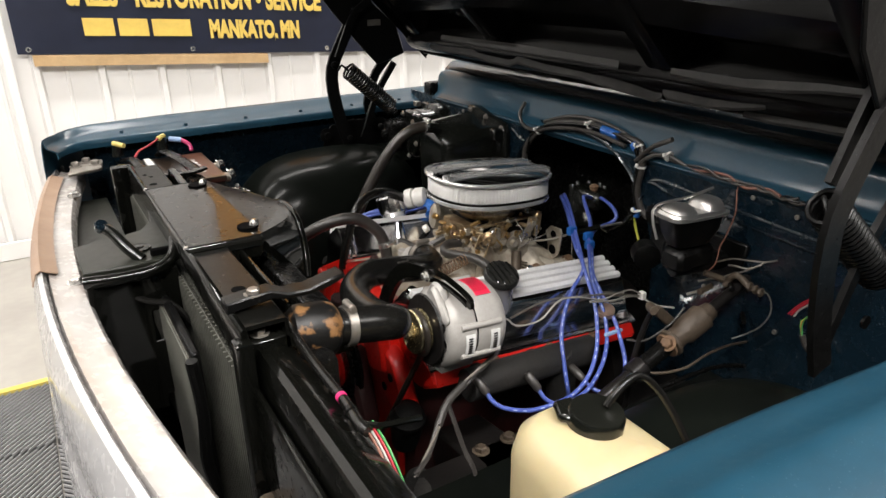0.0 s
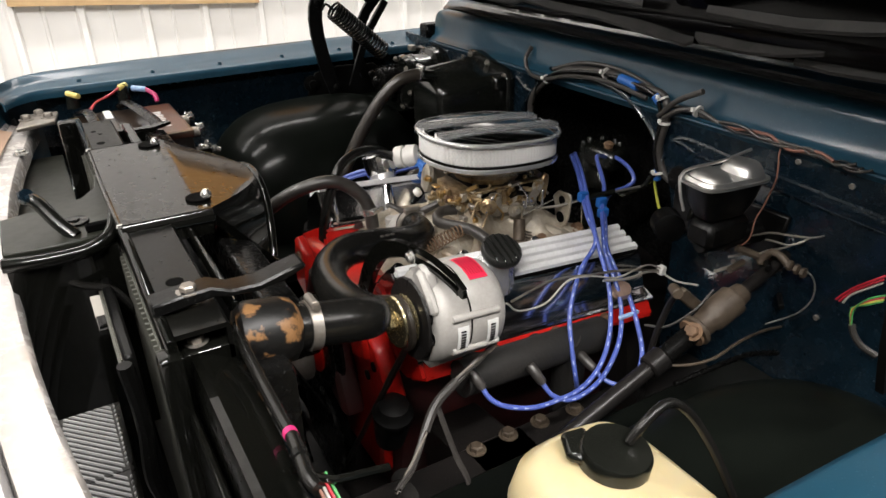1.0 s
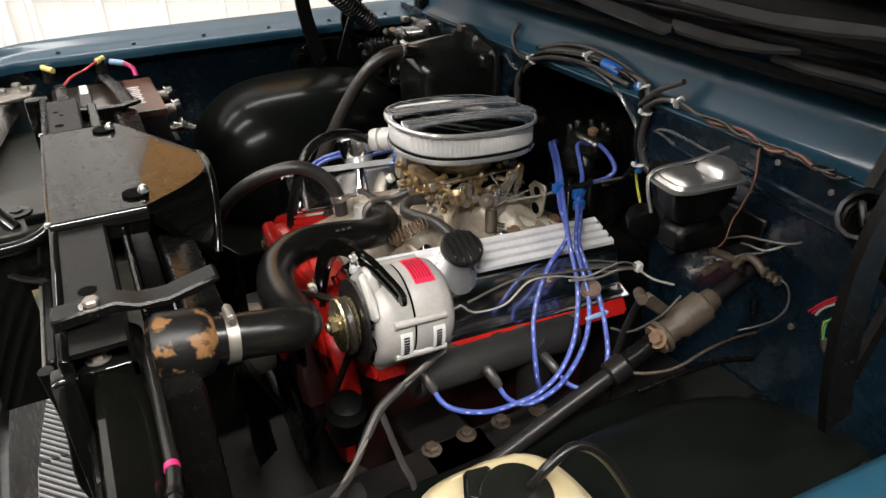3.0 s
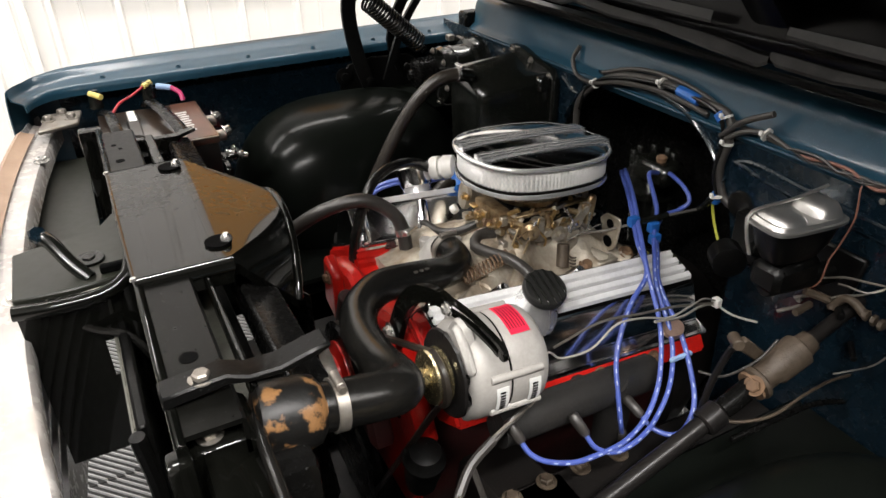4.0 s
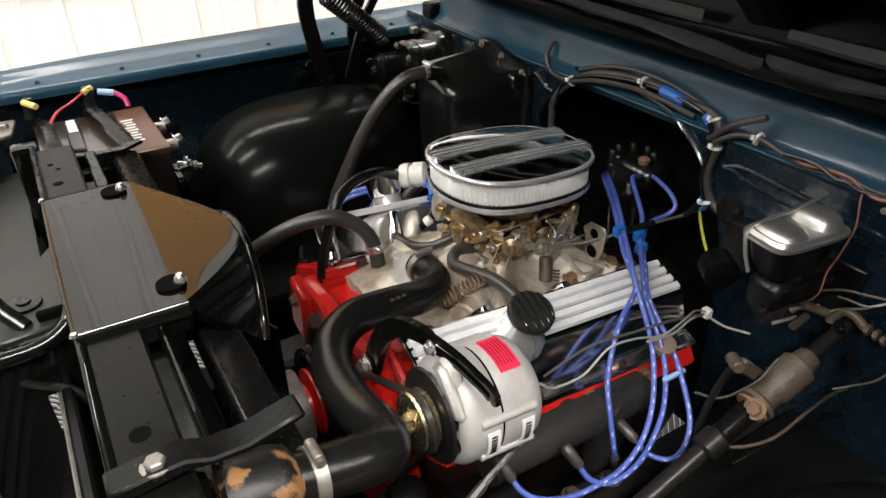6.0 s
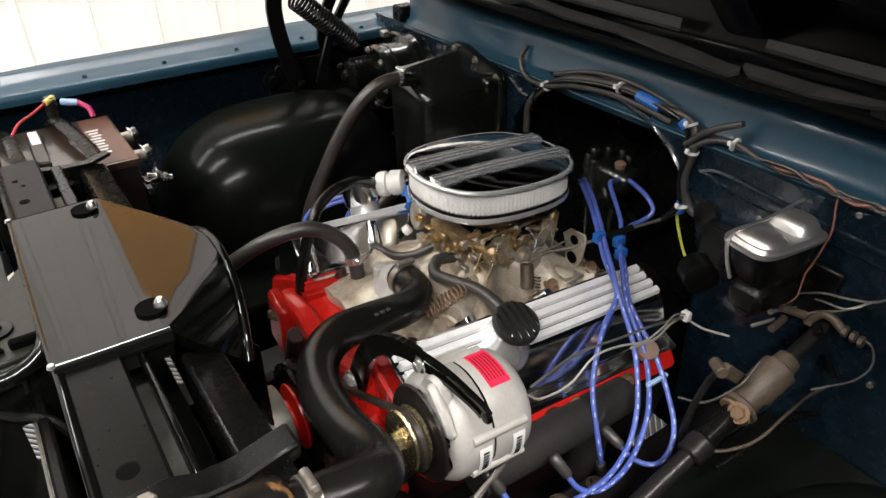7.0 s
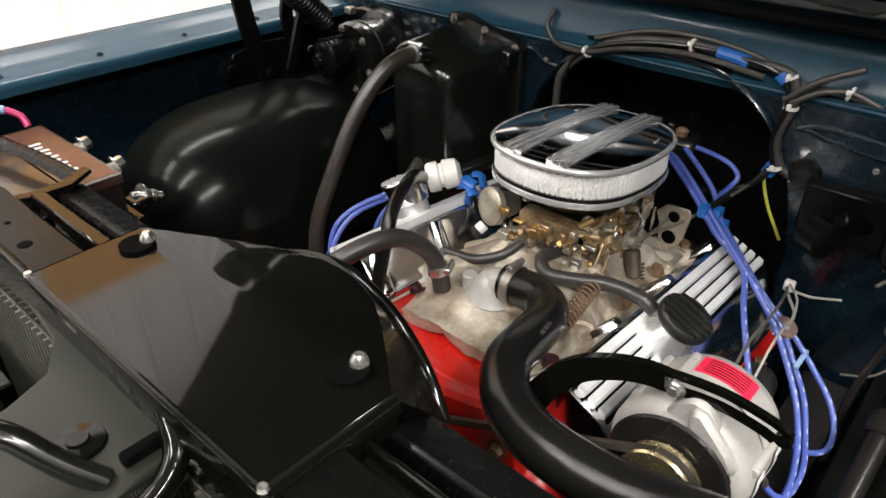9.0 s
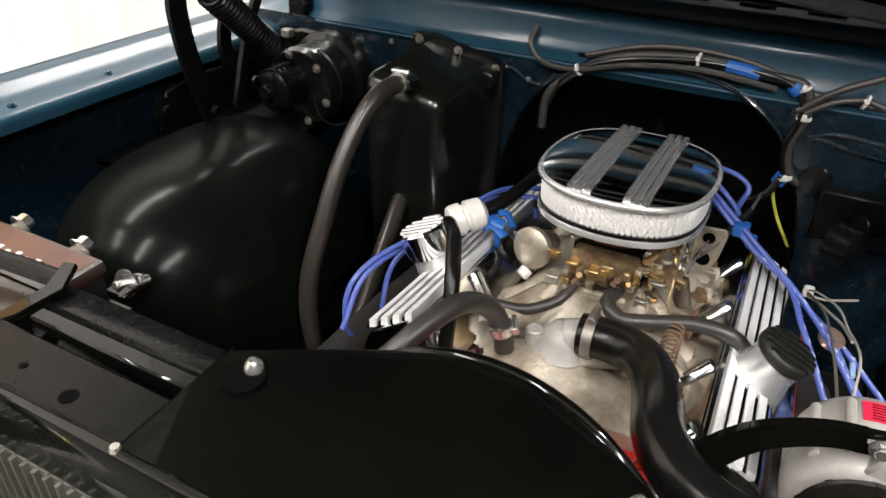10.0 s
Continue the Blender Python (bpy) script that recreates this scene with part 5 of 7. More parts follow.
# exhaust manifold on the near side, plug boots
em = holder("exhaust_manifold", "flat black cast exhaust manifold along the near head", "manifold", (0.7, 0.72, 0.8))
part("log", tube([(0.55, 0.726, 0.856), (0.62, 0.727, 0.852), (0.72, 0.732, 0.842), (0.825, 0.742, 0.828)], 0.027, 18, 0.02), M["manifold"], em)
for x in (0.585, 0.70, 0.80):
    part("port", rod((x, 0.722, ez(x, 0.855)), (x, 0.765, ez(x, 0.848)), 0.024, seg=14), M["manifold"], em)
    part("bolt", hexbolt((x + 0.035, 0.747, ez(x, 0.868)), (0, -1, 0.3), 0.008, 0.008), M["rust"], em)
part("downpipe", tube([(0.74, 0.732, 0.852), (0.755, 0.735, 0.80), (0.765, 0.745, 0.70), (0.78, 0.75, 0.55)], 0.026, 16), M["manifold"], em)
em2 = holder("exhaust_manifold", "flat black cast exhaust manifold along the far head", "manifold", (0.7, 1.28, 0.8))
part("log", tube([(0.54, 1.285, 0.85), (0.70, 1.288, 0.84), (0.86, 1.290, 0.82)], 0.031, 16, 0.02), M["manifold"], em2)

# ---- carburettor and air cleaner ----
carb = holder("carburettor", "gold-tinted four-barrel carburettor with many linkages", "carburettor", (0.775, YE, 0.97))
CZ = ez(0.775, 0.990) + 0.004
part("base", box((0.712, 0.948, CZ), (0.848, 1.052, CZ + 0.016), 0.003), M["carbgrey"], carb)
# body coloured black to paint shade into the gaps between fittings
part("body", box((0.720, 0.955, CZ + 0.016), (0.842, 1.045, CZ + 0.052), 0.006, 2), M["deepblack"], carb)
part("bowl", box((0.696, 0.962, CZ + 0.018), (0.722, 1.040, CZ + 0.050), 0.006, 2), M["carb"], carb)
part("bowl", box((0.840, 0.962, CZ + 0.018), (0.868, 1.040, CZ + 0.050), 0.006, 2), M["carb"], carb)
part("air_horn", lathe((0.778, 1.005, CZ + 0.050), (0, 0, 1), [(0, 0.055), (0.01, 0.058), (0.014, 0.054)], 28), M["carb"], carb)
part("choke_housing", lathe((0.716, 1.088, 1.003), (-0.8, 0.25, 0.15), [(-0.03, 0.014), (0, 0.022), (0.004, 0.026), (0.012, 0.026), (0.016, 0.020), (0.018, 0.008)], 24), M["carbgrey"], carb, "round choke housing")
part("choke_boss", rod((0.69, 1.088, 0.985), (0.682, 1.092, 0.978), 0.008, seg=10), M["tie"], carb)
rng = random.Random(7)
for i in range(44):
    x, y = 0.70 + 0.165 * rng.random(), 0.945 + 0.02 * rng.random()
    z = CZ + 0.008 + 0.046 * rng.random()
    ln = 0.008 + 0.018 * rng.random()
    d = Vector((rng.uniform(-1, 1), rng.uniform(-1.3, -0.1), rng.uniform(-0.6, 0.8))).normalized()
    part("fitting", rod((x, y, z), Vector((x, y, z)) + d * ln, 0.0016 + 0.0028 * rng.random(), seg=8), M[rng.choice(["carb", "brass", "carbgrey", "steel", "carb", "dullsteel"])], carb)
for i in range(14):
    x, y = 0.690 + 0.012 * rng.random(), 0.955 + 0.10 * rng.random()
    z = CZ + 0.008 + 0.040 * rng.random()
    d = Vector((-1, rng.uniform(-0.6, 0.6), rng.uniform(-0.4, 0.7))).normalized()
    part("fitting", rod((x, y, z), Vector((x, y, z)) + d * (0.008 + 0.014 * rng.random()), 0.002 + 0.003 * rng.random(), seg=8), M[rng.choice(["carb", "brass", "carbgrey", "rust"])], carb)
for i in range(34):
    x, y = (0.688 + 0.016 * rng.random(), 0.950 + 0.11 * rng.random()) if i % 2 else (0.70 + 0.16 * rng.random(), 0.930 + 0.02 * rng.random())
    z = CZ + 0.002 + 0.044 * rng.random()
    a, h, w = 0.003 + 0.006 * rng.random(), 0.004 + 0.012 * rng.random(), 0.003 + 0.006 * rng.random()
    part("carb_piece", box((x - a, y - w, z - h / 2), (x + a, y + w, z + h / 2), 0.0012), M[rng.choice(["carb", "carbgrey", "carb", "brass", "carbbrown", "dullsteel"])], carb)
    if i % 3 == 0:
        part("carb_bolt", hexbolt((x - a * (i % 2), y - w * (1 - i % 2), z), (-1, 0, 0.2) if i % 2 else (0, -1, 0.2), 0.0035, 0.005), M[rng.choice(["steel", "brass", "carbgrey"])], carb)
part("flange", box((0.716, 0.944, CZ + 0.044), (0.846, 0.956, CZ + 0.049), 0.001), M["carb"], carb)
part("pump_well", rod((0.752, 0.940, CZ + 0.004), (0.752, 0.940, CZ + 0.040), 0.011, seg=16), M["carbgrey"], carb)
part("pump_well", rod((0.772, 0.944, CZ + 0.002), (0.772, 0.944, CZ + 0.044), 0.006, seg=12), M["carb"], carb)
part("diaphragm_arm", prism([(0.842, CZ + 0.006), (0.856, CZ + 0.012), (0.862, CZ + 0.052), (0.852, CZ + 0.060), (0.844, CZ + 0.050)], 0.934, 0.944, 1, 0.003), M["carb"], carb)
part("pivot", lathe((0.834, 0.934, CZ + 0.040), (0, -1, 0), [(0, 0.011), (0.003, 0.011), (0.0035, 0.006), (0.009, 0.005)], 16), M["carbgrey"], carb)
part("pivot", lathe((0.784, 0.930, CZ + 0.010), (0, -1, 0), [(0, 0.013), (0.003, 0.013), (0.0035, 0.007), (0.012, 0.006)], 16), M["carbgrey"], carb)
for (xa, za), (xb, zb) in (((0.735, 0.046), (0.722, 0.020)), ((0.728, 0.024), (0.716, -0.002)), ((0.797, 0.024), (0.799, 0.012)), ((0.838, 0.036), (0.836, 0.004)), ((0.720, 0.034), (0.704, 0.028)), ((0.712, 0.014), (0.700, 0.030)), ((0.706, 0.044), (0.694, 0.018))):
    part("lever", prism([(xa - 0.002, CZ + za), (xa + 0.002, CZ + za + 0.001), (xb + 0.0025, CZ + zb), (xb - 0.0015, CZ + zb - 0.001)], 0.921, 0.9235, 1, 0.0003), M["steel" if xa > 0.73 else "carb"], carb)
part("linkage", tube([(0.792, 0.916, CZ + 0.002), (0.820, 0.912, CZ + 0.012), (0.850, 0.905, CZ + 0.022)], 0.0013, 6), M["steel"], carb)
part("idle_solenoid", rod((0.790, 0.922, CZ - 0.006), (0.782, 0.910, CZ - 0.040), 0.010, seg=12), M["greyrust"], carb)
for x, y in ((0.722, 0.956), (0.838, 0.956), (0.722, 1.044), (0.838, 1.044), (0.78, 0.955)):
    part("screw", hexbolt((x, y, CZ + 0.052), (0, 0, 1), 0.005, 0.006), M["steel"], carb)
part("vacuum_pod", lathe((0.735, 0.935, CZ + 0.028), (-0.5, -0.8, 0.1), [(0, 0.012), (0.006, 0.014), (0.014, 0.014), (0.018, 0.006), (0.03, 0.003)], 16), M["carb"], carb)
part("linkage", tube([(0.748, 0.930, CZ + 0.045), (0.742, 0.926, CZ + 0.03), (0.756, 0.922, CZ + 0.012), (0.750, 0.918, CZ + 0.002)], 0.0018, 6), M["brass"], carb)
part("linkage", tube([(0.79, 0.928, CZ + 0.055), (0.805, 0.922, CZ + 0.03), (0.80, 0.92, CZ + 0.01)], 0.0018, 6), M["steel"], carb)
part("lever", prism([(0.80, CZ + 0.0), (0.825, CZ + 0.012), (0.845, CZ + 0.045), (0.838, CZ + 0.052), (0.815, CZ + 0.03), (0.795, CZ + 0.01)], 0.928, 0.931, 1), M["carbgrey"], carb)
part("lever", lathe((0.815, 0.934, CZ + 0.008), (0, -1, 0), [(0, 0.014), (0.003, 0.014), (0.004, 0.007), (0.010, 0.006)], 18), M["steel"], carb)
part("throttle_arm", prism([(0.79, CZ - 0.03), (0.815, CZ - 0.035), (0.82, CZ + 0.01), (0.80, CZ + 0.012)], 0.922, 0.926, 1), M["carbgrey"], carb)
part("return_spring", spring_coil((0.805, 0.915, CZ - 0.03), (0.80, 0.905, CZ - 0.075), 0.005, 9, 0.0012), M["greyrust"], carb)
part("cable_end", rod((0.81, 0.905, CZ - 0.062), (0.812, 0.90, CZ - 0.085), 0.006, seg=8), M["brass"], carb)
tb = holder("throttle_bracket", "grey pressed-steel throttle cable bracket", "bracket", (0.875, 0.9, 0.94))
part("plate", prism([(0.918, 1.004), (0.888, 1.006), (0.884, 0.998), (0.889, 0.962), (0.895, 0.948), (0.905, 0.940), (0.922, 0.942), (0.926, 0.975), (0.932, 0.990)], 0.868, 0.872, 0, 0.001), M["carbgrey"], tb)
part("foot", box((0.835, 0.885, 0.93), (0.875, 0.93, 0.936), 0.002), M["carbgrey"], tb)
# both holes are black discs in place of shaded openings
part("hole", lathe((0.8675, 0.906, 0.990), (-1, 0, 0), [(0, 0.008), (0.001, 0.008)], 14), M["ink"], tb)
part("hole", lathe((0.8675, 0.908, 0.958), (-1, 0, 0), [(0, 0.010), (0.001, 0.010)], 14), M["ink"], tb)
part("cable", tube([(0.815, 0.915, CZ + 0.01), (0.85, 0.90, 0.985), (0.888, 0.886, 0.992), (0.94, 0.87, 1.0), (1.02, 0.86, 1.0)], 0.0022, 6), M["dullsteel"], tb)
part("cable_sleeve", rod((0.893, 0.885, 0.993), (0.95, 0.868, 1.001), 0.0055, seg=8), M["plastic"], tb)

AX, AY, AZ = 0.780, 1.005, 1.1075
LEAN = -0.066  # the air cleaner tips with the engine


def tip(x, y, z):
    """A place on the tipped air cleaner, from the plan and the height over its middle."""
    return (AX + x, AY + y, z + LEAN * x)


def oval(scale=1.0, n=96):
    """A round cut by two flat flanks, with softened corners: the air cleaner's outline."""
    pts = []
    for i in range(n):
        t = 2 * math.pi * i / n
        c, s = math.cos(t), math.sin(t)
        r = scale / ((1 / 0.1225) ** 5.5 + (abs(s) / 0.1030) ** 5.5) ** (1 / 5.5)
        pts.append((c * r, s * r))
    return pts


def oval_lathe(rings):
    rows = [[tip(x, y, z) for x, y in oval(sc)] for sc, z in rings]
    b = grid(rows, closed=True)
    b.verts.ensure_lookup_table()
    m = len(rows[0])
    b.faces.new(b.verts[:m])
    b.faces.new(b.verts[-m:])
    return b


ac = holder("air_cleaner", "oval air cleaner with a ribbed polished lid and white pleated element", "air cleaner", (AX, AY, 1.05))
rim_line = oval(0.992, 72)
part("lid_rim", tube([tip(x, y, AZ - 0.0022) for x, y in rim_line + rim_line[:1]], 0.0040, 8, straight=True), M["polished"], ac, "rolled bright rim", 60)
lid = part("lid", oval_lathe([(0.965, AZ - 0.006), (0.985, AZ - 0.005), (0.990, AZ), (0.975, AZ + 0.0014), (0.93, AZ + 0.0026), (0.80, AZ + 0.0045), (0.6, AZ + 0.0058), (0.4, AZ + 0.0064), (0.2, AZ + 0.0066)]), M["lid"], ac, "mirror-buffed lid", 25)
for yc in (-0.0320, 0.0285):
    for k in range(3):
        y = yc + (k - 1) * 0.0092
        half = 0.1165 - 0.0015 * abs(k - 1)
        rows = []
        for i in range(25):
            x = -half + 2 * half * i / 24
            z = AZ + 0.0066 - 0.0060 * (abs(x) / 0.118) ** 3.0
            h = AZ + 0.0094 - 0.0016 * (abs(x) / 0.118) ** 2
            rows.append([tip(x, y - 0.0044, z - 0.003), tip(x, y - 0.0032, h), tip(x, y + 0.0032, h), tip(x, y + 0.0044, z - 0.003)])
        b = grid(rows, closed=True)
        b.verts.ensure_lookup_table()
        b.faces.new(b.verts[:4])
        b.faces.new(b.verts[-4:])
        part("rib", b, M["ribmetal"], lid, "", 30)
    part("rib_base", box(tip(-0.114, yc - 0.0136, AZ - 0.001), tip(-0.108, yc + 0.0136, AZ + 0.0035), 0.001), M["ribmetal"], lid)
rows = []
N = 384
for z in (1.0675, 1.0705, 1.0995, 1.1025):
    sc = 0.945 if 1.0690 < z < 1.1010 else 0.935
    ring = []
    for i, (x, y) in enumerate(oval(sc, N)):
        k = 1 + (0.008 if i % 4 < 2 else -0.006) * (1 if sc > 0.94 else 0.3)
        ring.append(tip(x * k, y * k, z))
    rows.append(ring)
part("element", grid(rows, closed=True), M["filter"], ac, "white pleated filter element", 25)
wires = bmesh.new()
base_ring = oval(0.962, 240)
for turn in (1, -1):
    for i in range(0, 240, 2):
        line = [(i, 1.0695), ((i + turn * 3) % 240, 1.0850), ((i + turn * 7) % 240, 1.1005)]
        tube([tip(*base_ring[k], z) for k, z in line], 0.00055, 4, bm=wires, straight=True)
tagged(part("wire_mesh", wires, M["mesh"], ac, "diamond wire mesh round the element", 0), kind="stuff")
part("upper_gasket", oval_lathe([(0.93, 1.1005), (0.975, 1.1005), (0.975, 1.1025), (0.93, 1.1025)]), M["rubber"], ac)
part("lower_gasket", oval_lathe([(0.945, 1.0660), (0.980, 1.0660), (0.980, 1.0705), (0.945, 1.0710)]), M["rubber"], ac, "black rubber ring")
part("base_pan", oval_lathe([(0.55, 1.0340), (0.75, 1.0480), (0.93, 1.0550), (0.975, 1.0575), (0.992, 1.0595), (0.994, 1.0645), (0.986, 1.0665), (0.94, 1.0665)]), M["polished"], ac, "dull polished base pan", 30)

# ---- alternator ----
ALY, ALZ = 0.723, 0.981
ATILT = -0.07


def ap(x, deg=0.0, r=0.0):
    """A point about the alternator's axis, which drops a little to the rear."""
    return Vector((x, ALY + math.cos(radians(deg)) * r, ALZ + ATILT * (x - 0.50) + math.sin(radians(deg)) * r))


ADIR = Vector((1, 0, ATILT)).normalized()
alt = holder("alternator", "grey cast alternator with a red sticker and yellow-zinc pulley", "alternator", (0.54, ALY, ALZ - 0.07))
part("front_case", lathe(ap(0.482), ADIR, [(0, 0.036), (0.001, 0.050), (0.005, 0.057), (0.013, 0.0615), (0.043, 0.0625), (0.045, 0.0615)], 48), M["altcast"], alt)
part("stator_band", lathe(ap(0.527), ADIR, [(0, 0.0605), (0.003, 0.0605)], 48), M["ink"], alt)
part("rear_case", lathe(ap(0.530), ADIR, [(0, 0.0612), (0.002, 0.0622), (0.036, 0.0620), (0.049, 0.058), (0.056, 0.050), (0.058, 0.03)], 48), M["altcast"], alt)
for k in (40, 160, 205, 280, 66):
    part("through_bolt", rod(ap(0.502, k, 0.0618), ap(0.570, k, 0.0618), 0.0048, seg=10), M["altcast"], alt)
# vents drawn as black discs, the dark inside put into colour
for i in range(10):
    part("vent", lathe(ap(0.4815, i * 36 + 10, 0.044), -ADIR, [(0, 0.0085), (0.0008, 0.0085)], 10), M["ink"], alt)
part("cooling_fan", lathe(ap(0.4725), ADIR, [(0, 0.02), (0.0004, 0.052), (0.0030, 0.054), (0.0032, 0.02)], 40), M["grease"], alt, "dark steel fan disc")
for i in range(10):
    p, q = ap(0.4785, i * 36, 0.030), ap(0.4785, i * 36 + 12, 0.053)
    part("fan_blade", rod(p, q, 0.0030, seg=5), M["grease"], alt)
part("pulley", lathe(ap(0.4515), ADIR, [(0, 0.018), (0.0005, 0.032), (0.003, 0.0335), (0.008, 0.025), (0.012, 0.025), (0.017, 0.0335), (0.019, 0.033), (0.0195, 0.016)], 40), M["yellowzinc"], alt, "yellow-zinc pulley")
part("nut", lathe(ap(0.4415), ADIR, [(0, 0.0095), (0.001, 0.011), (0.010, 0.0115)], 6), M["yellowzinc"], alt)
part("shaft", lathe(ap(0.438), ADIR, [(0, 0.0055), (0.004, 0.006)], 14), M["dullsteel"], alt)
part("washer", lathe(ap(0.4505), ADIR, [(0, 0.016), (0.002, 0.016)], 24), M["yellowzinc"], alt)
part("lug", prism([(ALY - 0.030, ALZ + 0.046), (ALY + 0.018, ALZ + 0.050), (ALY + 0.006, ALZ + 0.070), (ALY - 0.004, ALZ + 0.077), (ALY - 0.014, ALZ + 0.076), (ALY - 0.022, ALZ + 0.066)], 0.487, 0.503, 0, 0.003), M["altcast"], alt)
part("lug", prism([(ALY - 0.020, ALZ - 0.050), (ALY + 0.020, ALZ - 0.050), (ALY + 0.010, ALZ - 0.080), (ALY - 0.010, ALZ - 0.080)], 0.495, 0.555, 0, 0.004), M["altcast"], alt)
part("shoulder", prism([(ALY - 0.036, ALZ + 0.020), (ALY - 0.052, ALZ + 0.030), (ALY - 0.040, ALZ + 0.048), (ALY - 0.014, ALZ + 0.074), (ALY - 0.004, ALZ + 0.070), (ALY - 0.006, ALZ + 0.044)], 0.480, 0.492, 0, 0.004), M["altcast"], alt, "cast shoulder below the strap")
part("rear_plug", box((0.585, ALY - 0.03, ALZ - 0.035), (0.598, ALY - 0.005, ALZ - 0.010), 0.003), M["plastic"], alt)


def shell_patch(x0, x1, a0, a1, r, name, mat, parent, label=""):
    rows = [[ap(x, a0 + (a1 - a0) * k / 8, r) for k in range(9)] for x in (x0, x1)]
    return part(name, grid(rows), mat, parent, label, 60, 0.0006)


shell_patch(0.544, 0.570, 74, 120, 0.0634, "sticker", M["sticker"], alt, "red printed sticker")
for i in range(6):
    shell_patch(0.5465 + i * 0.0038, 0.5474 + i * 0.0038, 80, 114, 0.0642, "print_line", M["reddark"], alt)
for x0, a0 in ((0.507, 170), (0.550, 170)):
    shell_patch(x0, x0 + 0.016, a0, a0 + 36, 0.0634, "bar_label", M["label"], alt, "white label with bars")
    for i in range(7):
        shell_patch(x0 + 0.004, x0 + 0.011, a0 + 5 + i * 3.6, a0 + 6.8 + i * 3.6, 0.0645, "print_bar", M["ink"], alt)
brk = holder("alternator_bracket", "gloss black slotted adjusting strap over the alternator", "bracket", (0.485, 0.78, 1.0))
cl = curve_points([(0.474, 0.880, 0.915), (0.476, 0.868, 0.950), (0.479, 0.848, 0.996), (0.483, 0.820, 1.032), (0.487, 0.790, 1.050), (0.490, 0.765, 1.058), (0.491, 0.745, 1.061)], 0.006)


def strap_rows(line, w0, w1, deep):
    rows = []
    for i, c in enumerate(line):
        t = (line[min(i + 1, len(line) - 1)] - line[max(i - 1, 0)]).normalized()
        nn = Vector((0, -t.z, t.y))
        w = w0 + (w1 - w0) * i / (len(line) - 1)
        rows.append([c + nn * w + Vector((-0.003, 0, 0)), c + nn * w + Vector((deep, 0, 0)), c - nn * w + Vector((deep, 0, 0)), c - nn * w + Vector((-0.003, 0, 0))])
    b = grid(rows, closed=True)
    b.verts.ensure_lookup_table()
    b.faces.new(b.verts[:4])
    b.faces.new(b.verts[-4:])
    return b


part("strap", strap_rows(cl, 0.016, 0.0095, 0.006), M["gloss"], brk)
# the slotted end: two rails that meet in a rounded tip
outer = [(0.491, 0.750, 1.0685), (0.494, 0.725, 1.0705), (0.498, 0.700, 1.0695), (0.503, 0.676, 1.0630), (0.508, 0.659, 1.0550), (0.510, 0.650, 1.0480)]
inner = [(0.491, 0.750, 1.0525), (0.494, 0.725, 1.0560), (0.498, 0.704, 1.0555), (0.503, 0.684, 1.0500), (0.508, 0.668, 1.0430), (0.510, 0.660, 1.0380)]
for line in (outer, inner):
    part("slot_rail", strap_rows(curve_points(line, 0.006), 0.0028, 0.0028, 0.003), M["gloss"], brk)
part("slot_tip", rod((0.507, 0.6540, 1.0425), (0.513, 0.6540, 1.0425), 0.0070, seg=14), M["gloss"], brk)
part("bolt", hexbolt((0.470, 0.872, 0.945), (-1, 0, 0), 0.010, 0.009), M["steel"], brk)
part("bolt", hexbolt((0.487, 0.735, 1.0615), (-1, 0, 0), 0.006, 0.006), M["steel"], brk)

# drive belt
pts = []
for a in range(20, 200, 12):
    pts.append((0.4615, ALY + 0.033 * math.cos(radians(a + 60)), ALZ + 0.033 * math.sin(radians(a + 60))))
for a in range(200, 330, 14):
    pts.append((0.447, YE + 0.078 * math.cos(radians(a)), 0.62 + 0.078 * math.sin(radians(a))))
for a in range(-30, 75, 14):
    pts.append((0.447, YE + 0.074 * math.cos(radians(a)), 0.80 + 0.074 * math.sin(radians(a))))
pts.append(pts[0])
belt = tagged(part("drive_belt", tube(pts, 0.0055, 6, straight=True, flat=0.8), M["oldrubber"]), "worn black rubber drive belt round the pulleys", "belt")
fanb = holder("engine_fan", "black steel cooling fan behind the radiator", "fan", (0.36, YE, 0.80))
part("hub", lathe((0.355, YE, 0.80), (1, 0, 0), [(0, 0.03), (0.005, 0.055), (0.03, 0.06), (0.06, 0.055), (0.065, 0.03)], 28), M["dullsteel"], fanb, "grey fan clutch")
for i in range(5):
    k = radians(72 * i + 20)
    rows = []
    for t in (0.05, 0.10, 0.15, 0.19):
        c, s = math.cos(k), math.sin(k)
        tx, ty = -s, c
        rows.append([(0.368 + 0.02 * w, YE + c * t + tx * 0.045 * w, 0.80 + s * t + ty * 0.045 * w) for w in (-1, -0.3, 0.4, 1)])
    part("blade", grid(rows), M["satin"], fanb, "", 60, 0.002)

# ---- hoses ----
def hose(name, pts, r, mat, label, clamps=(), seg=14, step=0.01, **k):
    h = holder(name, label, "hose", pts[0])
    part("tube", tube(pts, r, seg, step, **k), mat, h, "", 60)
    for at, axis, rr in clamps:
        clamp_band(at, axis, rr, h)
    return h


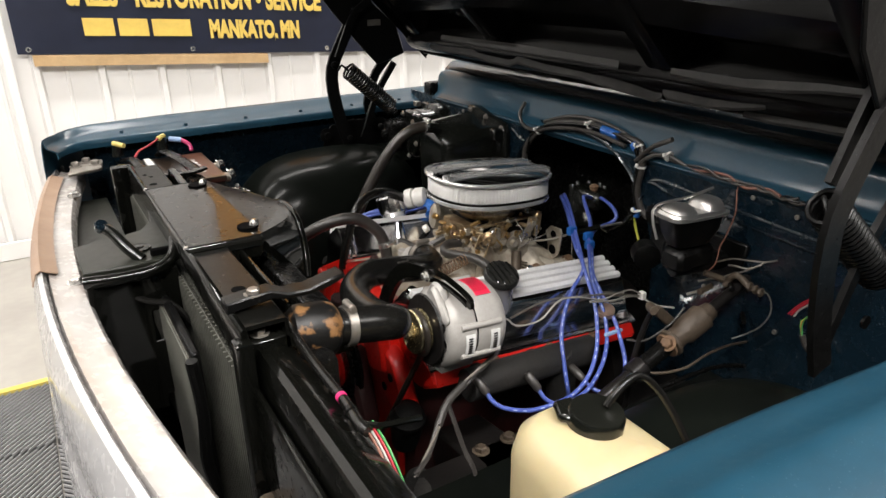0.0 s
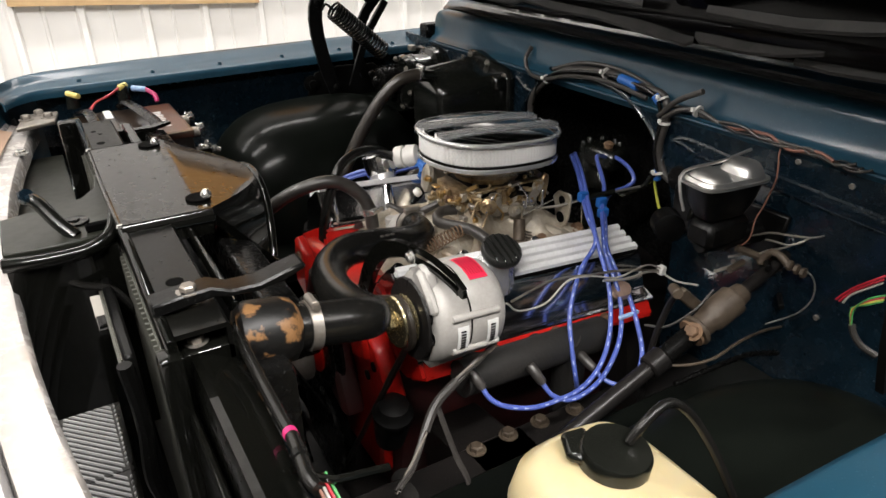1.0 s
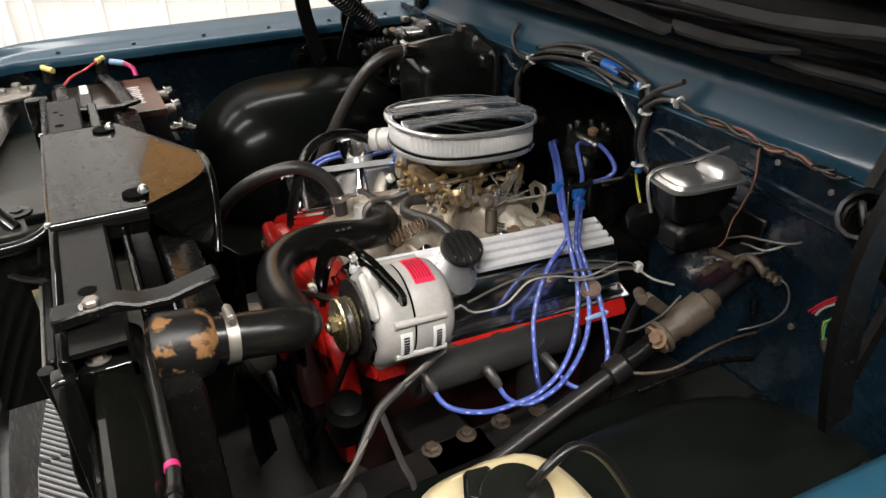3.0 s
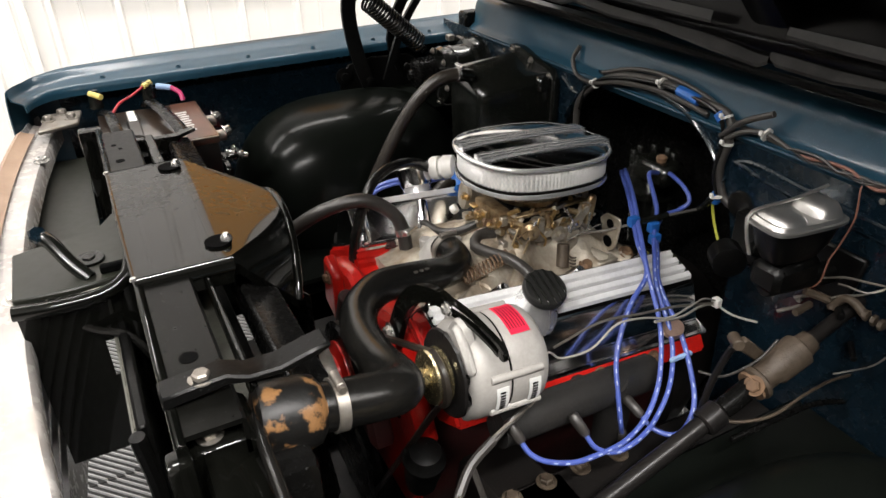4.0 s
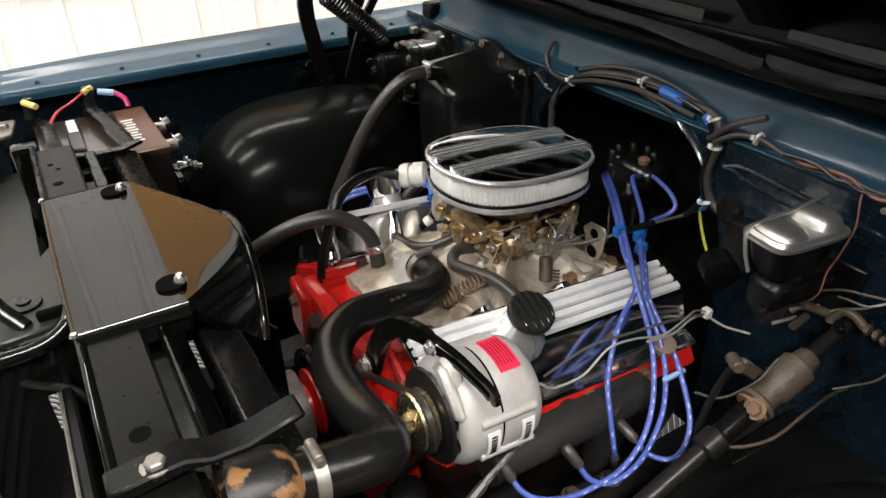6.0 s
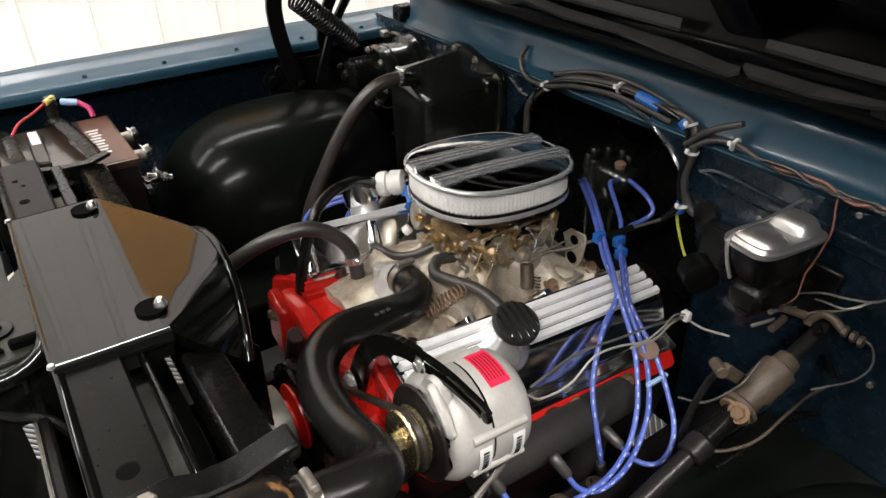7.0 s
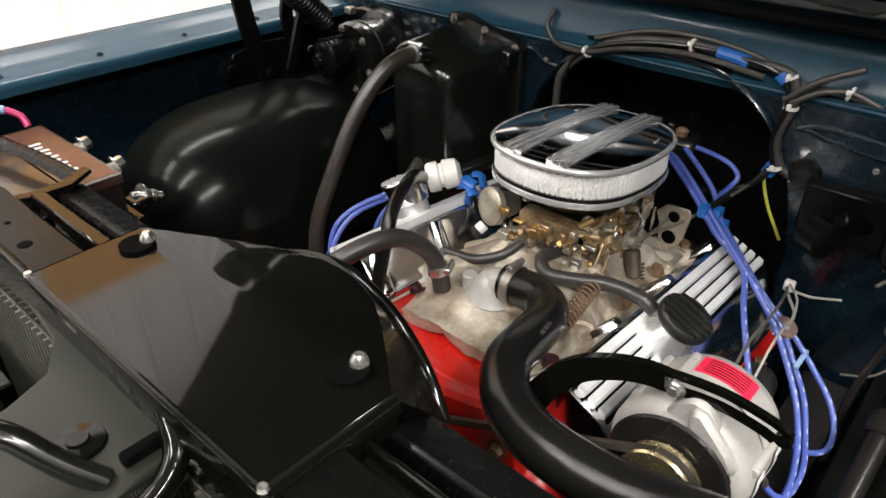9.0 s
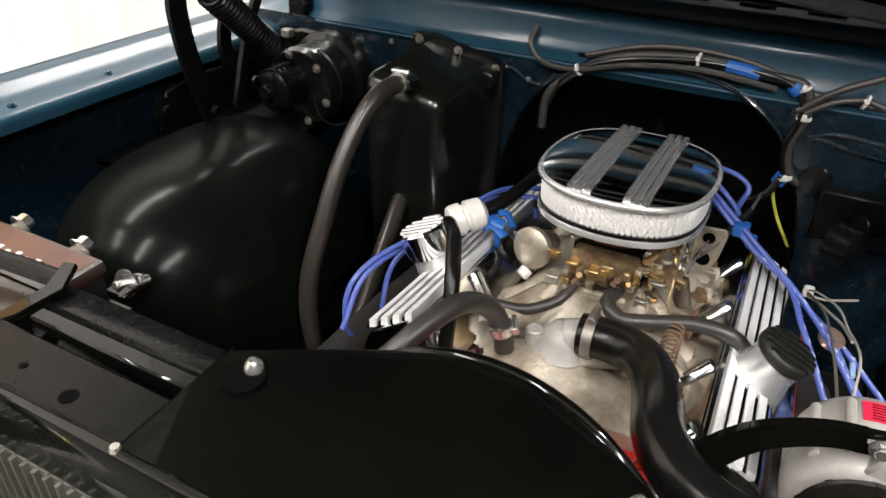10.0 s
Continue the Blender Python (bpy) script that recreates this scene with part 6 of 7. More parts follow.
uh = hose("radiator_hose", [(0.617, 0.996, 0.974), (0.616, 0.962, 0.977), (0.603, 0.930, 0.981), (0.568, 0.908, 0.990), (0.515, 0.895, 1.004), (0.463, 0.882, 1.014), (0.424, 0.850, 1.016), (0.403, 0.800, 1.018), (0.398, 0.735, 1.024), (0.399, 0.688, 1.036), (0.391, 0.652, 1.052), (0.366, 0.635, 1.066), (0.304, 0.634, 1.078)],
          0.0232, M["rubber"], "thick black moulded upper radiator hose", [((0.6165, 0.984, 0.975), (0, 1, -0.05), 0.0234), ((0.319, 0.634, 1.0755), (1, 0, -0.13), 0.0240)], 22)
for k in range(5):
    part("stamp", box((0.530 - 0.009 * k - (0.02 if k > 2 else 0), 0.880 - 0.002 * k, 1.0205 + 0.0012 * k), (0.535 - 0.009 * k - (0.02 if k > 2 else 0), 0.884 - 0.002 * k, 1.0222 + 0.0012 * k)), M["hosegrey"], uh)
hose("heater_hose", [(0.862, 1.355, 1.118), (0.836, 1.358, 1.123), (0.80, 1.366, 1.115), (0.765, 1.375, 1.086), (0.725, 1.383, 1.033), (0.683, 1.387, 0.962), (0.648, 1.39, 0.89), (0.63, 1.38, 0.82), (0.61, 1.34, 0.74)], 0.0132, M["oldrubber"], "dusty brown heater hose to the heater case", [((0.842, 1.357, 1.123), (1, 0, -0.15), 0.0134)])
hose("heater_hose", [(0.90, 1.37, 0.93), (0.87, 1.37, 0.925), (0.82, 1.36, 0.90), (0.76, 1.35, 0.86), (0.68, 1.34, 0.80)], 0.0135, M["oldrubber"], "lower dusty heater hose", [((0.878, 1.37, 0.926), (1, 0, 0.1), 0.0138)])
hose("bypass_hose", [(0.585, 1.070, 0.945), (0.584, 1.074, 0.970), (0.578, 1.082, 0.995), (0.560, 1.092, 1.016), (0.533, 1.102, 1.030), (0.498, 1.117, 1.026), (0.455, 1.14, 1.004), (0.415, 1.18, 0.955), (0.39, 1.22, 0.88)], 0.0115, M["hosegrey"], "grey rubber hose from the intake over the valve cover", [((0.583, 1.075, 0.974), (-0.1, 0.2, 1), 0.0117)])
hose("pcv_hose", [(0.704, 1.195, 1.013), (0.690, 1.196, 1.018), (0.652, 1.176, 1.042), (0.610, 1.150, 1.056), (0.578, 1.134, 1.056), (0.553, 1.122, 1.045), (0.536, 1.115, 1.020), (0.523, 1.112, 0.990), (0.513, 1.11, 0.960), (0.505, 1.11, 0.91)], 0.0085, M["rubber"], "thin black hose from the inline filter")
hose("pcv_hose", [(0.732, 1.166, 1.022), (0.765, 1.150, 1.028), (0.84, 1.14, 1.032), (0.93, 1.13, 1.03), (1.02, 1.11, 1.02)], 0.0090, M["rubber"], "thin black hose behind the inline filter")
fl = holder("inline_filter", "white plastic inline fuel filter wrapped with blue tape", "filter", (0.73, 1.178, 1.02))
part("body", lathe((0.698, 1.200, 1.012), (0.72, -0.68, 0.20), [(0, 0.010), (0.002, 0.019), (0.006, 0.021), (0.018, 0.021), (0.020, 0.017), (0.024, 0.017), (0.026, 0.021), (0.044, 0.020), (0.050, 0.012)], 28), M["filterwhite"], fl)
for k, (x, y, z) in enumerate(((0.735, 1.150, 1.010), (0.728, 1.146, 1.002), (0.741, 1.140, 1.014), (0.722, 1.152, 0.998))):
    part("tape_fold", tube([(x, y + 0.012, z + 0.006), (x + 0.006 * (k - 1), y, z + 0.004), (x - 0.004, y - 0.012, z - 0.004 * k)], 0.0085, 7, flat=0.45), M["bluetape"], fl, "crumpled blue tape")
hose("choke_hose", [(0.735, 1.145, 0.998), (0.728, 1.138, 0.978), (0.720, 1.122, 0.972), (0.706, 1.106, 0.978)], 0.0062, M["rubber"], "short corrugated black hose", ribs=0.0012, step=0.003)
hose("vacuum_hose", [(0.700, 0.980, CZ + 0.010), (0.672, 0.984, 0.986), (0.655, 0.965, 0.980), (0.660, 0.930, 0.985), (0.672, 0.890, 0.990), (0.678, 0.850, 0.985), (0.682, 0.828, 0.965)], 0.0088, M["hosegrey"], "grey rubber hose from carburettor to valve cover")
hose("vacuum_hose", [(0.694, 1.030, CZ + 0.006), (0.670, 1.040, 0.968), (0.650, 1.070, 0.957), (0.640, 1.105, 0.958), (0.640, 1.118, 0.955)], 0.0068, M["hosegrey"], "small grey hose across the intake")
hose("lower_hose", [(0.46, 0.735, 0.705), (0.44, 0.68, 0.72), (0.40, 0.62, 0.725), (0.36, 0.59, 0.72)], 0.020, M["manifold"], "black lower hose with a clamp", [((0.375, 0.60, 0.723), (1, 0.6, 0), 0.0202)])

# ---- heater case and blower ----
hc = holder("heater_case", "black moulded heater case on the firewall", "heater", (0.95, 1.35, 0.8))
rows = []
for z, k in ((0.78, 0.94), (0.92, 0.97), (1.05, 1.0), (1.095, 0.99), (1.110, 0.95), (1.116, 0.86)):
    ring = []
    cx, cy = 0.938, 1.354
    for i in range(32):
        t = 2 * math.pi * i / 32
        px = math.copysign(abs(math.cos(t)) ** 0.22, math.cos(t)) * 0.090
        py = math.copysign(abs(math.sin(t)) ** 0.22, math.sin(t)) * 0.066
        zz = z + (0.003 + 0.008 * (px / 0.08) + 0.010 * (py / 0.066) if z > 1.04 else 0.0)
        ring.append((cx + px * k + 0.010, cy + py * k - 0.012 * (px / 0.08), zz))
    rows.append(ring)
b = grid(rows, closed=True)
b.verts.ensure_lookup_table()
b.faces.new(b.verts[-32:])
part("case", b, M["plastic"], hc, "", 50)
part("flange", prism([(1.268, 0.80), (1.268, 1.108), (1.282, 1.124), (1.390, 1.148), (1.430, 1.146), (1.440, 0.80)], 1.006, 1.026, 0, 0.003), M["plastic"], hc, "mounting flange")
for y, z in ((1.280, 1.112), (1.415, 1.138), (1.345, 1.130)):
    part("screw", hexbolt((1.006, y, z), (-1, 0, 0), 0.005, 0.005), M["dullsteel"], hc)
part("lug", box((0.978, 1.272, 1.085), (1.008, 1.292, 1.114), 0.004), M["plastic"], hc)
part("outlet", rod((0.840, 1.352, 1.123), (0.872, 1.352, 1.116), 0.0125, seg=16), M["plastic"], hc)
bl = holder("blower", "black heater blower with a round flange and motor", "blower", (0.95, 1.60, 1.0))
part("scroll", lathe((0.915, 1.595, 1.050), (1, 0, 0), [(0, 0.050), (0.002, 0.062), (0.014, 0.066), (0.018, 0.061), (0.030, 0.062), (0.032, 0.065), (0.037, 0.065), (0.039, 0.062), (0.075, 0.063), (0.080, 0.074), (0.095, 0.077), (0.112, 0.075)], 40), M["plastic"], bl)
part("motor", lathe((0.862, 1.615, 1.055), (1, -0.05, 0), [(0, 0.020), (0.002, 0.030), (0.008, 0.036), (0.055, 0.037), (0.06, 0.05)], 32), M["satin"], bl)
part("motor_hub", lathe((0.852, 1.616, 1.055), (1, 0, 0), [(0, 0.010), (0.003, 0.013), (0.012, 0.014)], 18), M["satin"], bl)
for i in range(6):
    k = radians(60 * i + 15)
    part("screw", hexbolt((0.914, 1.595 + 0.057 * math.cos(k), 1.050 + 0.057 * math.sin(k)), (-1, 0, 0), 0.005, 0.005), M["dullsteel"], bl)
for i in range(5):
    k = radians(36 * i - 20)
    part("cooling_rib", tube([(0.868 + 0.01 * i, 1.595 + 0.046, 1.055), (0.868 + 0.01 * i, 1.595 + 0.034 + 0.0, 1.085), (0.868 + 0.01 * i, 1.60, 1.094)], 0.0025, 6), M["satin"], bl)
part("mount_flange", prism([(1.545, 1.00), (1.552, 1.095), (1.580, 1.118), (1.650, 1.122), (1.690, 1.112), (1.700, 1.00)], 1.000, 1.014, 0, 0.004), M["plastic"], bl, "stepped mounting flange")
part("clip", box((0.985, 1.665, 1.106), (1.002, 1.684, 1.120), 0.002), M["dullsteel"], bl)
part("lead", tube([(0.90, 1.555, 1.045), (0.885, 1.53, 1.02), (0.90, 1.50, 1.01), (0.95, 1.475, 1.04), (1.0, 1.455, 1.09)], 0.0022, 6), M["rubber"], bl)

# ---- battery ----
bat = holder("battery", "black car battery, red-brown panel on top, white printing", "battery", (0.29, 1.54, 0.84))
part("case", box((0.192, 1.425, 0.842), (0.378, 1.660, 1.052), 0.006, 2), M["batcase"], bat)
part("lid", box((0.190, 1.423, 1.050), (0.381, 1.662, 1.064), 0.004, 2), M["battery"], bat)
part("vent_bar", prism([(0.235, 1.47), (0.258, 1.462), (0.262, 1.60), (0.238, 1.61)], 1.064, 1.076, 2, 0.003), M["dusty"], bat)
part("vent_label", box((0.242, 1.55, 1.0762), (0.256, 1.615, 1.0768)), M["label"], bat)
for i in range(9):
    y = 1.475 + i * 0.014
    part("print_bar", box((0.334 - 0.003 * (i % 3), y, 1.0645), (0.350 - 0.003 * (i % 2), y + 0.006, 1.0650)), M["label"], bat)
# red-brown panel paints the orange reflection onto the dark lid
part("lid_sheen", box((0.326, 1.43, 1.0641), (0.377, 1.655, 1.0644)), M["batsheen"], bat, "red-brown panel painted for a reflection on the lid")
part("seam", box((0.315, 1.425, 1.0635), (0.3165, 1.66, 1.0655)), M["ink"], bat)
for y in (1.49, 1.587):
    part("terminal", rod((0.381, y, 1.040), (0.402, y, 1.040), 0.011, seg=14), M["dullsteel"], bat)
    part("terminal_bolt", hexbolt((0.400, y, 1.046), (1, 0, 0.3), 0.009, 0.012), M["steel"], bat)
part("tray", box((0.195, 1.41, 0.825), (0.395, 1.675, 0.842), 0.004), M["gloss"], bat)
part("tray_lip", box((0.380, 1.412, 0.985), (0.392, 1.655, 1.002), 0.002), M["gloss"], bat)
hd = holder("battery_hold_down", "glossy black battery hold-down frame with a bolt", "hold-down", (0.28, 1.42, 1.06))
part("front_strap", prism([(0.196, 1.395), (0.235, 1.404), (0.262, 1.392), (0.300, 1.392), (0.334, 1.412), (0.338, 1.398), (0.305, 1.374), (0.262, 1.376), (0.235, 1.388), (0.197, 1.378)], 1.088, 1.094, 2, 0.0015), M["gloss"], hd)
part("strap_skirt", prism([(0.196, 1.378), (0.235, 1.386), (0.262, 1.374), (0.303, 1.373), (0.303, 1.377), (0.262, 1.378), (0.235, 1.390), (0.196, 1.382)], 1.068, 1.090, 2), M["gloss"], hd)
part("side_strap", tube([(0.218, 1.40, 1.095), (0.214, 1.45, 1.104), (0.212, 1.53, 1.100), (0.208, 1.60, 1.085), (0.204, 1.66, 1.07)], 0.010, 8, flat=0.4), M["satin"], hd)
part("side_strap", tube([(0.318, 1.40, 1.088), (0.312, 1.47, 1.09), (0.300, 1.56, 1.09), (0.290, 1.63, 1.085), (0.284, 1.66, 1.07)], 0.012, 8, flat=0.4), M["satin"], hd)
part("bracket_plate", prism([(0.190, 1.395), (0.238, 1.400), (0.238, 1.46), (0.190, 1.46)], 1.078, 1.084, 2, 0.002), M["gloss"], hd)
part("stud_tab", prism([(0.376, 1.405), (0.404, 1.405), (0.404, 1.432), (0.376, 1.432)], 1.022, 1.028, 2, 0.002), M["gloss"], hd)
hbolt = part("stud", rod((0.384, 1.424, 1.030), (0.424, 1.424, 1.016), 0.0052, seg=12), M["steel"], hd)
part("nut", hexbolt((0.396, 1.424, 1.026), (1, 0, -0.35), 0.0105, 0.011), M["steel"], hbolt)
part("nut", hexbolt((0.409, 1.424, 1.0215), (1, 0, -0.35), 0.0080, 0.007, False), M["steel"], hbolt)
lead = holder("battery_lead", "red lead with yellow and pink crimp connectors", "cable", (0.25, 1.6, 1.09))
part("lead", tube([(0.218, 1.55, 1.098), (0.235, 1.60, 1.100), (0.26, 1.63, 1.102), (0.285, 1.645, 1.112)], 0.0026, 8), M["redwire"], lead)
part("ring_crimp", rod((0.285, 1.645, 1.112), (0.302, 1.655, 1.116), 0.0060, seg=10), M["yellowcon"], lead)
part("ring_crimp", rod((0.188, 1.63, 1.118), (0.206, 1.60, 1.116), 0.0055, seg=10), M["yellowcon"], lead)
part("crimp", rod((0.310, 1.650, 1.108), (0.336, 1.640, 1.104), 0.0060, seg=10), M["bluecon"], lead)
part("crimp", tube([(0.336, 1.640, 1.104), (0.350, 1.630, 1.094), (0.352, 1.622, 1.080)], 0.0048, 8), M["pinkcon"], lead)
part("post", lathe((0.294, 1.655, 1.085), (0, 0, 1), [(0, 0.014), (0.02, 0.012), (0.034, 0.009)], 16), M["plastic"], lead)
part("post", lathe((0.195, 1.645, 1.085), (0, 0, 1), [(0, 0.013), (0.02, 0.011), (0.034, 0.008)], 16), M["plastic"], lead)

# ---- washer bottle ----
wb = holder("washer_bottle", "yellowed translucent washer fluid bottle with a black cap", "bottle", (0.47, 0.335, 0.80))
rows = []
for z, k in ((0.80, 0.90), (0.82, 0.98), (0.95, 1.0), (1.010, 1.0), (1.036, 0.93), (1.050, 0.74), (1.054, 0.50)):
    ring = []
    for i in range(40):
        t = 2 * math.pi * i / 40
        px = math.copysign(abs(math.cos(t)) ** 0.5, math.cos(t)) * 0.084
        py = math.copysign(abs(math.sin(t)) ** 0.5, math.sin(t)) * 0.078
        drop = 0.035 * max(0.0, px / 0.084) ** 2 if z > 0.98 else 0
        ring.append((0.472 + px * k, 0.342 + py * k, z - drop))
    rows.append(ring)
b = grid(rows, closed=True)
b.verts.ensure_lookup_table()
b.faces.new(b.verts[:40])
b.faces.new(b.verts[-40:])
part("bottle", b, M["ivory"], wb, "", 70)
part("cap", lathe((0.463, 0.354, 1.046), (0.05, -0.1, 1), [(0, 0.025), (0.004, 0.029), (0.018, 0.029), (0.022, 0.027), (0.023, 0.014)], 36), M["plastic"], wb, "flat black cap")
part("cap_tab", prism([(0.428, 0.368), (0.440, 0.392), (0.462, 0.388), (0.445, 0.350)], 1.056, 1.066, 2, 0.003), M["plastic"], wb)
part("fluid_tube", tube([(0.474, 0.350, 1.070), (0.490, 0.348, 1.088), (0.515, 0.350, 1.092), (0.540, 0.345, 1.07), (0.560, 0.33, 1.03), (0.575, 0.31, 0.98)], 0.0042, 10), M["rubber"], wb, "thin black tube")
part("strap", prism([(0.400, 0.80), (0.425, 0.99), (0.432, 0.99), (0.50, 0.93), (0.52, 0.80)], 0.255, 0.264, 1, 0.001), M["gloss"], wb, "black holder")

# ---- master cylinder, column, brackets on the near side ----
mc = holder("master_cylinder", "black brake master cylinder with a bright stamped lid", "master cylinder", (0.95, 0.65, 1.0))
dirx = Vector((0.992, -0.12, 0)).normalized()
diry = Vector((0.12, 0.992, 0)).normalized()


def mcp(u, v, z):
    return Vector((0.936, 0.646, z + 0.005)) + dirx * u + diry * v


def mc_ring(a, c, z, n=40, e=0.45):
    return [mcp(math.copysign(abs(math.cos(2 * math.pi * i / n)) ** e, math.cos(2 * math.pi * i / n)) * a,
                math.copysign(abs(math.sin(2 * math.pi * i / n)) ** e, math.sin(2 * math.pi * i / n)) * c, z) for i in range(n)]


def capped(rings, n):
    b = grid(rings, closed=True)
    b.verts.ensure_lookup_table()
    b.faces.new(b.verts[:n])
    b.faces.new(b.verts[-n:])
    return b


part("reservoir", capped([mc_ring(0.034, 0.018, 1.04), mc_ring(0.046, 0.026, 1.062), mc_ring(0.053, 0.031, 1.092)], 40), M["deepblack"], mc, "black cast reservoir", 40)
part("lid", capped([mc_ring(0.053, 0.032, 1.091), mc_ring(0.060, 0.036, 1.092), mc_ring(0.060, 0.036, 1.096), mc_ring(0.055, 0.032, 1.096), mc_ring(0.052, 0.030, 1.101), mc_ring(0.050, 0.028, 1.101), mc_ring(0.02, 0.012, 1.1012)], 40), M["bright"], mc, "bright stamped steel lid", 30)
for u, h in ((-0.026, 0.009), (0.030, 0.016)):
    part("lid_dome", capped([[mcp(u + (p - mcp(0, 0, 0)).dot(dirx), (p - mcp(0, 0, 0)).dot(diry), z) for p in mc_ring(a, c, 0, e=0.7)] for a, c, z in ((0.024, 0.029, 1.100), (0.021, 0.026, 1.101 + h * 0.45), (0.017, 0.021, 1.101 + h * 0.85), (0.009, 0.011, 1.101 + h), (0.002, 0.003, 1.101 + h))], 40), M["bright"], mc, "", 50)
part("bail_wire", tube([mcp(-0.070, -0.004, 1.060), mcp(-0.074, 0.004, 1.088), mcp(-0.066, 0.010, 1.112), mcp(0.0, 0.012, 1.116), mcp(0.055, 0.014, 1.124)], 0.0024, 8), M["bright"], mc)
part("bore", rod((0.915, 0.655, 1.0), (1.03, 0.635, 1.0), 0.016, seg=18), M["deepblack"], mc)
part("neck", box((0.90, 0.625, 1.0), (0.985, 0.672, 1.04), 0.008), M["deepblack"], mc)
for p in ([(0.985, 0.640, 1.0), (0.992, 0.628, 1.003), (0.995, 0.599, 1.019), (1.0, 0.573, 1.024), (1.012, 0.549, 1.027), (1.027, 0.540, 1.030)],
          [(0.990, 0.606, 0.984), (0.995, 0.598, 0.991), (0.998, 0.573, 1.006), (1.012, 0.550, 1.026)],
          [(0.998, 0.606, 1.004), (0.996, 0.594, 1.008), (0.998, 0.569, 1.011), (1.008, 0.555, 1.020)]):
    part("brake_line", tube(p, 0.0016, 8), M["dullsteel"], mc)
part("elbow", tube([(0.990, 0.602, 0.970), (0.994, 0.599, 0.980), (0.995, 0.590, 0.992), (0.996, 0.577, 0.991), (0.996, 0.563, 0.983)], 0.0058, 10), M["greyrust"], mc, "greasy steel elbow")
for y in (0.563, 0.552, 0.542):
    part("union_nut", lathe((0.996, y, 0.983 - 0.1 * (0.563 - y)), (0, -1, 0.1), [(0, 0.006), (0.001, 0.0075), (0.006, 0.0075), (0.007, 0.006)], 6), M["greyrust"], mc)
part("loop_pipe", tube([(0.997, 0.540, 0.984), (1.0, 0.530, 0.981), (1.003, 0.523, 0.968), (1.003, 0.521, 0.946), (1.0, 0.533, 0.919), (0.995, 0.554, 0.897), (0.985, 0.570, 0.884)], 0.0013, 8), M["dullsteel"], mc)
part("brake_flange", prism([(0.60, 0.965), (0.68, 0.965), (0.69, 1.04), (0.59, 1.04)], 1.018, 1.027, 0, 0.003), M["deepblack"], mc)
wm = holder("wiper_motor", "black round wiper motor on the firewall", "motor", (0.98, 0.745, 1.0))
part("drum", lathe((0.955, 0.752, 0.985), (0.5, 0.75, 0), [(-0.024, 0.020), (-0.022, 0.024), (0.010, 0.024), (0.014, 0.016)], 28), M["deepblack"], wm)
part("arm", rod((0.985, 0.735, 1.0), (1.03, 0.69, 0.985), 0.013, seg=12), M["deepblack"], wm)
part("plate", box((1.005, 0.68, 0.955), (1.028, 0.79, 1.03), 0.004), M["deepblack"], wm)
cw = holder("pedal_bracket_clutter", "cluster of black brackets and fittings on the firewall", "bracket", (1.0, 0.55, 0.9))
for i in range(9):
    p = Vector((1.0 + 0.04 * rng.random() * 0.5, 0.56 + 0.12 * rng.random(), 0.92 + 0.06 * rng.random()))
    d = Vector((-1, rng.uniform(-1, 1), rng.uniform(-0.5, 0.8))).normalized()
    part("fitting", rod(p, p + d * (0.012 + 0.03 * rng.random()), 0.002 + 0.004 * rng.random(), seg=8), M[rng.choice(["deepblack", "deepblack", "greyrust", "dullsteel"])], cw)

sc = holder("steering_shaft", "greasy steering shaft with a rusty coupling", "steering shaft", (0.8, 0.59, 0.85))
S0, S1 = Vector((0.58, 0.603, 0.780)), Vector((1.06, 0.588, 0.990))
SD = (S1 - S0).normalized()


def sh(d):
    return S0 + SD * d


part("shaft", rod(sh(0.0), sh(0.26), 0.012, seg=14), M["grease"], sc)
part("collar", rod(sh(0.215), sh(0.245), 0.018, seg=18), M["grease"], sc)
part("yoke", rod(sh(0.245), sh(0.305), 0.014, seg=14), M["satin"], sc)
part("coupling", lathe(sh(0.30), SD, [(0, 0.014), (0.004, 0.024), (0.010, 0.024), (0.014, 0.018), (0.03, 0.018), (0.036, 0.022), (0.080, 0.023), (0.084, 0.017), (0.10, 0.015)], 24), M["greyrust"], sc, "rusty flexible coupling")
part("flange", lathe(sh(0.297), SD, [(0, 0.021), (0.004, 0.021)], 24), M["rust"], sc)
part("bolt", hexbolt(sh(0.293) + Vector((-0.004, -0.010, 0.014)), (-0.8, -0.1, 0.5), 0.009, 0.008), M["rust"], sc)
part("column", rod(sh(0.39), sh(0.50), 0.010, seg=16), M["grease"], sc)
part("lever", prism([(0.835, 0.955), (0.85, 0.965), (0.895, 0.925), (0.885, 0.91)], 0.612, 0.622, 1, 0.002), M["greyrust"], sc)
part("rod", tube([(0.84, 0.617, 0.96), (0.84, 0.63, 0.93), (0.83, 0.64, 0.86), (0.82, 0.64, 0.76)], 0.005, 8), M["grease"], sc)
part("lever_end", rod((0.832, 0.610, 0.962), (0.846, 0.632, 0.958), 0.008, seg=10), M["greyrust"], sc)

# ---- wires ----
def wire(name, pts, r, mat, label, category="wire", seg=8, step=0.006, group=""):
    return tagged(part(name, tube(pts, r, seg, step), mat, None, "", 60), label, category, group)


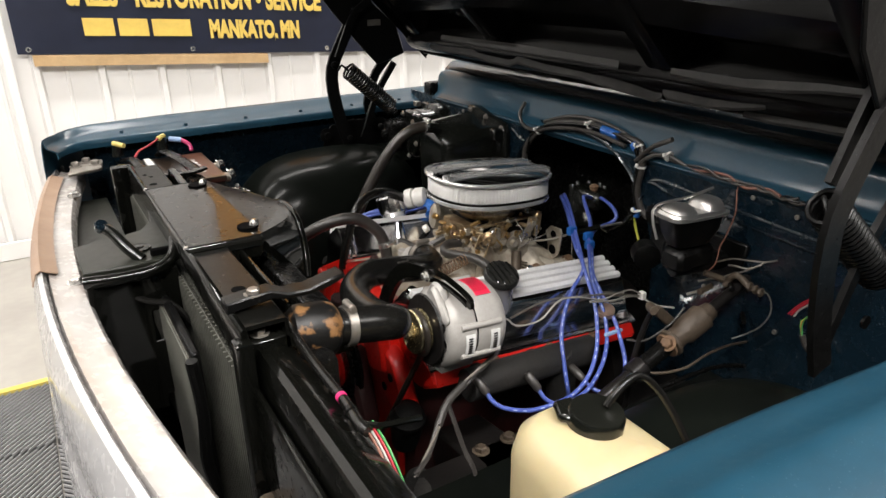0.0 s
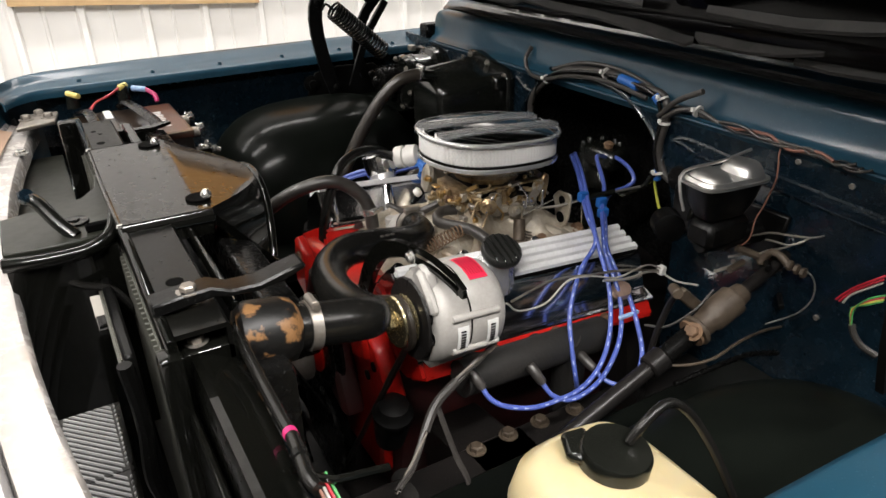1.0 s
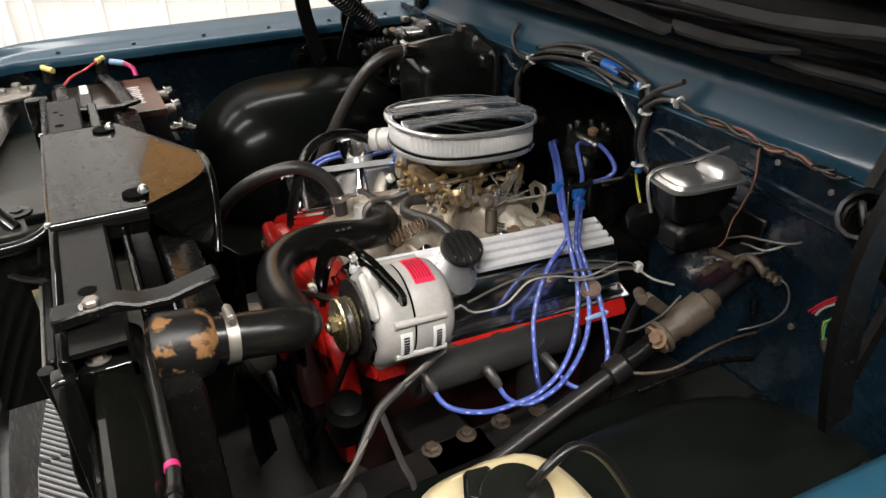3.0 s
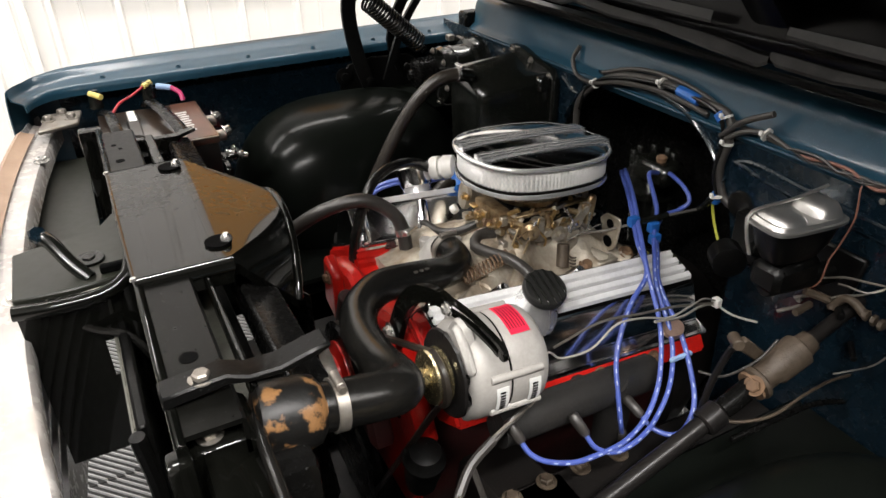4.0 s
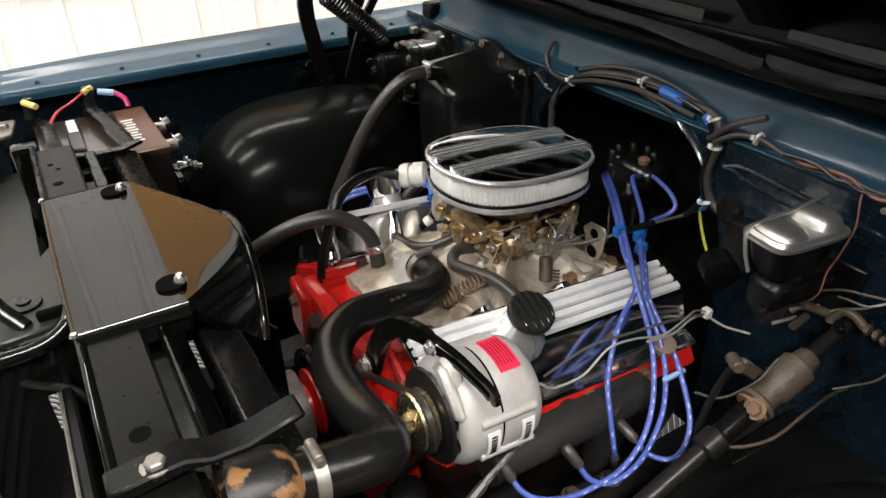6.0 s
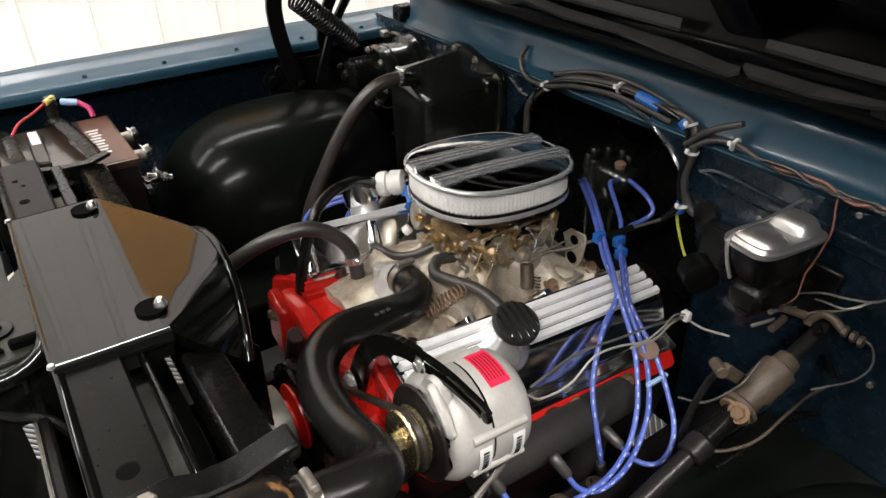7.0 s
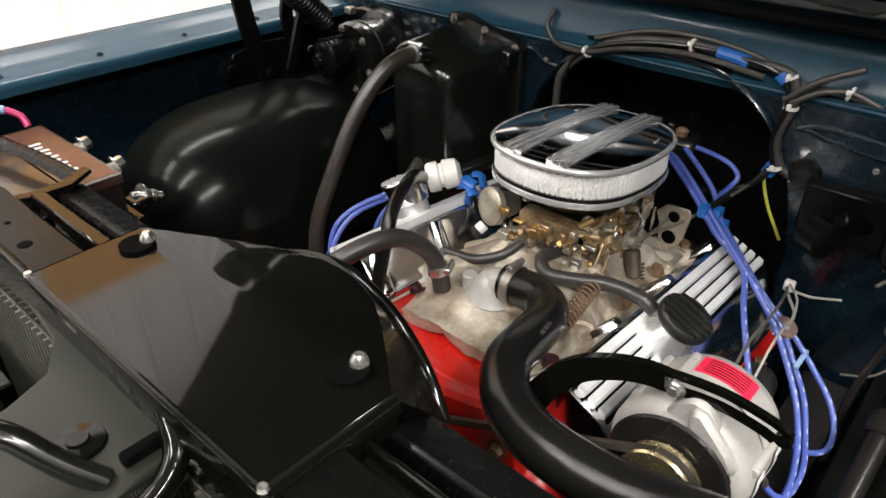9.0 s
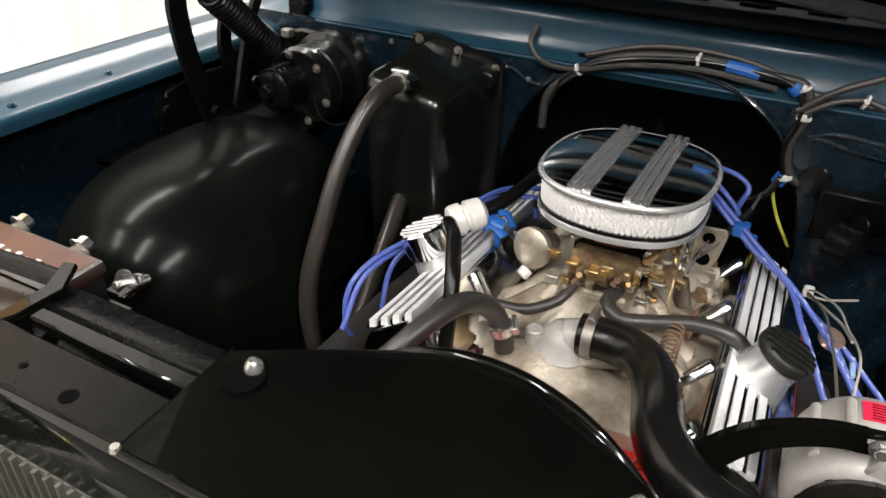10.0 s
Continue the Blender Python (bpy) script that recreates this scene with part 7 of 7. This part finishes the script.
D = Vector((1.095, 1.06, 0.985))
dist = holder("distributor", "black distributor cap in the firewall recess", "distributor", D - Vector((0, 0, 0.15)))
part("body", lathe(D - Vector((0, 0, 0.16)), (0, 0, 1), [(0, 0.03), (0.10, 0.035), (0.105, 0.052), (0.14, 0.052), (0.16, 0.045), (0.165, 0.02)], 28), M["plastic"], dist)
for i in range(8):
    k = radians(45 * i)
    p = D + Vector((0.036 * math.cos(k), 0.036 * math.sin(k), 0))
    part("tower", rod(p, p + Vector((0, 0, 0.028)), 0.009, 0.007, 10), M["plastic"], dist)
part("coil", box((1.02, 0.955, 0.99), (1.07, 1.035, 1.03), 0.008), M["plastic"], dist)
part("red_tip", lathe((1.04, 0.985, 1.03), (0, 0, 1), [(0, 0.008), (0.008, 0.010), (0.012, 0.005)], 10), M["rust"], dist)

TOP = [(0.965, 1.00, 1.022), (0.925, 0.955, 1.043), (0.912, 0.925, 1.030), (0.898, 0.895, 1.012), (0.885, 0.872, 0.998), (0.872, 0.846, 0.982)]
TOP2 = [(1.015, 0.965, 1.022), (0.975, 0.945, 1.036), (0.954, 0.908, 1.019), (0.943, 0.886, 1.003), (0.922, 0.866, 0.985), (0.892, 0.828, 0.965)]
TOP3 = [(1.040, 0.975, 1.016), (1.028, 0.945, 1.022), (1.010, 0.898, 1.022), (1.004, 0.878, 1.008), (0.990, 0.882, 0.995), (0.957, 0.884, 0.990), (0.930, 0.868, 0.978), (0.898, 0.828, 0.962)]
PLUG = [
    TOP + [(0.852, 0.800, 0.960), (0.808, 0.777, 0.939), (0.774, 0.755, 0.915), (0.750, 0.734, 0.885), (0.736, 0.710, 0.855), (0.730, 0.690, 0.814), (0.745, 0.698, 0.775)],
    [(x + 0.004, y - 0.004, z + 0.004) for x, y, z in TOP] + [(0.850, 0.792, 0.957), (0.833, 0.744, 0.915), (0.810, 0.709, 0.879), (0.784, 0.684, 0.853), (0.751, 0.666, 0.832), (0.710, 0.655, 0.821), (0.669, 0.652, 0.821), (0.625, 0.654, 0.824), (0.587, 0.664, 0.835), (0.569, 0.678, 0.846), (0.562, 0.696, 0.864)],
    TOP2 + [(0.861, 0.786, 0.944), (0.846, 0.735, 0.903), (0.832, 0.708, 0.872), (0.802, 0.680, 0.849), (0.762, 0.660, 0.827), (0.725, 0.649, 0.819), (0.687, 0.649, 0.815), (0.660, 0.659, 0.828), (0.651, 0.678, 0.849)],
    TOP3 + [(0.871, 0.794, 0.947), (0.866, 0.765, 0.922), (0.862, 0.732, 0.899), (0.850, 0.696, 0.872), (0.829, 0.657, 0.843), (0.807, 0.640, 0.822), (0.783, 0.639, 0.809), (0.763, 0.659, 0.811), (0.756, 0.688, 0.825)],
]
PW = 0.0037
for i, p in enumerate(PLUG):
    w = wire("plug_lead", p, PW, M["bluewire"], "blue silicone spark plug lead with white printing", "cable", 10, 0.006, "plug leads")
    line = curve_points(p, 0.004)
    # printing: short pale dashes along the lead
    b = bmesh.new()
    eye_side = Vector((-0.55, -0.65, 0.5)).normalized()
    for k in range(int(len(line) * 0.40), int(len(line) * 0.93), 4):
        if (k // 4) % 9 == 8:
            continue
        c, ax = line[k], (line[k + 1] - line[k]).normalized()
        up = (eye_side - ax * eye_side.dot(ax)).normalized()
        sd = ax.cross(up)
        q = c + up * (PW + 0.00005)
        vs = [b.verts.new(q + ax * e * 0.0030 + sd * f * 0.0009) for e, f in ((-1, -1), (1, -1), (1, 1), (-1, 1))]
        b.faces.new(vs)
    ob = part("printing", b, M["print"], w, "white printing too small to read", 0, 0.0003)
    tagged(ob, kind="stuff")
    end, ax = Vector(p[-1]), (Vector(p[-1]) - Vector(p[-2])).normalized()
    part("boot", lathe(end - ax * 0.01, ax, [(0, 0.0055), (0.004, 0.0072), (0.03, 0.0080), (0.034, 0.005)], 12), M["hosegrey"], w, "grey plug boot")
for p in ([(0.90, 1.12, 0.985), (0.87, 1.165, 0.995), (0.83, 1.19, 1.0), (0.78, 1.215, 0.99), (0.70, 1.245, 0.975), (0.62, 1.275, 0.955), (0.57, 1.28, 0.90)],
          [(0.735, 1.215, 0.985), (0.66, 1.262, 0.975), (0.605, 1.285, 0.95), (0.585, 1.285, 0.90), (0.60, 1.275, 0.85)],
          [(0.90, 1.115, 0.970), (0.88, 1.165, 0.975), (0.84, 1.20, 0.980), (0.76, 1.235, 0.97), (0.68, 1.27, 0.94), (0.65, 1.275, 0.86)]):
    wire("plug_lead", p, PW, M["bluewire"], "blue silicone spark plug lead on the far bank", "cable", 10, 0.006, "plug leads")
for x, y, z in ((0.887, 0.876, 1.003), (0.922, 0.868, 0.987), (0.916, 0.856, 0.974)):
    tagged(part("lead_separator", box((x - 0.009, y - 0.006, z - 0.008), (x + 0.009, y + 0.006, z + 0.008), 0.003, 2), M["bluetape"]), "small blue plug lead clip", "clip")
tagged(part("lead_ring", lathe((0.851, 0.733, 0.906), (0.25, 0.35, -1), [(0, 0.0135), (0, 0.0152), (0.010, 0.0152), (0.010, 0.0135)], 24), M["copper"]), "copper-coloured ring round the plug leads", "ring")
tagged(part("lead_separator", box((0.822, 0.700, 0.873), (0.862, 0.706, 0.879), 0.001), M["bluecon"]), "pale blue plug lead comb", "clip")

wl = holder("sensor_wires", "pale loose wires beside the valve cover", "wire", (0.75, 0.72, 0.92))
part("strand", tube([(0.600, 0.715, 0.955), (0.618, 0.716, 0.962), (0.640, 0.718, 0.942), (0.690, 0.72, 0.937), (0.728, 0.72, 0.962), (0.775, 0.722, 0.955), (0.83, 0.725, 0.935), (0.88, 0.735, 0.93), (0.93, 0.755, 0.915), (0.972, 0.765, 0.892)], 0.0015, 8), M["whitewire"], wl)
part("strand", tube([(0.640, 0.735, 0.948), (0.72, 0.742, 0.955), (0.80, 0.745, 0.94), (0.87, 0.75, 0.925), (0.94, 0.76, 0.90), (0.975, 0.767, 0.886)], 0.0018, 6), M["dullsteel"], wl)
part("strand", tube([(0.80, 0.722, 0.94), (0.86, 0.73, 0.922), (0.92, 0.752, 0.905), (0.97, 0.765, 0.885), (0.985, 0.74, 0.875), (0.99, 0.70, 0.885)], 0.0020, 6), M["whitewire"], wl)
part("tie", box((0.968, 0.758, 0.880), (0.980, 0.772, 0.896), 0.002), M["tie"], wl)

hz = holder("wiring_harness", "dusty grey wiring harness tied along the firewall", "harness", (1.03, 0.95, 1.15))
part("main_sleeve", tube([(1.018, 1.199, 1.030), (1.016, 1.193, 1.085), (1.018, 1.150, 1.128), (1.018, 1.085, 1.160), (1.020, 0.985, 1.172), (1.020, 0.905, 1.165), (1.020, 0.850, 1.160), (1.018, 0.836, 1.125), (1.021, 0.846, 1.072), (1.024, 0.830, 1.028), (1.030, 0.810, 1.02)], 0.0066, 12), M["loom"], hz)
part("strand", tube([(1.034, 1.226, 1.180), (1.024, 1.232, 1.155), (1.016, 1.205, 1.132), (1.010, 1.150, 1.132), (1.010, 1.08, 1.150), (1.010, 1.0, 1.160), (1.012, 0.94, 1.158), (1.014, 0.88, 1.150)], 0.0042, 8), M["loom"], hz)
part("strand", tube([(1.028, 1.145, 1.150), (1.026, 1.06, 1.176), (1.026, 0.98, 1.182), (1.026, 0.90, 1.172), (1.024, 0.84, 1.150), (1.020, 0.78, 1.148), (1.026, 0.755, 1.142)], 0.0040, 8), M["loom"], hz)
part("strand", tube([(1.014, 0.846, 1.120), (1.012, 0.81, 1.146), (1.016, 0.78, 1.153), (1.020, 0.765, 1.150), (1.026, 0.735, 1.138)], 0.0042, 8), M["loom"], hz)
part("strand", tube([(1.012, 0.848, 1.128), (1.008, 0.81, 1.162), (1.010, 0.765, 1.186)], 0.0046, 8), M["loom"], hz)
part("strand", tube([(1.016, 1.190, 1.070), (1.012, 1.168, 1.118), (1.010, 1.11, 1.150), (1.012, 1.02, 1.168), (1.013, 0.93, 1.170), (1.012, 0.86, 1.158), (1.011, 0.842, 1.12), (1.014, 0.850, 1.07), (1.018, 0.84, 1.03)], 0.0032, 8), M["rubber"], hz)
part("conduit", tube([(1.016, 0.842, 1.030), (1.008, 0.86, 1.0), (1.02, 0.91, 0.965), (1.05, 0.96, 0.95)], 0.0060, 8, 0.003, ribs=0.0010), M["plastic"], hz, "ribbed black conduit")
part("strand", tube([(1.020, 0.842, 1.032), (1.024, 0.848, 1.006), (1.025, 0.832, 0.965), (1.026, 0.806, 0.922)], 0.0024, 6), M["yellowwire"], hz, "yellow-green wire")
part("grommet", lathe((1.027, 0.80, 1.03), (-1, 0, 0), [(0, 0.022), (0.006, 0.020), (0.008, 0.012)], 20), M["rubber"], hz)
for y, z, ax in ((1.150, 1.130, (0, 1, -0.6)), (0.985, 1.172, (0, 1, 0.05)), (0.848, 1.156, (0, 0.6, 1)), (0.838, 1.118, (0, 0, 1)), (0.775, 1.152, (0, 1, 0.3)), (0.838, 1.030, (0, 0.3, 1))):
    a, s, u = frame_of(ax)
    c = Vector((1.017, y, z))
    tz = part("cable_tie", lathe(c - a * 0.0022, a, [(0, 0.0084), (0, 0.0097), (0.0038, 0.0097), (0.0038, 0.0084)], 20), M["tie"], hz, "white cable tie")
    part("tie_head", box(c + Vector((-0.015, -0.003, 0.001)), c + Vector((-0.010, 0.003, 0.008)), 0.001), M["tie"], tz)
part("tape", tube([(1.017, 0.948, 1.170), (1.017, 0.925, 1.168), (1.018, 0.905, 1.164)], 0.0086, 9), M["bluetape"], hz, "blue tape wrap")
part("tape", tube([(1.016, 0.862, 1.158), (1.016, 0.852, 1.150)], 0.0086, 9), M["bluetape"], hz, "blue tape wrap")
part("tape", tube([(1.022, 0.840, 1.032), (1.021, 0.846, 1.018)], 0.0095, 10), M["bluetape"], hz, "blue tape wrap")
wire("loose_wire", [(1.026, 0.628, 1.142), (1.019, 0.627, 1.128), (1.016, 0.622, 1.105), (1.013, 0.620, 1.086), (1.004, 0.624, 1.050), (0.996, 0.627, 1.030), (0.986, 0.624, 1.002), (0.980, 0.635, 0.985)], 0.0013, M["brownwire"], "thin brown wire down the firewall")
# tangle of old wires along the cowl seam
tw = holder("wire_tangle", "tangle of dusty brown wires along the cowl seam", "wires", (1.02, 0.62, 1.135))
rw = random.Random(31)
for i in range(7):
    y0, y1 = 0.735 - 0.02 * rw.random(), 0.500 + 0.05 * rw.random()
    if i > 3:
        y0, y1 = 0.62, 0.49 + 0.04 * rw.random()
    n = 9
    part("strand", tube([(1.017 - 0.006 * rw.random(), y0 + (y1 - y0) * k / n, 1.1385 + 0.006 * (y0 + (y1 - y0) * k / n - 0.5) / 0.2 + rw.uniform(-0.006, 0.006)) for k in range(n + 1)], rw.choice((0.0013, 0.0017, 0.0024)), 6, 0.01), M[("loom", "grease", "oldrubber", "brownwire", "loom", "grease", "oldrubber")[i]], tw)
part("clip", box((1.012, 0.621, 1.136), (1.024, 0.633, 1.143), 0.002), M["whitewire"], tw, "pale clip")
wire("brake_pipe", [(0.795, 0.590, 0.871), (0.825, 0.573, 0.869), (0.867, 0.563, 0.870), (0.920, 0.564, 0.878), (0.984, 0.570, 0.872), (1.047, 0.571, 0.862), (1.095, 0.585, 0.863), (1.130, 0.611, 0.879), (1.144, 0.642, 0.890)], 0.0023, M["greyrust"], "thin bent steel pipe below the steering coupling", "pipe")
wire("vapour_hose", [(0.817, 0.580, 0.835), (0.907, 0.575, 0.838), (0.976, 0.575, 0.830), (1.048, 0.560, 0.816), (1.138, 0.521, 0.815)], 0.0042, M["satin"], "thin black hose along the liner", "hose")
wire("sender_lead", [(0.829, 0.658, 0.887), (0.838, 0.626, 0.899), (0.864, 0.603, 0.931), (0.893, 0.601, 0.955)], 0.0020, M["hosegrey"], "thin grey lead to the steering lever")
cl2 = holder("clutch_wires", "frayed red, green and white wires near the hinge", "wire", (0.97, 0.40, 1.0))
for k, m in enumerate(("redwire", "redwire", "whitewire")):
    d = 0.005 * k
    part("strand", tube([(1.012, 0.444, 1.016 - d), (0.998, 0.452, 1.009 - d), (0.995, 0.470, 0.990 - d), (0.992, 0.485 - d, 0.967)], 0.0016, 6), M[m], cl2)
for k, m in enumerate(("greenwire", "redwire", "yellowwire", "greenwire")):
    d = 0.003 * k
    part("strand", tube([(1.010, 0.436, 0.992 - d), (0.996, 0.448, 0.985 - d), (0.993, 0.460 + 0.4 * d, 0.964), (0.993, 0.457, 0.938)], 0.0013, 6), M[m], cl2)
part("sleeve", tube([(0.993, 0.457, 0.942), (0.994, 0.452, 0.930), (0.997, 0.440, 0.917), (1.006, 0.423, 0.908)], 0.0046, 8), M["hosegrey"], cl2)
for y, z in ((0.521, 0.908), (0.635, 0.978), (0.669, 0.933)):
    part("screw", hexbolt((1.0275, y, z), (-1, 0, 0), 0.0045, 0.004, False), M["dullsteel"], truck)

# loom along the support's near end, with its open end of coloured wires
lm = holder("front_loom", "black taped wiring loom with coloured wire ends", "harness", (0.26, 0.45, 1.08))
part("sleeve", tube([(0.262, 0.66, 1.10), (0.247, 0.62, 1.098), (0.245, 0.56, 1.092), (0.244, 0.50, 1.092), (0.243, 0.465, 1.094), (0.238, 0.42, 1.098), (0.240, 0.405, 1.098)], 0.0055, 12), M["rubber"], lm)
part("pink_tape", tube([(0.2433, 0.475, 1.0935), (0.243, 0.469, 1.094)], 0.0059, 10), M["pinkcon"], lm)
part("band", tube([(0.241, 0.447, 1.0955), (0.240, 0.440, 1.096)], 0.0068, 10), M["satin"], lm)
part("bare_cable", tube([(0.240, 0.420, 1.098), (0.252, 0.405, 1.10), (0.272, 0.400, 1.10), (0.290, 0.398, 1.098)], 0.0030, 8), M["gloss"], lm)
for k, m in enumerate(("brownwire", "whitewire", "redwire", "greenwire")):
    part("strand", tube([(0.240 + 0.003 * k, 0.415, 1.100), (0.243 + 0.003 * k, 0.388, 1.085), (0.247 + 0.003 * k, 0.362, 1.05), (0.250 + 0.003 * k, 0.345, 1.01)], 0.0012, 6), M[m], lm)
wrap = holder("alternator_harness", "grey taped wires hanging below the alternator", "harness", (0.56, 0.66, 0.8))
HARN = [(0.593, 0.699, 0.933), (0.579, 0.690, 0.922), (0.548, 0.680, 0.916), (0.511, 0.672, 0.903), (0.475, 0.661, 0.890), (0.449, 0.644, 0.871), (0.419, 0.620, 0.852), (0.388, 0.602, 0.840)]
for k, (m, r) in enumerate((("loom", 0.0030), ("hosegrey", 0.0026), ("dustbeige", 0.0020), ("loom", 0.0022))):
    part("strand", tube([(x + 0.0035 * math.cos(1.9 * i + 1.6 * k), y, z + 0.0035 * math.sin(1.9 * i + 1.6 * k)) for i, (x, y, z) in enumerate(HARN)], r, 8), M[m], wrap)
part("tape_wrap", tube(HARN[3:6], 0.0062, 8), M["hosegrey"], wrap, "grey tape round the wires")
part("loose_end", tube([HARN[4], (0.490, 0.640, 0.815), (0.500, 0.625, 0.775), (0.492, 0.615, 0.73)], 0.0055, 7, flat=0.5), M["loom"], wrap)
